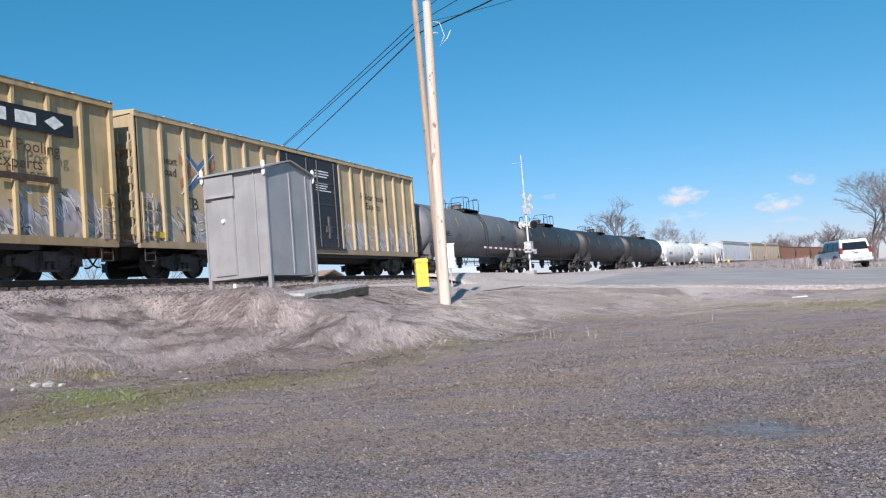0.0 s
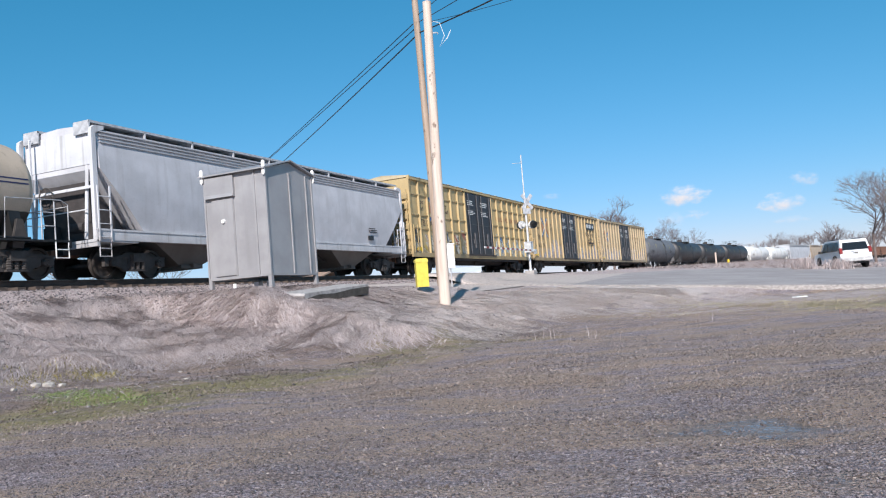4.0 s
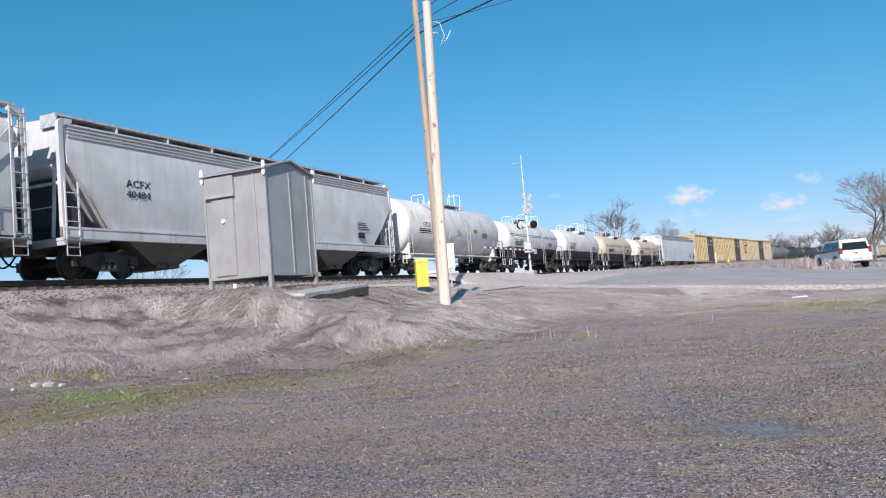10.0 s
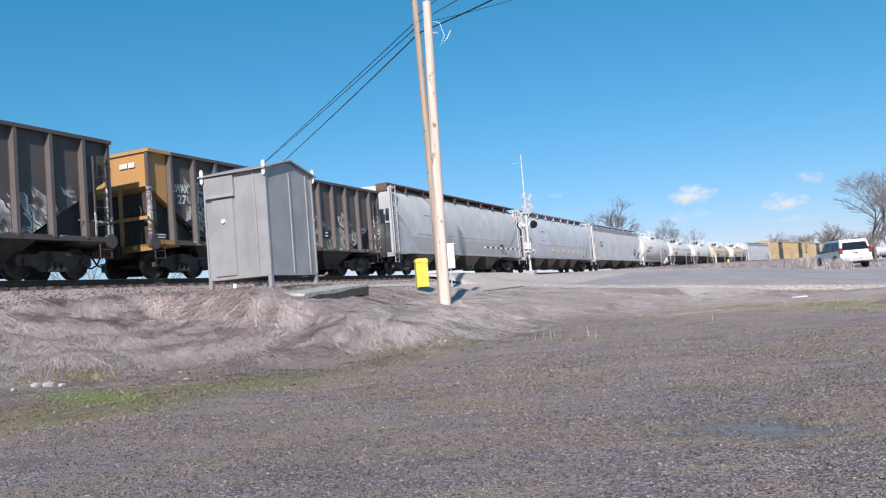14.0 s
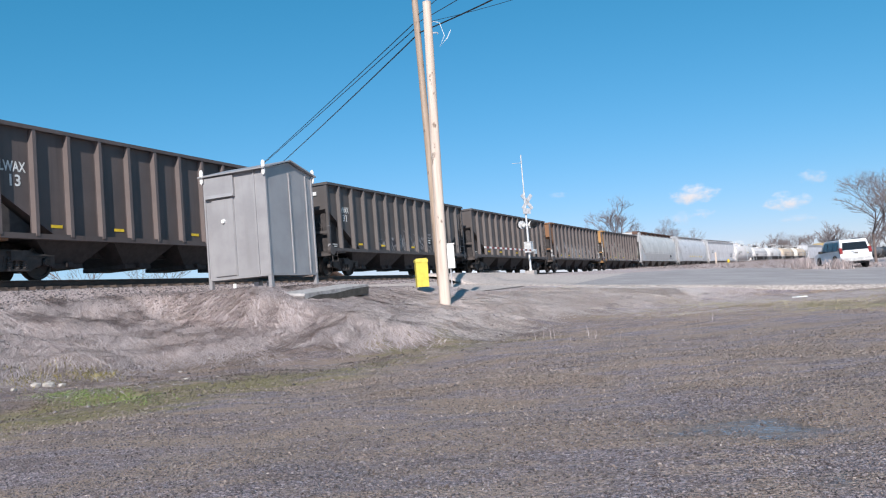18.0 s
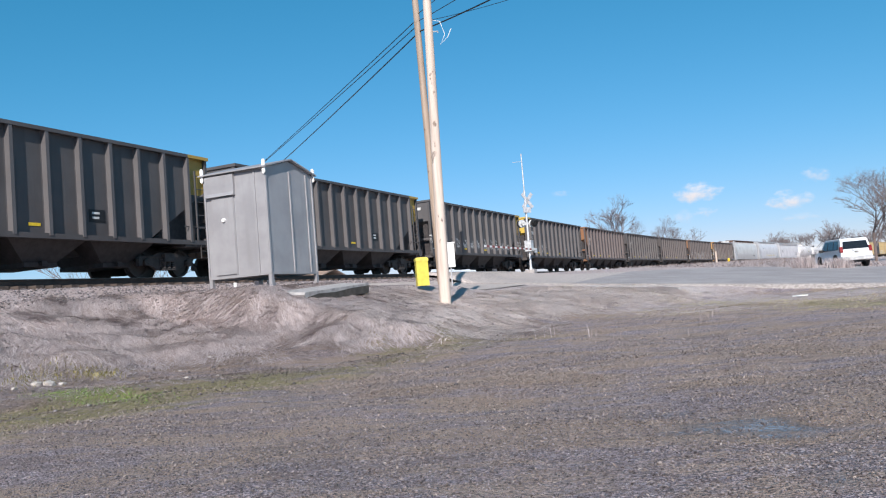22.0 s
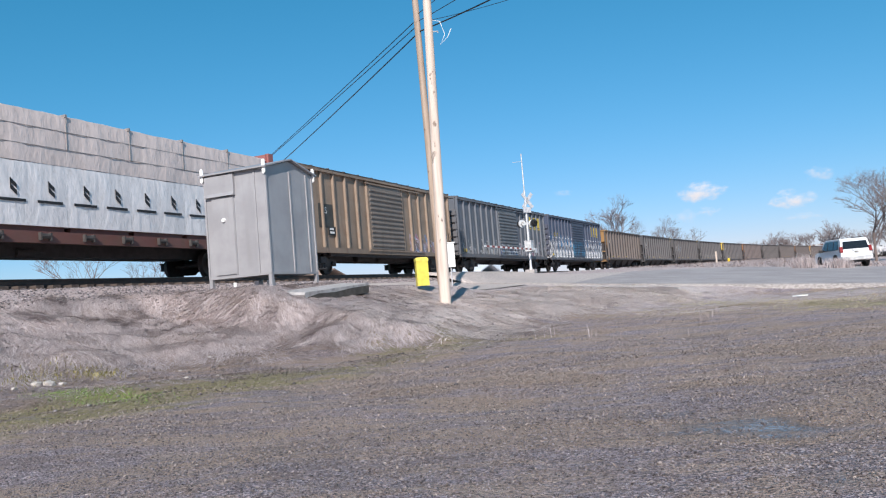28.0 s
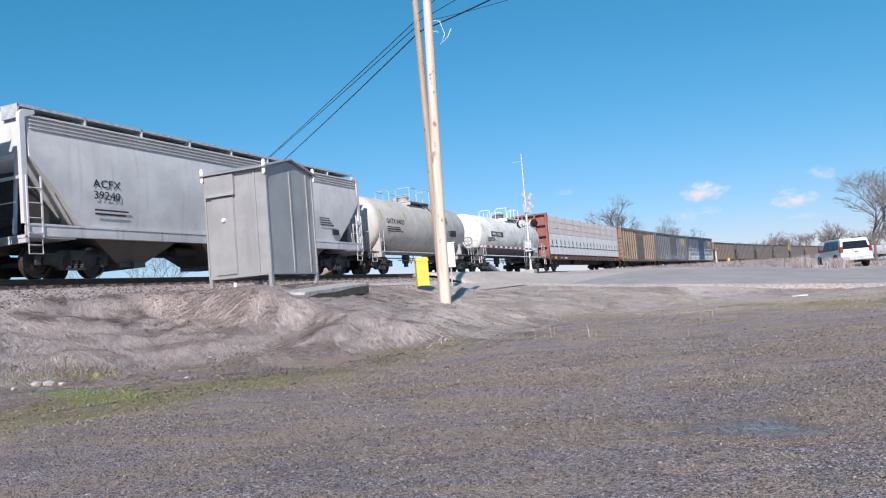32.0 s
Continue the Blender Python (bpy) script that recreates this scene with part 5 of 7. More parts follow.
    part("pipe_rack", Form().tube([(-2.6, -0.9, 0.66), (2.6, -0.9, 0.66)], 0.02, 5).tube([(-1.4, -0.9, 0.95), (-1.2, -0.9, 0.5), (-0.8, -0.9, 0.95)], 0.02, 5).tube([(0.2, -0.9, 0.95), (0.2, -0.9, 0.5), (0.9, -0.9, 0.5)], 0.02, 5), BLACKENED, car)
    part("outlet_valve", lambda: Form().lathe([(0.42, 0.12), (0.6, 0.12), (0.62, 0.2), (1.1, 0.2)], "z", 14), BLACKENED, car, key="outlet")
    zt = zc + r
    part("manway", lambda: Form().lathe([(-0.15, 0.3), (0.3, 0.3), (0.31, 0.35), (0.36, 0.35), (0.40, 0.2), (0.41, 0.001)], "z", 20), paint, car, at=(dome_x, 0, zt), key="manway", smooth=True)
    part("valve_box", lambda: Form().lathe([(-0.1, 0.15), (0.22, 0.15), (0.25, 0.1), (0.25, 0.001)], "z", 12), paint, car, at=(dome_x - 0.75, 0.1, zt), key="valvebox")
    part("top_platform", lambda: Form().box(-1.2, 1.2, -1.0, -0.35, -0.06, -0.02).box(-1.2, 1.2, 0.35, 1.0, -0.06, -0.02).box(-1.15, -1.1, -1.0, 1.0, -0.22, -0.06).box(1.1, 1.15, -1.0, 1.0, -0.22, -0.06), rails, car, at=(dome_x, 0, zt), key="top_platform")
    for q in (-1, 1):
        for e in (-1, 1):
            part("platform_rail", lambda: Form().tube([(0.35, -1.0, -0.05), (0.35, -1.0, 0.58), (0.45, -1.0, 0.66), (1.1, -1.0, 0.66), (1.2, -0.9, 0.66), (1.2, -0.3, 0.66), (1.2, -0.2, 0.58), (1.2, -0.2, -0.05)], 0.021, 6).tube([(1.2, -1.0, 0.64), (1.2, -1.0, -0.05)], 0.021, 6),
                 rails, car, at=Matrix.Translation((dome_x, 0, zt)) @ Matrix.Diagonal((e, -q, 1, 1)), key="platform_rail")

    def climb():
        f = Form()
        for k in (-0.22, 0.22):
            pts = [(k, -(r + 0.10) * math.cos(t), zc + (r + 0.10) * math.sin(t)) for t in [radians(q) for q in (60, 45, 30, 15, 0)]] + [(k, -r - 0.1, 1.02), (k, -r - 0.08, 0.6)]
            f.tube(pts, 0.015, 5)
        for t in (52, 38, 24, 10, -4):
            y, z = -(r + 0.10) * math.cos(radians(t)) if t > 0 else -r - 0.1, zc + (r + 0.10) * math.sin(radians(t))
            f.tube([(-0.22, y, z), (0.22, y, z)], 0.016, 5)
        for z in (1.95, 1.65, 1.35, 1.05, 0.72):
            f.tube([(-0.22, -r - 0.1, z), (0.22, -r - 0.1, z)], 0.016, 5)
        return f
    part("climbing_ladder", climb, GREYRAIL if rails is WHITE else rails, car, at=(dome_x + 0.75, 0, 0), key=("climb", r, zc))
    for i, x in enumerate((-h * 0.86, -h * 0.42, h * 0.1, h * 0.5)):
        part("yellow_mark", lambda: tank_strip(-0.05, 0.05, 6, 27, r, zc), OLIVE_MARK, car, at=(x, 0, 0), key=("mark", r, zc))
    bars(3, -h * 0.78, -r - 0.012, zc - 0.18, 1.7, 0.05, 0.1, car, LETTER_BLACK, 11)
    bars(4, h * 0.5, -r - 0.012, zc - 0.12, 1.0, 0.04, 0.08, car, LETTER_BLACK, 12)
    ends_gear(car, C / 2)
    return car, h


def tank_strip(x0, x1, a0, a1, r, zc, lift=0.006, n=4):
    f, q = Form(), []
    for i in range(n + 1):
        t = radians(a0 + (a1 - a0) * i / n)
        y, z = -math.cos(t), math.sin(t)
        q += [(x0, y * (r + lift), zc + z * (r + lift)), (x1, y * (r + lift), zc + z * (r + lift))]
    return f.add(q, [(2 * i, 2 * i + 1, 2 * i + 3, 2 * i + 2) for i in range(n)])

SEAM = plain("grey_strap", (0.26, 0.235, 0.225), 0.6)


def lumber_wagon(label, a, b):
    """A centre-beam flat wagon with wrapped timber packs on its deck."""
    car, C, s0 = wagon("lumber_wagon", label, a, b)
    h = C / 2 - 0.55
    deck = coat("red_brown_deck_paint", (0.16, 0.055, 0.05), amount=0.5, rust=0.4)
    bulk = coat("faded_red_bulkhead_paint", (0.29, 0.105, 0.095), amount=0.45, streak=0.6, rust=0.35)
    grey = wrap_material("grey_timber_wrap", (0.70, 0.60, 0.56))
    white = wrap_material("white_timber_wrap", (0.76, 0.745, 0.75))
    part("deck", Form().box(-h, h, -1.45, 1.45, 0.98, 1.14), deck, car)
    part("side_sill", Form().box(-h, h, -1.50, -1.42, 0.86, 1.16), deck, car)
    part("side_sill", Form().box(-h, h, 1.42, 1.50, 0.86, 1.16), deck, car)
    part("centre_sill", Form().prism([(-h, 0.98), (h, 0.98), (h - 3.4, 0.62), (-h + 3.4, 0.62)], "y", -0.4, 0.4), BLACKENED, car)
    part("centre_beam", Form().box(-h + 0.3, h - 0.3, -0.06, 0.06, 1.1, 4.35), bulk, car)
    n, span = 17, 2 * h - 0.9
    for i in range(n):
        x = -h + 0.6 + i * (2 * h - 1.2) / (n - 1)
        part("winch", lambda: Form().lathe([(-0.14, 0.07), (0.14, 0.07)], "x", 10, (0, -1.54, 1.03)).box(-0.17, -0.12, -1.60, -1.48, 0.92, 1.12).box(0.12, 0.17, -1.60, -1.48, 0.92, 1.12), STEEL, car, at=(x, 0, 0), key="winch")
    packs = 10
    for q in (-1, 1):
        for i in range(packs):
            w = span / packs
            x0 = -span / 2 + i * w
            part("timber_pack", lambda: wrapped(w, x0, 2.92, 4.30), grey, car, "grey wrapped timber pack", at=(x0, q * 0.75, 0), smooth=True)
            part("timber_pack", lambda: wrapped(w, x0, 1.30, 2.94), white, car, "white wrapped timber pack", at=(x0, q * 0.75, 0), smooth=True)
            part("bearer", lambda: Form().box(0.1, w - 0.1, -0.6, 0.6, 1.14, 1.30), deck, car, at=(x0, q * 0.75, 0), key=("bearer", w))
            if q < 0:
                part("strap", lambda: Form().box(-0.007, 0.007, -1.478, -1.46, 3.35, 4.3).box(-0.03, 0.03, -1.490, -1.2, 4.24, 4.32), SEAM, car, at=(x0 + 0.02, 0, 0), key="strap")
                for z in (3.36, 3.84):
                    part("pack_seam", lambda: Form().box(0, w, -1.474, -1.46, -0.006, 0.006), SEAM, car, at=(x0, 0, z), key=("seam", w))
                for dx in (0.35, 1.45):
                    part("printed_mark", lambda: Form().prism([(0.14, 2.30), (0.32, 2.15), (0.32, 2.03), (0.14, 2.18)], "y", -1.486, -1.478).prism([(0.14, 2.46), (0.32, 2.31), (0.32, 2.20), (0.14, 2.35)], "y", -1.486, -1.478)
                         .prism([(0.14, 2.18), (0.17, 2.16), (0.17, 2.46), (0.14, 2.46)], "y", -1.486, -1.478), LETTER_BLACK, car, at=(x0 + dx, 0, 0), key="printed_mark")
                    part("printed_line", lambda: Form().box(-0.1, 0.66, -1.486, -1.478, 1.88, 1.95),
                         LETTER_BLACK, car, at=(x0 + dx - 0.1, 0, 0), key="printed_line")
    for q in (-1, 1):
        turn = pose(0, 0, 0, 0, 0, 0 if q > 0 else 180)
        part("bulkhead", lambda: Form().box(h - 0.35, h - 0.31, -1.40, 1.40, 1.1, 4.45), bulk, car, at=turn, key="bulkhead")
        for y in (-1.42, -0.5, 0.5, 1.42):
            part("bulkhead_post", lambda: Form().box(h - 0.31, h - 0.02, -0.07, 0.07, 0.95, 4.5), bulk, car, at=turn @ Matrix.Translation((0, y, 0)), key="bulkhead_post")
        for z in (1.9, 2.75, 3.6, 4.42):
            part("bulkhead_rail", lambda: Form().box(h - 0.31, h - 0.06, -1.4, 1.4, -0.06, 0.06), bulk, car, at=turn @ Matrix.Translation((0, 0, z)), key="bulkhead_rail")
        sill_step(car, q * (h - 0.3), -1.48, 0.95, bulk)
        truck(car, q * (h - 2.2), s0)
        part("yellow_plate", Form().box(q * (h - 1.8) - 0.4, q * (h - 1.8) + 0.4, -1.51, -1.50, 0.94, 1.1), YELLOW, car)
    bars(1, -h + 3.0, -1.506, 1.08, 1.6, 0.14, 0.2, car, LETTER_WHITE, 2)
    ends_gear(car, C / 2)
    brake_gear(car, -h + 4.5, h - 4.5)


def wrapped(w, start, z0, z1):
    """One soft-cornered pack whose film is pulled into shallow folds."""
    f = Form()
    nx, ring = 9, []
    for i in range(nx):
        u = i / (nx - 1)
        end = 0.006 if i in (0, nx - 1) else 0.0
        pts = []
        for y, z in [(-0.69, z0), (-0.71, z0 + 0.3 * (z1 - z0)), (-0.71, z0 + 0.7 * (z1 - z0)), (-0.68, z1 - 0.03), (-0.60, z1), (0.6, z1), (0.70, z1 - 0.06), (0.70, z0)]:
            k = noise.noise(((start + u * w) * 2.2, z * 1.1, y)) * 0.025
            pts.append((u * w, y * (1 - end) + (k if abs(y) > 0.65 else 0), z + (k * 1.2 if z > z1 - 0.1 else 0)))
        ring.append(pts)
    m = len(ring[0])
    v = [p for r in ring for p in r]
    return f.add(v, [(i * m + k, i * m + (k + 1) % m, (i + 1) * m + (k + 1) % m, (i + 1) * m + k) for i in range(nx - 1) for k in range(m)] + [tuple(range(m)), tuple((nx - 1) * m + k for k in range(m))])


def wrap_material(name, c):
    n = Nodes(name)
    fold = n.noise(1.7, 5, (1.3, 1.3, 0.6), 0.5, shift=(2, 0, 0))
    col = n.mix(n.step(fold, 0.35, 0.65), tuple(v * 0.86 for v in c), c)
    col = n.mix(n.math("MULTIPLY", n.step(n.noise(5, 4), 0.55, 0.8), 0.3), col, (0.3, 0.25, 0.2))
    n.bump(n.math("ADD", fold, n.math("MULTIPLY", n.noise(6, 3, (1.2, 1.2, 0.5)), 0.4)), 0.55, 0.07)
    return n.done(col, 0.45)


def emblem(car, x, z):
    """A blue, white and red cross of four slanting bars painted on the side."""
    for sx in (-1, 1):
        for sz in (-1, 1):
            part("emblem_bar", Form().prism([(x, z + sz * 0.02), (x + sx * 0.78, z + sz * 0.74), (x + sx * 0.56, z + sz * 0.74), (x, z + sz * 0.24)], "y", -1.420, -1.41), BLUE, car)
            part("emblem_edge", Form().prism([(x, z), (x + sx * 0.82, z + sz * 0.73), (x + sx * 0.78, z + sz * 0.74), (x, z + sz * 0.03)], "y", -1.426, -1.41), LETTER_WHITE, car)
            part("emblem_bar", Form().prism([(x + sx * 0.16, z), (x + sx * 0.84, z + sz * 0.56), (x + sx * 0.84, z + sz * 0.28), (x + sx * 0.44, z)], "y", -1.418, -1.41), ORANGE, car)


# paints of the yellow boxcars
GOLD = (0.46, 0.345, 0.185)
BLUES = [(0.45, 0.62, 0.68), (0.05, 0.22, 0.5), (0.60, 0.68, 0.70), (0.12, 0.35, 0.45), (0.35, 0.4, 0.42)]
REDS = [(0.40, 0.03, 0.04), (0.02, 0.02, 0.02), (0.45, 0.05, 0.05), (0.55, 0.55, 0.48), (0.03, 0.16, 0.38), (0.5, 0.36, 0.03)]
VIVID = [(0.40, 0.45, 0.30), (0.24, 0.09, 0.16), (0.20, 0.14, 0.07), (0.50, 0.48, 0.42), (0.13, 0.11, 0.22), (0.28, 0.18, 0.07), (0.44, 0.50, 0.32)]
LILAC = [(0.47, 0.45, 0.50), (0.42, 0.47, 0.55), (0.52, 0.44, 0.50), (0.20, 0.24, 0.34), (0.50, 0.52, 0.55)]
PALE = [(0.5, 0.5, 0.52), (0.15, 0.15, 0.16), (0.6, 0.6, 0.58), (0.08, 0.07, 0.07)]
SKYBLUE = [(0.02, 0.18, 0.42), (0.35, 0.40, 0.48), (0.03, 0.06, 0.18), (0.55, 0.58, 0.62), (0.05, 0.28, 0.5)]
PINKS = [(0.42, 0.16, 0.25), (0.55, 0.5, 0.52), (0.05, 0.05, 0.06), (0.2, 0.25, 0.3)]

gold_roof = coat("faded_cream_roof_paint", (0.52, 0.43, 0.28), amount=0.1)
black_doors = coat("black_door_paint", (0.020, 0.021, 0.026), dirt=(0.09, 0.085, 0.08), amount=0.35, streak=0.25, rough=0.45)

# the three yellow boxcars, furthest ahead first
c, h = boxcar("faded yellow boxcar with black plug doors and silver graffiti", -7.15, 12.35,
              coat("dull_yellow_paint", (0.45, 0.35, 0.215), amount=0.3, streak=0.45, rust=0.12, tag=(1.0, 2.5, -9.4, 9.4, LILAC, 0.55, 3), haze=(0.9, 1.9, -9.4, 9.4, (0.40, 0.36, 0.40))), black_doors, gold_roof, 4.93, 2.05, False, trim=coat("dull_yellow_rib_paint", (0.46, 0.36, 0.225), amount=0.5, streak=0.4, rust=0.15))
emblem(c, -6.6, 3.35)
lettering("TB", 0.55, LETTER_BROWN, c, (-7.3, -1.41, 2.15))
lettering("next\nload", 0.36, LETTER_BROWN, c, (-8.2, -1.41, 3.5))
lettering("Railcar Pooling\n    Experts", 0.42, LETTER_BROWN, c, (4.0, -1.41, 3.4))
c, h = boxcar("yellow boxcar with black plug doors and a black sign panel", -27.0, -7.15,
              coat("worn_yellow_paint", GOLD, amount=0.35, streak=0.4, rust=0.1, tag=(1.0, 2.55, -7.6, -2.6, LILAC, 0.55, 9), tag2=(1.0, 2.4, 3.0, 9.4, LILAC, 0.5, 4), haze=(0.9, 1.9, -8.4, 9.4, (0.40, 0.36, 0.42))), black_doors, gold_roof, 4.99, 2.05, False, trim=coat("worn_yellow_rib_paint", GOLD, amount=0.5, streak=0.4, rust=0.12))
emblem(c, -6.4, 3.4)
lettering("next\nload", 0.36, LETTER_BROWN, c, (-8.2, -1.41, 3.6))
lettering("any\nroad", 0.36, LETTER_BROWN, c, (-5.2, -1.41, 3.6))
lettering("TB OX", 0.5, LETTER_BROWN, c, (-8.2, -1.41, 2.45))
lettering("66 01 79", 0.46, LETTER_BROWN, c, (-8.2, -1.41, 1.85))
part("sign_panel", Form().box(5.2, 8.1, -1.514, -1.506, 3.75, 4.35), BLACK, c, "black sign panel with white blocks")
part("sign_blocks", Form().box(5.5, 6.1, -1.52, -1.512, 3.9, 4.22).box(6.35, 6.95, -1.52, -1.512, 3.9, 4.22).prism([(7.2, 4.06), (7.5, 4.24), (7.8, 4.06), (7.5, 3.88)], "y", -1.52, -1.512), LETTER_WHITE, c)
lettering("Railcar Pooling\n      Experts", 0.44, LETTER_BROWN, c, (5.0, -1.514, 3.2))
bars(1, 5.7, -1.512, 2.62, 2.0, 0.2, 0.3, c, LETTER_BROWN, 6)
c, h = boxcar("yellow panelled boxcar with black plug doors and red graffiti", -46.6, -27.0,
              coat("bright_yellow_paint", (0.48, 0.36, 0.18), amount=0.3, streak=0.3, rust=0.08, tag=(1.0, 2.45, -9.3, -2.15, REDS, 0.6, 1), tag2=(1.0, 2.5, 2.2, 9.4, BLUES, 0.5, 6)), black_doors, gold_roof, 4.97, 2.05, False, trim=coat("bright_yellow_rib_paint", (0.48, 0.36, 0.18), amount=0.45, streak=0.3, rust=0.1), belts=(2.35, 3.05, 4.1))
emblem(c, -6.5, 3.45)
lettering("next\nload", 0.34, LETTER_BROWN, c, (-8.3, -1.41, 3.65))
lettering("any\nroad", 0.34, LETTER_BROWN, c, (-5.2, -1.41, 3.65))
lettering("TB OX", 0.5, LETTER_BROWN, c, (-8.2, -1.41, 2.5))
lettering("RAILCAR POOLING EXPERTS", 0.40, plain("faded_red_lettering", (0.30, 0.12, 0.07), 0.7), c, (3.0, -1.41, 3.35))

# wagons further ahead
dark_tank = coat("dark_grey_tank_paint", (0.15, 0.153, 0.165), amount=0.5, streak=0.4, rust=0.05, low=0.9)
black_tank = coat("black_tank_paint", (0.026, 0.027, 0.031), dirt=(0.10, 0.08, 0.07), amount=0.5, streak=0.3, rust=0.05, low=0.9, rough=0.4)
tank_wagon("dark grey tank wagon with black walkway rails", 12.35, 29.0, dark_tank, 1.45, 2.52, BLACK, 0.2, BLACK)
tank_wagon("black tank wagon with dusty lower half", 29.0, 45.3, black_tank, 1.42, 2.46, BLACK, -0.4, BLACK)
tank_wagon("black tank wagon coupled behind another", 45.3, 61.7, black_tank, 1.42, 2.44, BLACK, -0.4, BLACK)
tank_wagon("black tank wagon coupled behind another", 61.7, 79.3, black_tank, 1.45, 2.48, BLACK, 0, BLACK)
cream = coat("white_tank_paint", (0.74, 0.74, 0.72), amount=0.35, streak=0.35, low=0.9)
tank_wagon("white tank wagon with grimy underside", 79.3, 98.0, cream, 1.40, 2.40, GREYRAIL, 0)
tank_wagon("white tank wagon with grimy underside", 98.0, 116.0, cream, 1.40, 2.40, GREYRAIL, 0)
pale = coat("pale_grey_hopper_paint", (0.50, 0.52, 0.55), amount=0.3, streak=0.3)
pale_sill = coat("pale_sill_paint", (0.62, 0.63, 0.66), amount=0.4, streak=0.35)
covered_hopper("light grey covered hopper wagon far along the train", 116.0, 138.4, pale, pale_sill, GREYRAIL, 4.16, "cut")
tanp = coat("tan_hopper_paint", (0.45, 0.36, 0.27), amount=0.3)
covered_hopper("tan covered hopper wagon far along the train", 138.4, 151.2, tanp, tanp, GREYRAIL, 4.2, "cut", 2)
covered_hopper("tan covered hopper wagon far along the train", 151.2, 164.0, tanp, tanp, GREYRAIL, 4.2, "cut", 2)
brown = coat("red_brown_hopper_paint", (0.15, 0.075, 0.05), amount=0.5, rust=0.35)
for i in range(7):
    coal_hopper("red-brown coal hopper wagon far along the train", 164.0 + 15.86 * i, 164.0 + 15.86 * (i + 1), brown)

# grey covered hopper and the small tank wagons
ch1 = coat("grey_hopper_paint", (0.54, 0.54, 0.57), amount=0.2, streak=0.15, low=1.0)
c, h = covered_hopper("pale grey covered hopper wagon with white sill", -66.5, -46.6, ch1, pale_sill, GREYRAIL, 4.16, "cut")
bars(3, h - 3.6, -1.515, 2.1, 0.9, 0.04, 0.08, c, LETTER_BLACK, 21)
part("data_plate", Form().box(h - 3.6, h - 3.2, -1.505, -1.45, 1.55, 1.75), BLACK, c)
SAND = (0.54, 0.435, 0.335)
tan_b = coat("tan_tank_paint_white_band", SAND, lower=(0.018, 0.018, 0.018), split=1.72, amount=0.2, streak=0.3, low=0.6, second=(-7, -3.6, 1.7, (0.76, 0.72, 0.62)))
tan_a = coat("tan_tank_paint", SAND, lower=(0.018, 0.018, 0.018), split=1.72, amount=0.2, streak=0.3, low=0.6)
NAVY = plain("navy_stripe", (0.02, 0.025, 0.09), 0.5)


def stripes(car, h, r, zc, a0):
    for a in (a0, a0 + 5):
        part("painted_stripe", tank_strip(-h + 0.5, h - 0.5, a, a + 1.6, r, zc, 0.006, 1), NAVY, car)


c, h = tank_wagon("tan tank wagon with white end band and black belly", -79.0, -66.5, tan_b, 1.30, 2.32, WHITE, 0.3, BLACK, BLACK)
stripes(c, h, 1.30, 2.32, 3)
lettering("SHPX 203551", 0.32, LETTER_BLACK, c, (-h + 1.4, -1.312, 2.05))
c, h = tank_wagon("tan tank wagon with navy stripes and black belly", -92.25, -79.0, tan_a, 1.30, 2.32, WHITE, 0.3, BLACK, BLACK)
stripes(c, h, 1.30, 2.32, 5)
lettering("SHPX 203847", 0.34, LETTER_BLACK, c, (-h + 1.5, -1.312, 2.0), 1.1)
white_black = coat("white_tank_paint_black_belly", (0.63, 0.605, 0.595), lower=(0.018, 0.018, 0.02), split=1.78, amount=0.1, streak=0.25, low=0.4)
c, h = tank_wagon("white tank wagon with black belly and yellow marks", -105.2, -92.25, white_black, 1.33, 2.34, WHITE, 1.0, BLACK, BLACK)
lettering("TILX 16379", 0.36, LETTER_BLACK, c, (-h + 1.2, -1.342, 2.2))
c, h = tank_wagon("white striped tank wagon with black belly", -118.85, -105.2, white_black, 1.33, 2.34, WHITE, 0.6, BLACK, BLACK)
stripes(c, h, 1.33, 2.34, 9)
lettering("TILX 16254", 0.36, LETTER_BLACK, c, (-h + 1.3, -1.342, 2.1))
white_all = coat("plain_white_tank_paint", (0.67, 0.64, 0.63), amount=0.2, streak=0.14, low=0.6)
c, h = tank_wagon("plain white tank wagon with white rails", -134.3, -118.85, white_all, 1.50, 2.53, WHITE, 0.3, WHITE, white_all)
lettering("UTLX 902847", 0.36, LETTER_BLACK, c, (-h + 2.0, -1.508, 2.45))
part("warning_sign", Form().box(2.0, 2.7, -1.512, -1.48, 2.4, 2.6), plain("yellow_sign_paint", (0.55, 0.42, 0.06), 0.5), c, "yellow warning sign with dark lines")
bars(3, 2.06, -1.516, 2.56, 0.58, 0.03, 0.055, c, LETTER_BLACK, 15)

ch2 = coat("warm_grey_hopper_paint", (0.63, 0.61, 0.62), amount=0.2, streak=0.15)
white_sill = coat("white_sill_paint", (0.60, 0.60, 0.62), amount=0.4, streak=0.4, low=0.8)
c, h = covered_hopper("light grey covered hopper wagon with white sill beam", -154.1, -134.3, ch2, white_sill, GREYRAIL, 4.16, "cut")
lettering("ACFX\n40484", 0.31, LETTER_BLACK, c, (-h + 2.2, -1.522, 2.6), 1.2)
bars(4, h - 3.4, -1.525, 2.3, 1.2, 0.04, 0.09, c, LETTER_BLACK, 31)
part("data_plate", Form().box(h - 3.3, h - 2.8, -1.502, -1.45, 1.62, 1.85), BLACK, c)
big = coat("big_grey_hopper_paint", (0.60, 0.595, 0.61), lower=(0.565, 0.56, 0.58), split=2.03, amount=0.3, streak=0.12, rough=0.33)
grey_sill = coat("grey_gusset_paint", (0.47, 0.475, 0.49), amount=0.35, streak=0.4)
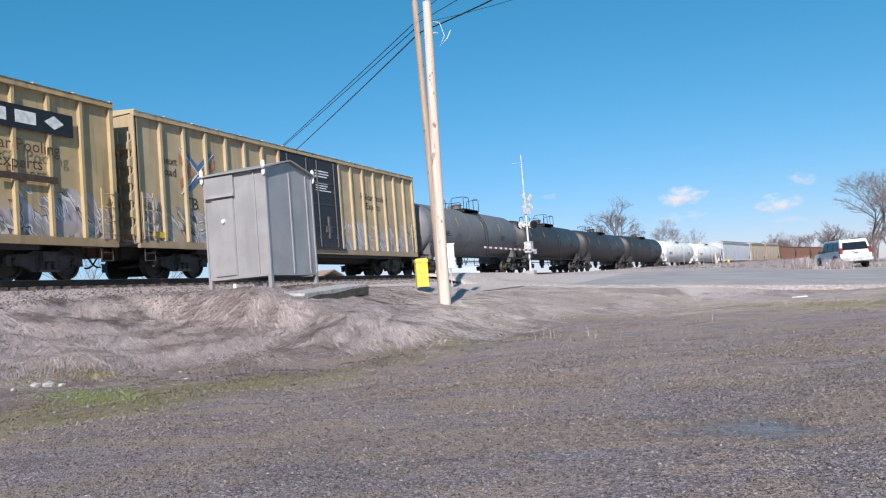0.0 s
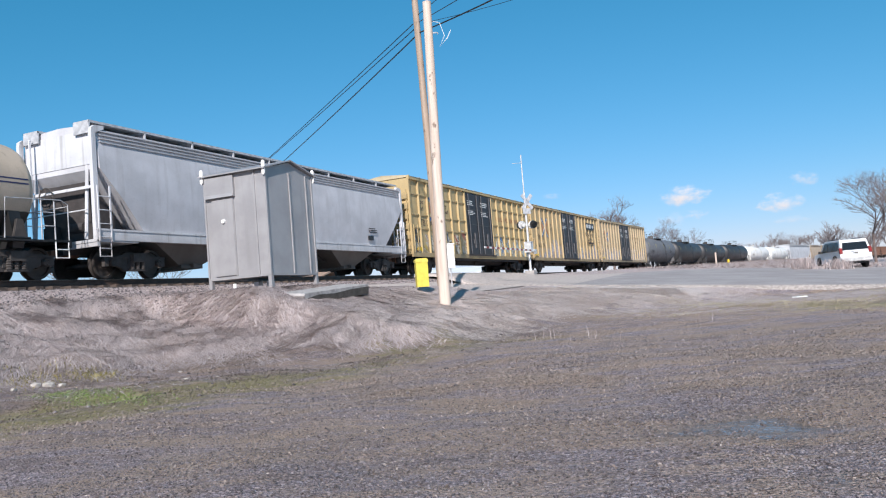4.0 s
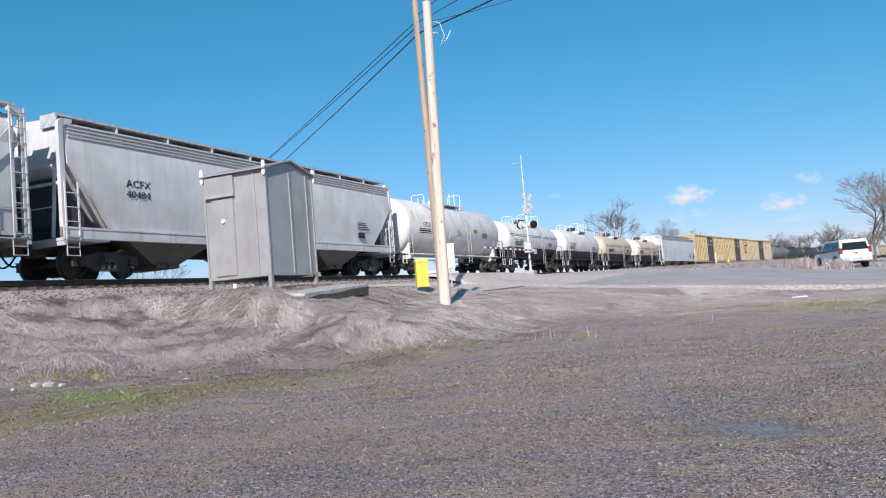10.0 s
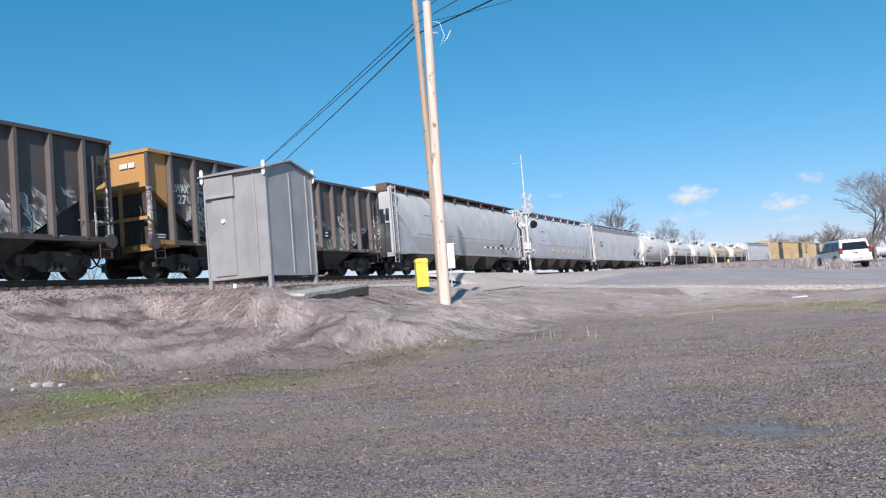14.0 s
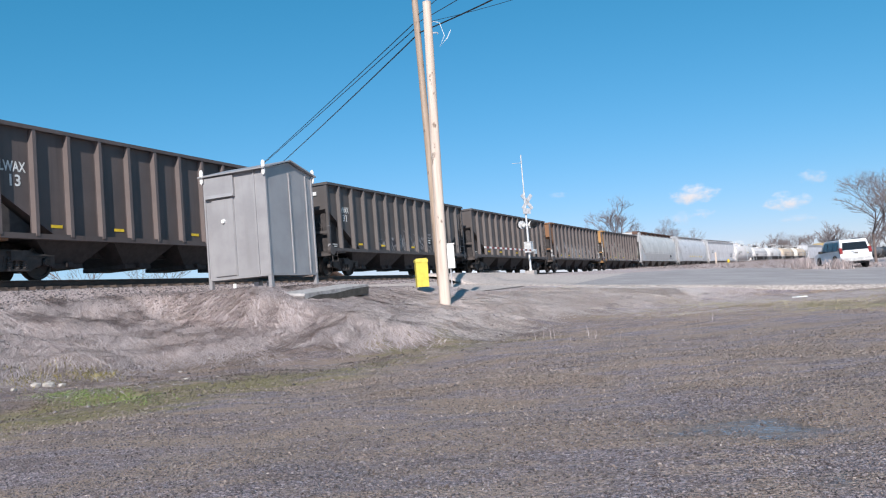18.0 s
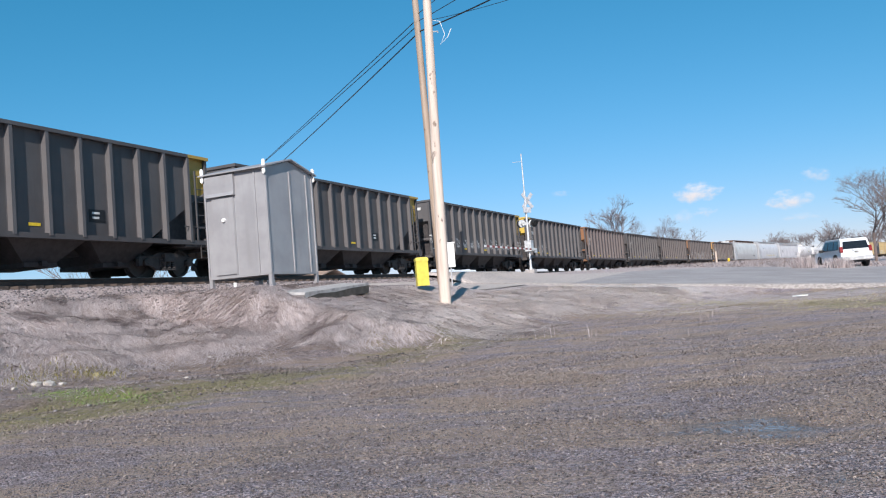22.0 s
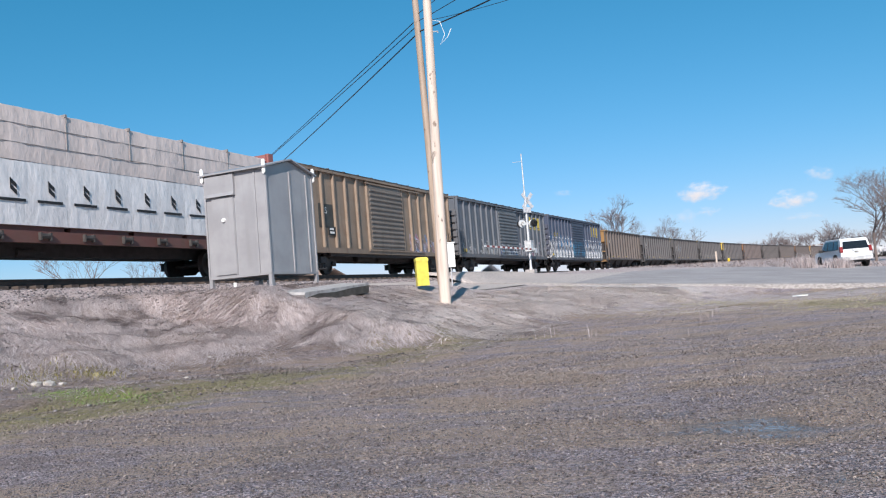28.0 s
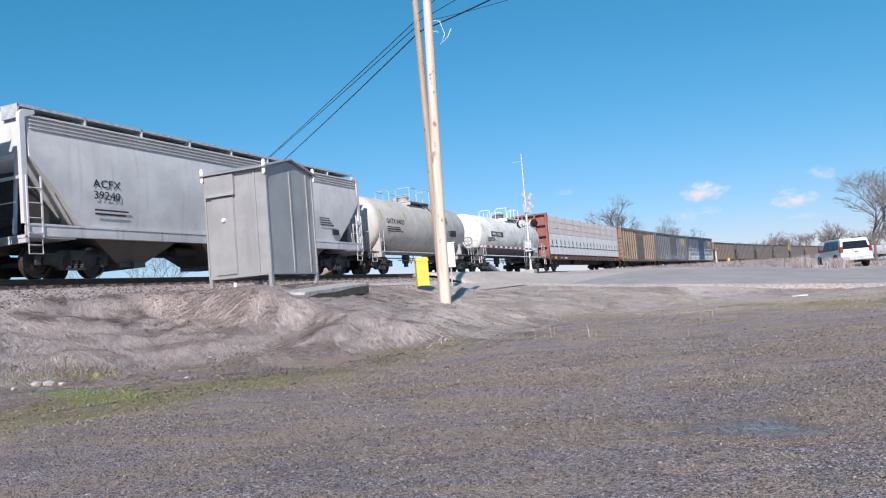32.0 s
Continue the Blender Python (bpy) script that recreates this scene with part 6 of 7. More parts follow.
brown_walk = plain("rusted_roof_walk", (0.14, 0.08, 0.06), 0.8)
c, h = covered_hopper("large grey round-sided covered hopper with white frame", -173.3, -154.1, big, grey_sill, GREYRAIL, 4.19, "round", 4)
lettering("GPFX\n11067", 0.44, LETTER_BLACK, c, (-h + 3.6, -1.56, 2.75))
for k in (-2.6, -1.2, 0.1, 1.6, 3.2, 4.6):
    part("yellow_mark", Form().prism([(k, 1.6), (k + 0.13, 1.6), (k + 0.18, 1.8), (k + 0.05, 1.8)], "y", -1.535, -1.40), OLIVE_MARK, c)
# The darker lower band paints in shade where the round side curves under.
dirty_shaded = coat("weathered_white_hopper_paint_shaded_foot", (0.58, 0.575, 0.56), lower=(0.45, 0.44, 0.435), split=1.9, amount=0.3, streak=0.14, rust=0.05, rough=0.36)
c, h = covered_hopper("weathered white covered hopper with rusty roof walk", -193.0, -173.3, dirty_shaded, grey_sill, brown_walk, 4.19, "round", 4)
lettering("GPFX\n10662", 0.42, LETTER_BLACK, c, (-h + 3.4, -1.555, 2.75))
part("data_plate", Form().box(h - 4.0, h - 3.6, -1.56, -1.45, 1.55, 1.8), BLACK, c)

# the block of coal hoppers
COAL = [
    ("brown coal hopper wagon with orange end and tall coloured graffiti", (0.105, 0.075, 0.06), "27", dict(tag=(1.0, 3.1, -5.6, 7.2, VIVID, 0.95, 2), second=(-8, -6.28, 0.5, (0.46, 0.25, 0.09))), None),
    ("brown coal hopper wagon with rust-brown end and white graffiti", (0.10, 0.075, 0.062), "", dict(tag=(1.1, 2.5, -6.6, 7, PALE, 0.55, 8), second=(-8, -6.28, 1.6, (0.24, 0.12, 0.06))), None),
    ("dark brown coal hopper wagon with worn patches", (0.105, 0.08, 0.065), "", dict(), None),
    ("dark grey-brown coal hopper wagon with darkened lower panels", (0.09, 0.075, 0.064), "31", dict(tag=(1.1, 2.1, -3, 7, [(0.05, 0.05, 0.055), (0.1, 0.09, 0.09), (0.07, 0.09, 0.10)], 0.8, 5)), None),
    ("brown coal hopper wagon with rust-brown end", (0.12, 0.082, 0.066), "13", dict(second=(-8, -6.28, 0.5, (0.26, 0.12, 0.055))), None),
    ("grey coal hopper wagon with yellow end panels", (0.085, 0.075, 0.07), "8", dict(second=(-8, -6.28, 2.55, (0.58, 0.40, 0.07)), tag=(1.3, 2.2, -4.5, -2.5, PALE, 0.3, 3)), None),
    ("grey coal hopper wagon with pale graffiti and yellow patch", (0.085, 0.077, 0.072), "35", dict(second=(6.28, 8, 2.3, (0.42, 0.28, 0.06)), tag=(1.4, 2.0, -4.4, 5.5, PALE, 0.35, 12)), None),
    ("dark grey coal hopper wagon with blue tags", (0.082, 0.073, 0.068), "44", dict(second=(6.28, 8, 2.3, (0.42, 0.28, 0.06)), tag=(2.2, 3.2, -4.8, -3.2, BLUES, 0.3, 4)), None),
    ("dark grey coal hopper wagon with a yellow end patch", (0.085, 0.078, 0.074), "28", dict(second=(6.28, 8, 2.6, (0.42, 0.28, 0.06))), None),
    ("brown coal hopper wagon with ochre rusted end", (0.115, 0.082, 0.058), "3", dict(second=(-8, -6.28, 0.5, (0.30, 0.165, 0.06))), None),
]
for i, (label, base, num, extra, _) in enumerate(COAL):
    mean = sum(base) / 3
    base = (0.5 * base[0] + 0.5 * mean, 0.5 * base[1] + 0.49 * mean, 0.5 * base[2] + 0.54 * mean)
    b = -193.0 - 15.9 * i
    m = coat("coal_hopper_paint_" + "abcdefghij"[i], base, dirt=(0.055, 0.045, 0.043), amount=0.35, streak=0.45, rust=0.1, **extra)
    ribs = coat("coal_stake_paint_" + "abcdefghij"[i], tuple(v * 1.3 for v in base), dirt=(0.07, 0.055, 0.05), amount=0.4, streak=0.4, rust=0.12)
    rear = None
    if "second" in extra:
        x0, x1, z0, tone = extra["second"]
        rear = coat("coal_end_paint_" + "abcdefghij"[i], base, amount=0.35, streak=0.45, rust=0.15, second=(-9, 9, z0, tone)) if x0 < 0 else ribs
    c, h, xs = coal_hopper(label, b - 15.9, b, m, stake=ribs, rear=rear)
    if num:
        lettering("LWAX", 0.36, LETTER_WHITE, c, (xs[0] + 0.13, -1.408, 2.66), 0.70, bold=0.008)
        lettering(num, 0.40, LETTER_WHITE, c, (xs[0] + 0.34, -1.408, 2.30), bold=0.008)
        part("end_stencil", Form().box(-h - 0.01, -h + 0.005, -1.0, -0.75, 3.35, 3.5).box(-h - 0.01, -h + 0.005, -0.7, -0.4, 3.35, 3.5).box(-h - 0.01, -h + 0.005, 0.0, 0.25, 3.35, 3.5), LETTER_WHITE, c)

# old boxcars
roofing = coat("dark_roof_paint", (0.10, 0.10, 0.11), amount=0.2)
navy = coat("navy_boxcar_paint", (0.055, 0.075, 0.125), amount=0.3, streak=0.35, rough=0.4, tag=(0.95, 2.75, -7.9, 8.3, CHROME, 0.36, 14), haze=(1.3, 2.7, -8, 8.4, (0.03, 0.20, 0.42)))
navy_door = coat("navy_door_paint", (0.05, 0.065, 0.10), amount=0.3, streak=0.3, haze=(1.3, 2.3, -2, 2, (0.03, 0.28, 0.48)))
c, h = boxcar("dark blue boxcar covered in silver graffiti", -369.3, -352.3, navy, navy_door, roofing, 4.36, 3.4, True, trim=coat("navy_rib_paint", (0.06, 0.075, 0.115), amount=0.5, streak=0.4, tag=(0.95, 2.6, -9, 9, CHROME, 0.36, 5)), pitch=0.92, inset=0.7)


def block_marks(car, x, z):
    """Three yellow painted blocks of the owner's mark, as plain shapes."""
    for i in range(3):
        part("painted_block", Form().box(x + i * 0.98, x + i * 0.98 + 0.58, -1.412, -1.404, z, z + 0.72).box(x + i * 0.98, x + i * 0.98 + 0.6, -1.412, -1.404, z - 0.16, z - 0.06), LETTER_GOLD, car)


block_marks(c, 4.35, 3.2)
lettering("CS  XT", 0.38, LETTER_GOLD, c, (-h + 1.3, -1.41, 2.75))
slate = coat("slate_boxcar_paint", (0.105, 0.118, 0.14), amount=0.35, streak=0.45, tag=(0.95, 2.0, -7.9, -2.0, PALE, 0.5, 17), tag2=(1.0, 2.2, 1.5, 8.2, PINKS, 0.55, 22))
slate_door = coat("slate_door_paint", (0.13, 0.14, 0.15), amount=0.3, streak=0.4, tag=(1.0, 1.9, -2, 2, SKYBLUE, 0.6, 2))
c, h = boxcar("slate blue boxcar with pink and white graffiti", -386.8, -369.2, slate, slate_door, roofing, 4.36, 3.4, True, trim=coat("slate_rib_paint", (0.115, 0.128, 0.15), amount=0.45, streak=0.45), pitch=0.92, inset=0.6)
block_marks(c, 4.6, 3.2)
rustbox = coat("brown_boxcar_paint", (0.255, 0.19, 0.14), amount=0.4, streak=0.6, rust=0.35, tag=(1.0, 2.0, 2.4, 7.9, [(0.10, 0.25, 0.5), (0.5, 0.4, 0.45), (0.35, 0.12, 0.2), (0.2, 0.45, 0.55)], 0.35, 6))
rustdoor = coat("grey_brown_door_paint", (0.17, 0.145, 0.125), amount=0.35, streak=0.5, rust=0.25)
c, h = boxcar("weathered brown boxcar with grey ribbed door", -403.1, -386.8, rustbox, rustdoor, roofing, 4.36, 3.2, True, pitch=1.0, inset=0.7, plate=True, end_paint=coat("tan_end_paint", (0.33, 0.23, 0.14), amount=0.3, rust=0.2))
lettering("CS", 0.38, LETTER_WHITE, c, (-h + 1.9, -1.41, 2.5))
part("painted_block", Form().box(-h + 1.7, -h + 2.8, -1.41, -1.402, 1.9, 2.9), plain("dark_patch", (0.05, 0.05, 0.045)), c)
lumber_wagon("centre-beam flat wagon loaded with white wrapped timber", -427.3, -403.1)
stained = coat("stained_white_tank_paint", (0.74, 0.73, 0.71), lower=(0.10, 0.10, 0.11), split=1.55, dirt=(0.30, 0.17, 0.08), amount=0.1, streak=0.2, rust=0.45, low=0.4)
c, h = tank_wagon("white tank wagon with rust-stained head and grey belly", -441.5, -427.3, stained, 1.36, 2.38, WHITE, 1.2, WHITE, stained)
part("number_panel", Form().box(-h + 2.1, -h + 4.2, -1.375, -1.35, 2.28, 2.58), BLACK, c)
lettering("WFRX 116435", 0.27, LETTER_WHITE, c, (-h + 2.2, -1.378, 2.33))
olive = coat("grey_green_tank_paint", (0.52, 0.485, 0.45), amount=0.3, streak=0.3, low=0.8, rust=0.1)
c, h = tank_wagon("grey-green tank wagon with yellow marks", -454.6, -441.5, olive, 1.38, 2.42, GREYRAIL, 0.2, GREYRAIL, olive)
lettering("GATX 64623", 0.34, LETTER_BLACK, c, (-h + 1.2, -1.392, 2.4))
bars(1, 1.3, -1.392, 3.0, 1.8, 0.3, 0.5, c, plain("blue_grey_lettering", (0.12, 0.2, 0.3)), 7)
part("data_plate", Form().box(3.2, 3.8, -1.40, -1.36, 2.0, 2.35), BLACK, c)
c, h = covered_hopper("light grey covered hopper wagon with ribbed upper sides", -472.5, -454.6, ch2, white_sill, GREYRAIL, 4.16, "cut")
lettering("ACFX\n39240", 0.32, LETTER_BLACK, c, (-h + 2.15, -1.522, 2.45), 1.2)
bars(2, -h + 2.2, -1.49, 1.85, 1.6, 0.05, 0.11, c, LETTER_BLACK, 41)
bars(4, h - 3.4, -1.525, 2.3, 1.2, 0.04, 0.09, c, LETTER_BLACK, 31)
part("data_plate", Form().box(h - 2.4, h - 1.95, -1.502, -1.45, 1.62, 1.85), BLACK, c)
covered_hopper("light grey covered hopper wagon at the tail in view", -490.3, -472.5, ch2, white_sill, GREYRAIL, 4.16, "cut")

# ---- signal cabinet ----
GALV = None


def galvanised():
    n = Nodes("grey_galvanised_sheet")
    c = n.mix(n.step(n.noise(1.4, 5), 0.3, 0.7), (0.295, 0.29, 0.30), (0.365, 0.36, 0.37))
    c = n.mix(n.math("MULTIPLY", n.step(n.noise(3, 4, (1.5, 1.5, 0.12)), 0.5, 0.75), 0.3), c, (0.24, 0.232, 0.23))
    c = n.mix(n.math("MULTIPLY", n.step(n.noise(45, 3), 0.5, 0.8), 0.25), c, (0.42, 0.42, 0.43))
    n.bump(n.noise(90, 2), 0.1, 0.004)
    return n.done(c, 0.5, 0.2)


GALV = galvanised()
shed = thing("signal_cabinet", "grey sheet-metal signal cabinet on short legs", "cabinet", m=line_pose(-7.73, 0, 1.62))
W0, W1, SL = -6.68, -4.70, 2.18
part("body", Form().box(0.02, SL - 0.02, W0 + 0.02, W1 - 0.02, 0.36, 3.08).prism([(0.0, 3.08), (SL / 2, 3.34), (SL, 3.08)], "y", W0 + 0.02, W1 - 0.02), GALV, shed)
part("base_frame", Form().box(0, SL, W0, W1, 0.32, 0.38), GALV, shed)
for x in (0.0, SL):
    for y in (W0, W1):
        part("leg", lambda: Form().box(-0.05, 0.05, -0.05, 0.05, -0.15, 0.34).box(-0.09, 0.09, -0.09, 0.09, -0.17, -0.02), GALV, shed, at=(x + (0.05 if x == 0 else -0.05), y + (0.05 if y == W0 else -0.05), 0), key="cabinet_leg")
for x in (0.0, 1.05, 1.84, SL - 0.05):
    part("wall_seam", lambda: Form().box(0, 0.05, W0 - 0.006, W0 + 0.03, 0.36, 3.06), GALV, shed, at=(x, 0, 0), key="seam_a")
for y in (W0, W0 + 0.34, W0 + 1.03, W1 - 0.05):
    part("wall_seam", lambda: Form().box(-0.006, 0.03, 0, 0.05, 0.36, 3.06), GALV, shed, at=(0, y, 0), key="seam_b")
door = part("door", Form().box(-0.022, 0.02, W1 - 0.93, W1 - 0.26, 0.42, 2.42), GALV, shed)
part("door_hood", Form().prism([(-0.10, 2.47), (-0.06, 2.56), (0.02, 2.56), (0.02, 2.47)], "y", W1 - 1.0, W1 - 0.08), GALV, shed)
part("hood_panel", Form().box(-0.06, 0.02, W1 - 1.0, W1 - 0.08, 2.56, 3.02), GALV, shed)
part("door_lock", Form().lathe([(-0.075, 0.001), (-0.075, 0.05), (-0.02, 0.06)], "x", 12, (0, W1 - 0.62, 1.84)), WHITE, door)
for q in (0, 1):
    a, b = ((-0.12, SL / 2 + 0.0), (SL / 2 + 0.0, SL + 0.12))[q]
    za, zb = (3.055, 3.37) if q == 0 else (3.37, 3.055)
    part("roof_sheet", Form().prism([(a, za), (b, zb), (b, zb + 0.035), (a, za + 0.035)], "y", W0 - 0.08, W1 + 0.08), GALV, shed)
for x, y in ((0.0, W1), (0.0, W0), (SL, W0), (SL, W1)):
    part("lifting_lug", lambda: Form().prism([(-0.045, -0.15), (0.0, -0.2), (0.045, -0.15), (0.05, 0.13), (0.025, 0.19), (-0.025, 0.19), (-0.05, 0.13)], "x", -0.015, 0.015).lathe([(-0.03, 0.025), (0.03, 0.025)], "x", 8, (0, 0, 0.15)), WHITE, shed, at=(x + (-0.05 if x == 0 else 0.05), y, 3.08), key="lug")
part("conduit", Form().tube([(0.1, W1 - 0.75, -0.1), (0.1, W1 - 0.75, 0.2)], 0.045, 8), WHITE, shed)
part("conduit", Form().box(0.4, 0.55, W0 + 0.7, W0 + 0.85, -0.1, 0.2).box(0.4, 0.55, W0 + 0.3, W0 + 0.45, -0.1, 0.2), GREYRAIL, shed)

CONCRETE = plain("weathered_concrete", (0.40, 0.38, 0.37), 0.9, 0, 0.3, 7)
f = Form().prism([(0.12, 0), (3.15, 0), (3.15, 0.26), (0, 0.26), (-0.04, 0.2)], "y", -0.42, 0.42)
slab = thing("concrete_slab", "pale concrete slab with shade-darkened long side tilted on the bank", "slab", m=line_pose(-8.36, 7.62, 1.16) @ pose(0, 0, 0, 5, -3.2, 0))
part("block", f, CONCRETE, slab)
# Dark strip: shade painted onto the slab's near side.
part("stained_side", Form().prism([(0.14, 0.0), (3.13, 0.0), (3.13, 0.20), (2.2, 0.20), (1.4, 0.16), (0.6, 0.19), (0.1, 0.14)], "y", -0.432, -0.40), plain("shaded_concrete", (0.075, 0.068, 0.06), 0.95, 0, 0.4, 5), slab, "side painted dark for shade")

# ---- poles and wires ----
def pole_wood(name, a, b):
    n = Nodes(name)
    g = n.noise(9, 5, (1, 1, 0.05))
    c = n.mix(n.step(g, 0.3, 0.7), a, b)
    c = n.mix(n.math("MULTIPLY", n.step(n.noise(2.2, 4, (2, 2, 1)), 0.62, 0.7), 0.7), c, (0.10, 0.06, 0.04))
    n.bump(n.noise(22, 4, (1, 1, 0.06)), 0.5, 0.01)
    return n.done(c, 0.85)


WOOD1, WOOD2 = pole_wood("pale_pole_wood", (0.50, 0.40, 0.33), (0.68, 0.58, 0.50)), pole_wood("brown_pole_wood", (0.30, 0.22, 0.16), (0.42, 0.325, 0.255))
pole = thing("utility_pole", "pale weathered wooden utility pole leaning slightly", "pole", "poles")
part("shaft", Form().tube([(-0.07, 23.0, 0.45), (-0.02, 23.0, 3.5), (0.11, 23.0, 9.78)], 0.175, 14, 0.125), WOOD1, pole, smooth=True)
part("pole_cap", Form().tube([(0.11, 23.0, 9.775), (0.11, 23.0, 9.80)], 0.128, 14), WOOD1, pole)
part("insulator_hook", Form().tube([(0.2, 23.0, 8.85), (0.36, 23.0, 8.85), (0.36, 23.0, 8.8)], 0.02, 5), GREYRAIL, pole)
back = thing("utility_pole", "brown wooden utility pole with grey meter box", "pole", "poles")
part("shaft", Form().tube([(-0.16, 31.0, 1.0), (-0.22, 31.0, 4.5), (-0.33, 31.0, 13.6)], 0.17, 14, 0.125), WOOD2, back, smooth=True)
part("meter_box", Form().box(0.06, 0.42, 30.8, 31.05, 2.15, 3.08).box(0.03, 0.45, 30.77, 31.08, 3.08, 3.12), WHITE, back, "white meter box")
part("conduit", Form().tube([(0.24, 30.9, 1.3), (0.24, 30.9, 2.2)], 0.03, 6), GREYRAIL, back)
part("wire_loop", Form().tube([(0.25, 29.0, 11.35), (0.55, 28.8, 11.2), (0.7, 28.8, 10.7), (0.5, 28.8, 10.3), (0.8, 28.8, 10.6), (0.95, 28.8, 10.9)], 0.012, 5), WHITE, back)
far = thing("utility_pole", "distant brown wooden utility pole across the tracks", "pole", "poles")
part("shaft", Form().tube([(-15.9, 64.6, 0.3), (-15.9, 64.6, 11.4)], 0.16, 10, 0.11), WOOD2, far, smooth=True)
part("cross_arm", Form().box(-17.0, -14.8, 64.5, 64.66, 10.6, 10.75), WOOD2, far)


def wire(p, q, sag, r, label):
    p, q = Vector(p), Vector(q)
    pts = [p.lerp(q, i / 24) - Vector((0, 0, sag * 4 * (i / 24) * (1 - i / 24))) for i in range(25)]
    solo("power_line", Form().tube(pts, r, 5), BLACK, label, "cable", "overhead cables")


wire((-0.41, 31.05, 11.51), (-14.4, 64.5, 11.85), 0.10, 0.028, "black overhead power cable")
wire((-0.46, 31.05, 12.03), (-17.85, 64.5, 10.5), 0.10, 0.019, "thin overhead power cable")
wire((-0.43, 31.05, 11.81), (-18.05, 64.5, 10.4), 0.10, 0.019, "thin overhead power cable")
wire((-0.24, 30.95, 11.62), (9.5, 16.0, 11.0), 0.35, 0.028, "black overhead power cable")
wire((-0.24, 30.95, 12.35), (7.6, 14.0, 12.6), 0.3, 0.015, "thin overhead power cable")
wire((-0.24, 30.95, 12.05), (9.0, 16.0, 12.1), 0.3, 0.015, "thin overhead power cable")
wire((0.25, 29.0, 11.35), (8.2, 21.0, 10.6), 0.25, 0.010, "thin overhead service cable")

ped = thing("utility_pedestal", "bright yellow plastic utility marker box on gravel", "utility box", m=pose(-0.78, 26.5, 1.44, 0, 0, 12))
part("body", Form().prism([(-0.20, -0.16), (0.20, -0.16), (0.20, 0.16), (-0.20, 0.16)], "z", 0, 0.9), plain("bright_yellow_plastic", (0.66, 0.56, 0.08), 0.5, 0, 0.15), ped)
part("lid", Form().box(-0.215, 0.215, -0.175, 0.175, 0.82, 0.90).prism([(-0.21, 0.90), (0.21, 0.90), (0.16, 0.95), (-0.16, 0.95)], "y", -0.17, 0.17), plain("yellow_lid_plastic", (0.70, 0.58, 0.10), 0.5, 0, 0.15), ped)

# ---- level-crossing signal ----
SIL = plain("aluminium_paint", (0.58, 0.59, 0.60), 0.45, 0.2)
mast = thing("crossing_signal", "silver level-crossing signal mast with lowered striped gate", "signal", m=line_pose(24.73, 3.2, 2.05))
part("foundation", Form().box(-0.3, 0.3, -0.3, 0.3, -0.3, 0.28), CONCRETE, mast)
part("mast", Form().lathe([(0.2, 0.13), (0.5, 0.075), (5.4, 0.065), (5.4, 0.045), (7.8, 0.035)], "z", 12), SIL, mast, smooth=True)
for z in (7.75, 7.35, 6.9, 6.4):
    part("red_band", lambda: Form().lathe([(-0.07, 0.042), (0.07, 0.042)], "z", 10), GREYRAIL, mast, at=(0, 0, z), key="mast_band")
part("antenna", Form().tube([(-0.05, -0.05, 7.3), (-0.55, 0.45, 7.25)], 0.015, 5), SIL, mast)
FACE = -110
# Crossbuck and track sign: grey instead of white, for the shade on them.
for a in (50, -50):
    part("crossbuck_blade", lambda: Form().box(-0.6, 0.6, -0.015, 0.015, -0.115, 0.115), GREYRAIL, mast, at=Matrix.Translation((0.1, -0.12, 4.75)) @ pose(0, 0, 0, 0, 0, FACE + 75) @ pose(0, 0, 0, 0, a, 0), key="crossbuck")
part("track_sign", Form().box(-0.3, 0.3, -0.15, -0.12, 3.95, 4.3), GREYRAIL, mast, at=pose(0, 0, 0, 0, 0, FACE + 75))
LAMP = plain("dark_lamp_glass", (0.08, 0.02, 0.02), 0.2)
for q, back_face in ((-1, WHITE), (1, BLACK)):
    lamp = part("flasher", Form().lathe([(-0.06, 0.001), (-0.06, 0.25), (-0.03, 0.26), (-0.03, 0.25)], "y", 20).lathe([(-0.03, 0.12), (0.14, 0.11), (0.16, 0.001)], "y", 14), SIL if q < 0 else BLACK, mast, at=Matrix.Translation((0, 0, 3.25)) @ pose(0, 0, 0, 0, 0, -45) @ pose(q * 0.42, -0.1, 0))
    part("hood", Form().lathe([(-0.30, 0.15), (-0.06, 0.13), (-0.06, 0.12), (-0.30, 0.14)], "y", 16), back_face, lamp)
    part("lens", Form().lathe([(-0.075, 0.001), (-0.075, 0.11), (-0.06, 0.11)], "y", 16), LAMP, lamp)
    lamp = part("flasher", Form().lathe([(-0.06, 0.001), (-0.06, 0.24), (-0.03, 0.25), (-0.03, 0.24)], "y", 20), WHITE if q < 0 else BLACK, mast, at=Matrix.Translation((0, 0, 3.25)) @ pose(0, 0, 0, 0, 0, 135) @ pose(q * 0.42, -0.1, 0))
part("flasher_arm", Form().tube([(-0.4, 0, 0), (0.4, 0, 0)], 0.03, 6), SIL, mast, at=Matrix.Translation((0, 0, 3.25)) @ pose(0, 0, 0, 0, 0, -45))
part("gate_machine", Form().box(-0.28, 0.22, -0.24, 0.2, 1.45, 2.1).box(-0.3, 0.24, -0.26, 0.22, 2.1, 2.14), SIL, mast)
part("counterweight", Form().box(0.25, 0.7, -0.3, -0.2, 1.35, 1.65), SIL, mast)
gate = part("gate_arm", Form().box(-8.6, 0.4, -0.33, -0.30, 1.50, 1.60), WHITE, mast)
for i in range(10):
    part("gate_stripe", lambda: Form().box(0, 0.4, -0.335, -0.295, 1.497, 1.603), plain("dull_red_stripe", (0.25, 0.06, 0.05)) if i == 0 else bpy.data.materials["dull_red_stripe"], gate, at=(-8.3 + i * 0.82, 0, 0), key="gate_stripe")

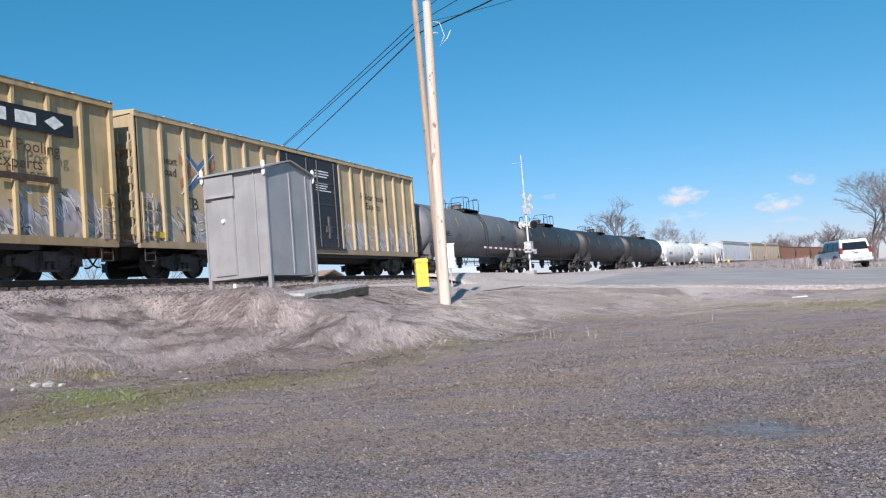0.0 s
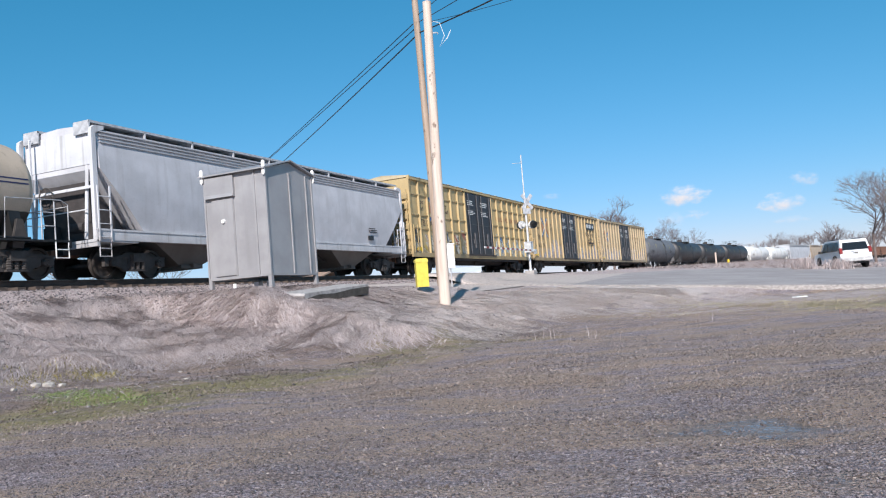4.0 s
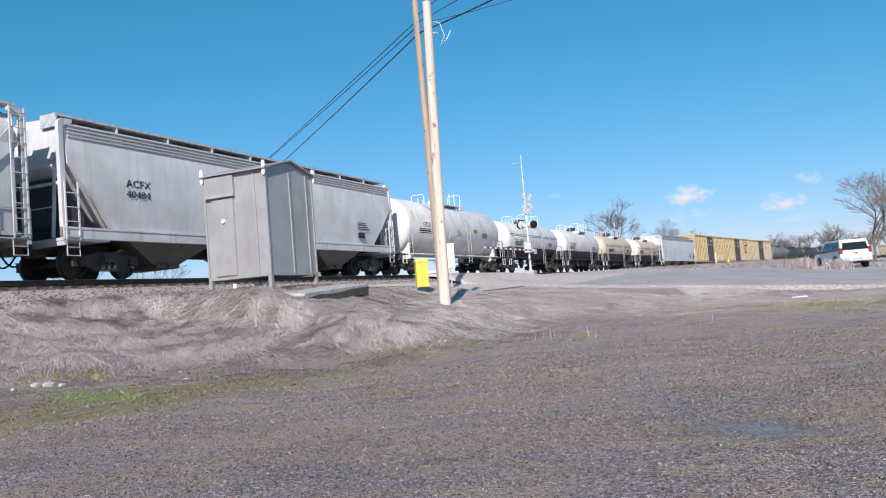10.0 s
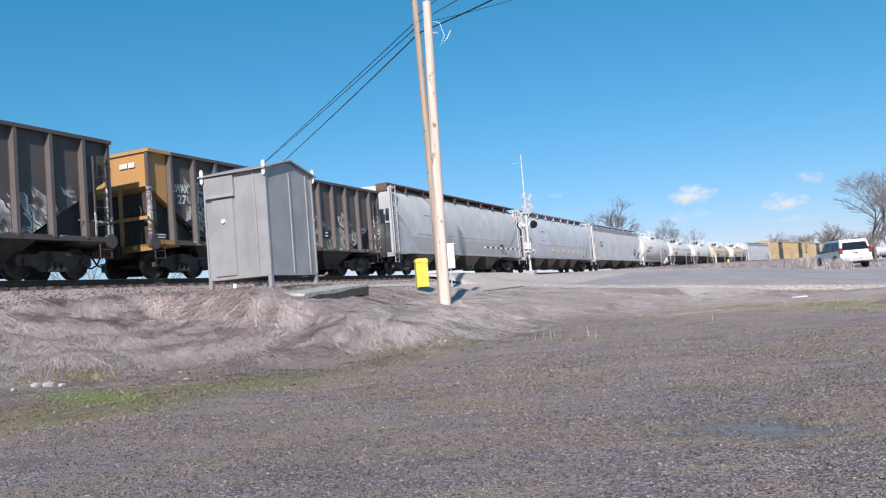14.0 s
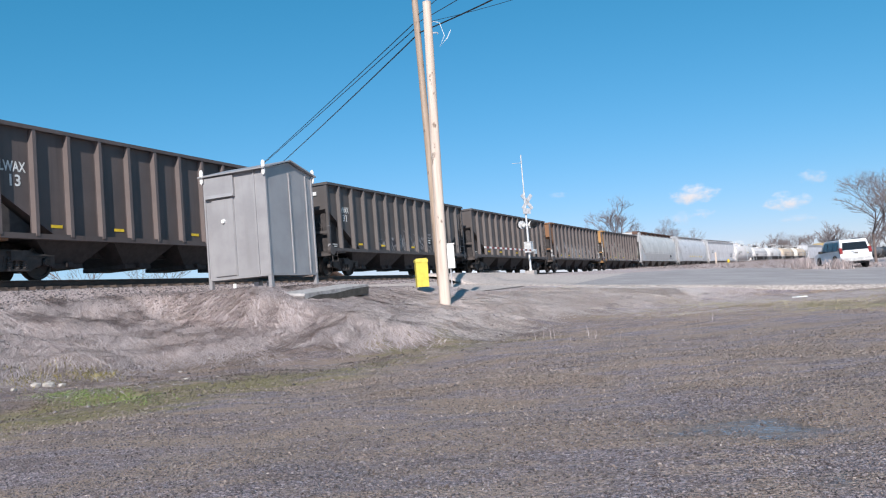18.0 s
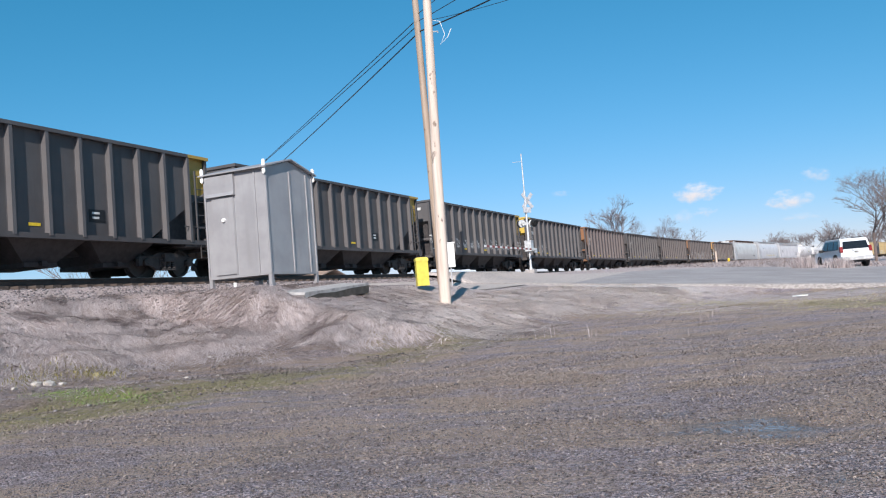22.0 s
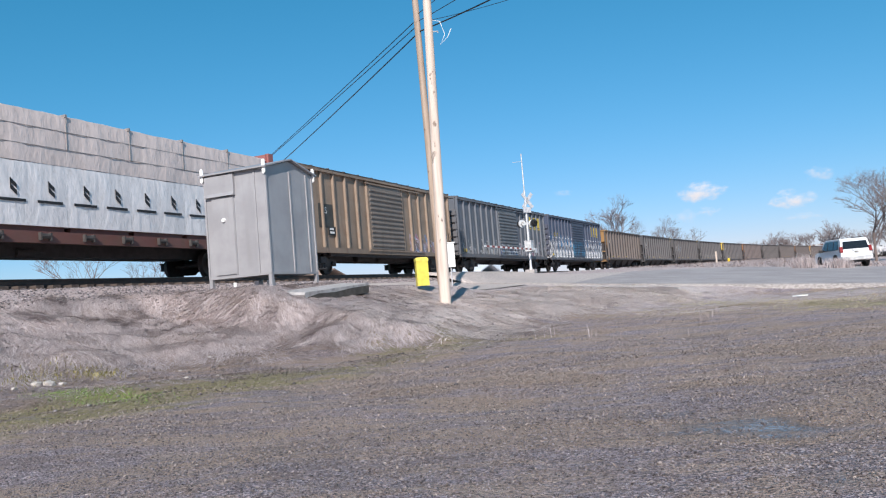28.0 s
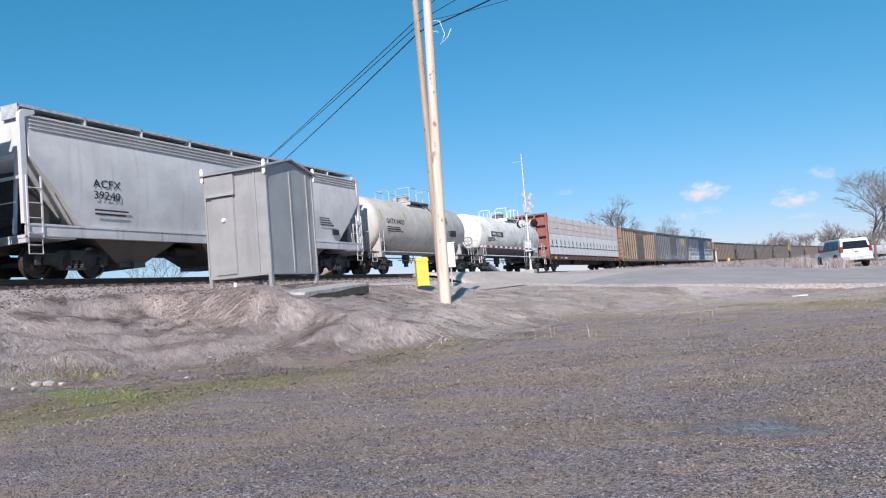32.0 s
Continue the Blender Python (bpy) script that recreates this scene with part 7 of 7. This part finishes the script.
# ---- parked car: x forward ----
def suv():
    car = thing("suv", "white SUV parked with its tail to the road", "car", m=pose(27.55, 55.0, 0.82, 0, 0, 83))
    paint = plain("white_car_paint", (0.80, 0.81, 0.82), 0.25, 0, 0.05)
    glass = plain("dark_car_glass", (0.012, 0.014, 0.016), 0.08, 0, 0.1)
    bm = bmesh.new()
    prof = [(-2.55, 0.45), (-2.6, 0.75), (-2.5, 1.12), (-2.38, 1.72), (-2.2, 1.9), (0.35, 1.93), (0.75, 1.85), (1.35, 1.22), (2.35, 1.08), (2.52, 0.9), (2.55, 0.5), (2.3, 0.35), (-2.3, 0.38)]
    rings = []
    for y, k in ((-0.98, 0.0), (-1.0, 0.3), (-0.6, 1.0), (0.6, 1.0), (1.0, 0.3), (0.98, 0.0)):
        rings.append(y)
    a = [bm.verts.new((px, -1.0 if pz < 1.15 else -0.86, pz)) for px, pz in prof]
    b = [bm.verts.new((px, 1.0 if pz < 1.15 else 0.86, pz)) for px, pz in prof]
    bm.faces.new(a)
    bm.faces.new(b[::-1])
    for i in range(len(prof)):
        j = (i + 1) % len(prof)
        bm.faces.new((a[j], a[i], b[i], b[j]))
    bmesh.ops.bevel(bm, geom=[e for e in bm.edges], offset=0.05, segments=2, affect="EDGES", profile=0.6)
    bmesh.ops.recalc_face_normals(bm, faces=bm.faces)
    me = bpy.data.meshes.new("body")
    bm.to_mesh(me)
    bm.free()
    me.materials.append(paint)
    body = new("body", me)
    body.parent = car
    for q in (-1, 1):
        y = q * 0.915
        for x0, x1, x2, x3 in ((-2.05, -1.25, -1.28, -2.0), (-1.17, -0.2, -0.2, -1.17), (-0.1, 0.95, 0.5, -0.1)):
            part("side_window", Form().add([(x0, q * 0.995, 1.17), (x1, q * 0.995, 1.17), (x2, q * 0.872, 1.78), (x3, q * 0.872, 1.78), (x0, q * 0.965, 1.17), (x1, q * 0.965, 1.17), (x2, q * 0.842, 1.78), (x3, q * 0.842, 1.78)],
                 [(0, 1, 2, 3), (7, 6, 5, 4), (0, 4, 5, 1), (1, 5, 6, 2), (2, 6, 7, 3), (3, 7, 4, 0)]), glass, car)
        part("tail_light", Form().prism([(-2.62, 0.98), (-2.45, 0.95), (-2.36, 1.3), (-2.5, 1.36)], "y", q * 0.82, q * 1.01), plain("dark_red_lens", (0.22, 0.01, 0.01), 0.2), car)
        part("mirror", Form().box(0.75, 0.95, q * 1.0 - 0.02, q * 1.2, 1.12, 1.3), BLACK, car)
        part("roof_rail", Form().tube([(-1.9, q * 0.75, 1.97), (0.2, q * 0.75, 1.99)], 0.025, 6), BLACK, car)
        for x in (-1.5, 1.55):
            w = part("wheel", Form().lathe([(-0.13, 0.2), (-0.13, 0.36), (-0.1, 0.40), (0.1, 0.40), (0.13, 0.36), (0.13, 0.2)], "y", 24), RUBBER, car, at=(x, q * 0.9, 0.40))
            part("rim", Form().lathe([(-0.12, 0.001), (-0.12, 0.22), (0.12, 0.22), (0.12, 0.001)], "y", 16), GREYRAIL, w)
            part("wheel_arch", Form().lathe([(q * 0.8, 0.47), (q * 1.012, 0.47), (q * 1.012, 0.41), (q * 0.8, 0.41)], "y", 24, (x, 0, 0.42)), BLACK, car)
    part("rear_window", Form().add([(-2.53, -0.82, 1.2), (-2.53, 0.82, 1.2), (-2.43, 0.74, 1.7), (-2.43, -0.74, 1.7), (-2.45, -0.82, 1.2), (-2.45, 0.82, 1.2), (-2.36, 0.74, 1.7), (-2.36, -0.74, 1.7)],
         [(0, 1, 2, 3), (7, 6, 5, 4), (0, 4, 5, 1), (1, 5, 6, 2), (2, 6, 7, 3), (3, 7, 4, 0)]), glass, car)
    part("windscreen", Form().add([(1.36, -0.82, 1.26), (1.36, 0.82, 1.26), (0.86, 0.76, 1.8), (0.86, -0.76, 1.8), (1.3, -0.82, 1.22), (1.3, 0.82, 1.22), (0.8, 0.76, 1.76), (0.8, -0.76, 1.76)],
         [(0, 1, 2, 3), (7, 6, 5, 4), (0, 4, 5, 1), (1, 5, 6, 2), (2, 6, 7, 3), (3, 7, 4, 0)]), glass, car)
    part("rear_bumper", Form().prism([(-2.72, 0.45), (-2.72, 0.66), (-2.5, 0.72), (-2.5, 0.42)], "y", -0.97, 0.97), plain("silver_trim", (0.5, 0.5, 0.5), 0.4), car)
    part("number_plate", Form().box(-2.63, -2.6, -0.16, 0.16, 0.92, 1.06), LETTER_WHITE, car)
    part("plate_bar", Form().box(-2.64, -2.625, -0.12, 0.12, 0.96, 1.02), LETTER_BLACK, car)
    part("badge_bar", Form().box(-2.63, -2.6, -0.3, 0.3, 1.1, 1.14), GREYRAIL, car)
    part("exhaust", Form().tube([(-2.6, -0.5, 0.36), (-1.8, -0.5, 0.36)], 0.04, 8).box(-2.4, 2.2, -0.6, 0.6, 0.28, 0.42), BLACK, car)


suv()
for k, (px, py, hh) in enumerate(((24.9, 50.2, 0.9), (23.1, 51.2, 1.0))):
    r2 = np.random.default_rng(40 + k)
    n = 700
    xx, yy = px + r2.normal(0, 0.35, n), py + r2.normal(0, 0.3, n)
    blades("grass_clump", xx, yy, land_height(xx, yy), hh * 0.5, hh * 1.15, 0.012, 0.45, r2, STRAW, "tall dry straw clump by the road")["kind"] = "thing"

mk = thing("marker_post", "small yellow marker post beside the railway", "post", m=line_pose(50.5, 12.8, 0) @ Matrix.Translation((0, 0, 1.55)))
part("post", Form().lathe([(0, 0.11), (0.75, 0.11), (0.85, 0.06), (0.85, 0.001)], "z", 10), YELLOW, mk)
mk2 = thing("marker_post", "grey wooden stake beside the railway", "post", m=line_pose(47, 12.2, 1.5))
part("post", Form().box(-0.06, 0.06, -0.06, 0.06, 0, 1.5), WOOD1, mk2)
f = Form().prism([(-0.3, -0.06), (-0.18, -0.2), (0.02, -0.09), (0.2, -0.17), (0.26, 0.0), (0.1, 0.05), (0.12, 0.2), (-0.12, 0.1)], "z", 0, 0.03)
solo("litter_sheet", f, WHITE, "white scrap lying in the grass", "litter", m=pose(12.4, 28.0, ground_z(12.4, 28.0) + 0.07))

# ---- trees ----
BARK = plain("grey_bare_bark", (0.17, 0.13, 0.115), 0.9)
TWIG = plain("grey_brown_twigs", (0.185, 0.155, 0.152), 0.9)


def bare_tree(x, y, z, height, wide, seed, depth=5, thin=1.0, label="leafless deciduous tree", up=0.12):
    rnd = random.Random(seed)
    tree = thing("tree", label, "tree", "bare trees")
    trunk, crown = Form(), Form()

    def grow(p, d, length, r, level):
        bend = Vector((rnd.uniform(-1, 1), rnd.uniform(-1, 1), rnd.uniform(-0.2, 0.5))) * 0.16
        m = p + d * length * 0.5
        e = m + (d + bend).normalized() * length * 0.5
        f = trunk if level == 0 else crown
        f.tube([p, m, e] if level < 4 else [p, e], r, 7 if level == 0 else 4 if level < 3 else 3, r * 0.62)
        if level >= depth:
            return
        for k in range(rnd.choice((3, 4, 4)) if level < depth - 1 else rnd.choice((4, 5, 6))):
            a = rnd.uniform(0, 6.283)
            out = wide * rnd.uniform(0.45, 1.05)
            nd = (d + Vector((math.cos(a) * out, math.sin(a) * out, rnd.uniform(-0.1, 0.28) + up))).normalized()
            start = e if k else e
            if k > 1:
                start = m.lerp(e, rnd.uniform(0.1, 0.9))
            grow(start, nd, length * rnd.uniform(0.58, 0.8), r * 0.56, level + 1)
    grow(Vector((x, y, z - 0.2)), Vector((rnd.uniform(-0.06, 0.06), rnd.uniform(-0.06, 0.06), 1)).normalized(), height * 0.30, height * 0.022 * thin, 0)
    part("trunk", trunk, BARK, tree, smooth=True)
    part("crown", crown, TWIG, tree, "bare twigs and limbs")
    return tree


bare_tree(29.9, 140.0, 0.8, 17.5, 0.98, 34, 6, 0.75, "leafless tree with a rounded crown behind the railway", 0.0)
bare_tree(50.5, 180.0, 0.8, 16.5, 0.95, 8, 6, 0.5, "leafless spreading tree behind the railway")
bare_tree(57.0, 185.0, 0.8, 14.5, 1.1, 18, 5, 0.6, "leafless spreading tree behind the railway")
bare_tree(33.7, 62.0, 0.8, 9.4, 1.25, 5, 6, 0.6, "large leafless tree at the roadside", 0.02)
bare_tree(37.9, 66.0, 0.8, 9.2, 0.9, 15, 5, 0.6, "leafless tree at the roadside")
bare_tree(35.4, 61.0, 0.6, 6.0, 1.0, 25, 5, 0.6, "leafless bush at the roadside")
bare_tree(38.4, 60.0, 0.6, 4.2, 1.1, 26, 5, 0.6, "leafless bush at the roadside")
bare_tree(41.6, 64.0, 0.6, 5.0, 1.1, 27, 5, 0.6, "leafless bush at the roadside")
rnd = random.Random(77)
for i in range(22):
    k = i / 21
    yy = 300 + rnd.uniform(-30, 60)
    bare_tree(yy * (0.375 + 0.21 * k) + rnd.uniform(-4, 4), yy, 0.6, rnd.uniform(14, 21), 0.9, 100 + i, 5, 0.8, "distant leafless tree in a hedgerow")
for i in range(9):
    yy = 330 + rnd.uniform(-20, 60)
    bare_tree(yy * (0.24 + 0.018 * i), yy, 0.6, rnd.uniform(8, 11), 0.9, 200 + i, 4, 1.2, "distant leafless tree in a hedgerow")
bare_tree(-20.2, 45.0, 0.6, 7.0, 1.1, 31, 5, 0.5, "leafless bush beyond the railway")
bare_tree(-16.8, 47.0, 0.6, 6.2, 1.1, 32, 5, 0.5, "leafless bush beyond the railway")

# ---- beyond the railway ----
def low_building(name, label, x, y, w, deep, high, turn, wall, roof, windows):
    b = thing(name, label, "building", m=pose(x, y, 0.55, 0, 0, turn))
    part("wall", Form().box(-w / 2, w / 2, -deep / 2, deep / 2, 0, high), wall, b)
    part("roof", Form().prism([(-deep / 2 - 0.3, high), (0, high + deep * 0.12), (deep / 2 + 0.3, high), (deep / 2 + 0.3, high + 0.12), (0, high + deep * 0.12 + 0.12), (-deep / 2 - 0.3, high + 0.12)], "x", -w / 2 - 0.3, w / 2 + 0.3), roof, b)
    for i in range(windows):
        xx = -w / 2 + w * (i + 0.5) / windows
        fr = part("window", lambda: Form().box(-0.7, 0.7, -deep / 2 - 0.04, -deep / 2 + 0.02, 1.2, 2.2), WHITE, b, at=(xx, 0, 0), key=(name, "window"))
        part("pane", lambda: Form().box(-0.6, 0.6, -deep / 2 - 0.06, -deep / 2 - 0.03, 1.3, 2.1), plain("window_dark", (0.03, 0.035, 0.04), 0.1) if "window_dark" not in bpy.data.materials else bpy.data.materials["window_dark"], fr, key=(name, "pane"))


WALLW = plain("white_siding", (0.70, 0.72, 0.74), 0.6, 0, 0.1, 1.0)
low_building("warehouse", "long low white metal warehouse", -55.0, 71.0, 26, 4, 5.4, 0, WALLW, plain("white_metal_roof", (0.74, 0.75, 0.76), 0.5, 0, 0.1, 1.0), 6)
low_building("outbuilding", "small pale blue metal outbuilding", 1.0, 80.0, 7, 6, 2.6, -20, plain("pale_blue_siding", (0.50, 0.62, 0.68), 0.6, 0, 0.1, 1.0), WALLW, 2)
low_building("outbuilding", "low white shed with a tan roof", -14.5, 72.0, 9, 6, 3.0, -15, WALLW, plain("tan_roof", (0.42, 0.28, 0.2), 0.7, 0, 0.2, 1.0), 3)
LUMBER = plain("stacked_timber", (0.42, 0.28, 0.19), 0.85, 0, 0.35, 3)
st = thing("timber_stack", "low stack of brown timber beyond the railway", "timber", m=pose(-7.5, 55.0, 0.6, 0, 0, 62))
for i in range(10):
    part("board_pack", lambda: Form().box(-3.2, 3.2, -0.6, 0.6, 0, 0.44), LUMBER, st, at=(rnd.uniform(-0.3, 0.3), (i % 2) * 1.3, (i // 2) * 0.5), key="board_pack")

# ---- clouds ----
def cloud_material(name, seed, tint, density):
    n = Nodes(name)
    n.t.nodes.remove(n.bsdf)
    x, z = n.axis(0), n.axis(2)
    r = n.math("ADD", n.math("MULTIPLY", x, x), n.math("MULTIPLY", z, z))
    body = n.math("SUBTRACT", 1.0, r)
    puff = n.noise(1.9, 6, (1, 1, 0.8), 0.55, (seed, 0, 0))
    a = n.step(n.math("ADD", n.math("MULTIPLY", body, 0.9), n.math("MULTIPLY", n.math("SUBTRACT", puff, 0.5), 2.0)), 0.35, 1.25)
    a = n.math("MULTIPLY", n.math("MULTIPLY", a, density), n.step(r, 1.0, 0.55))
    em, tr, mx = n.t.nodes.new("ShaderNodeEmission"), n.t.nodes.new("ShaderNodeBsdfTransparent"), n.t.nodes.new("ShaderNodeMixShader")
    n.put(em.inputs[0], n.mix(n.step(z, -0.5, 0.5), tuple(v * 0.86 for v in tint), tint))
    em.inputs[1].default_value = 0.85
    n.put(mx.inputs[0], a)
    n.t.links.new(tr.outputs[0], mx.inputs[1])
    n.t.links.new(em.outputs[0], mx.inputs[2])
    n.t.links.new(mx.outputs[0], n.t.nodes["Material Output"].inputs[0])
    return n.m


CLOUDS = []
for i, (x, z, w, hh, dx, dz, dens) in enumerate(((613, 211, 84, 36, 54, 4, 1.0), (858, 172, 76, 34, 40, 5, 0.9), (927, 228, 54, 26, 50, 9, 0.42), (641, 160, 40, 18, 40, 4, 0.4),
                                                 (585, 152, 55, 26, 40, 4, 0.3), (280, 236, 34, 12, 40, 4, 0.22), (880, 128, 70, 14, 40, 4, 0.3))):
    f = Form()
    f.add([(-1, 0, -1), (1, 0, -1), (1, 0, 1), (-1, 0, 1)], [(0, 1, 2, 3)])
    ob = solo("cloud", f, cloud_material("cloud_vapour_" + "abcdefgh"[i], 3.7 * i, (0.95, 0.90, 0.93), dens), "small pinkish white cloud in a blue sky", "cloud", "clouds")
    ob.scale = (w, 1, hh)
    ob.visible_shadow = False
    CLOUDS.append((ob, Matrix.Translation((x, 2000, z)), Matrix.Translation((x + dx, 2000, z + dz))))



def motions():
    for car, s0, length in WAGONS:
        rows = []
        for t in range(33):
            s = s0 + SPEED * t
            f, r = on_line(s + length * 0.36), on_line(s - length * 0.36)
            rows.append((t, Matrix.Translation((f + r) / 2) @ Matrix.Rotation(math.atan2(f.y - r.y, f.x - r.x), 4, "Z")))
        walk(car, rows)
    for w, q, s0 in WHEELSETS:
        t0, t1 = (-24 - s0) / SPEED, (42 - s0) / SPEED
        ticks = [k / FPS for k in range(max(0, int(t0 * FPS)), min(960, int(t1 * FPS)) + 1)]
        ticks = sorted({0.0, 32.0, *ticks})
        if len(ticks) < 4:
            continue
        walk(w, [(t, Matrix.Translation((q, 0, 0.44)) @ Matrix.Rotation((SPEED * min(max(t, ticks[1]), ticks[-2]) / 0.44) % (2 * math.pi), 4, "Y")) for t in ticks])
    for cloud, start, end in CLOUDS:
        walk(cloud, [(0, start), (16, start.lerp(end, 0.5)), (32, end)])


motions()
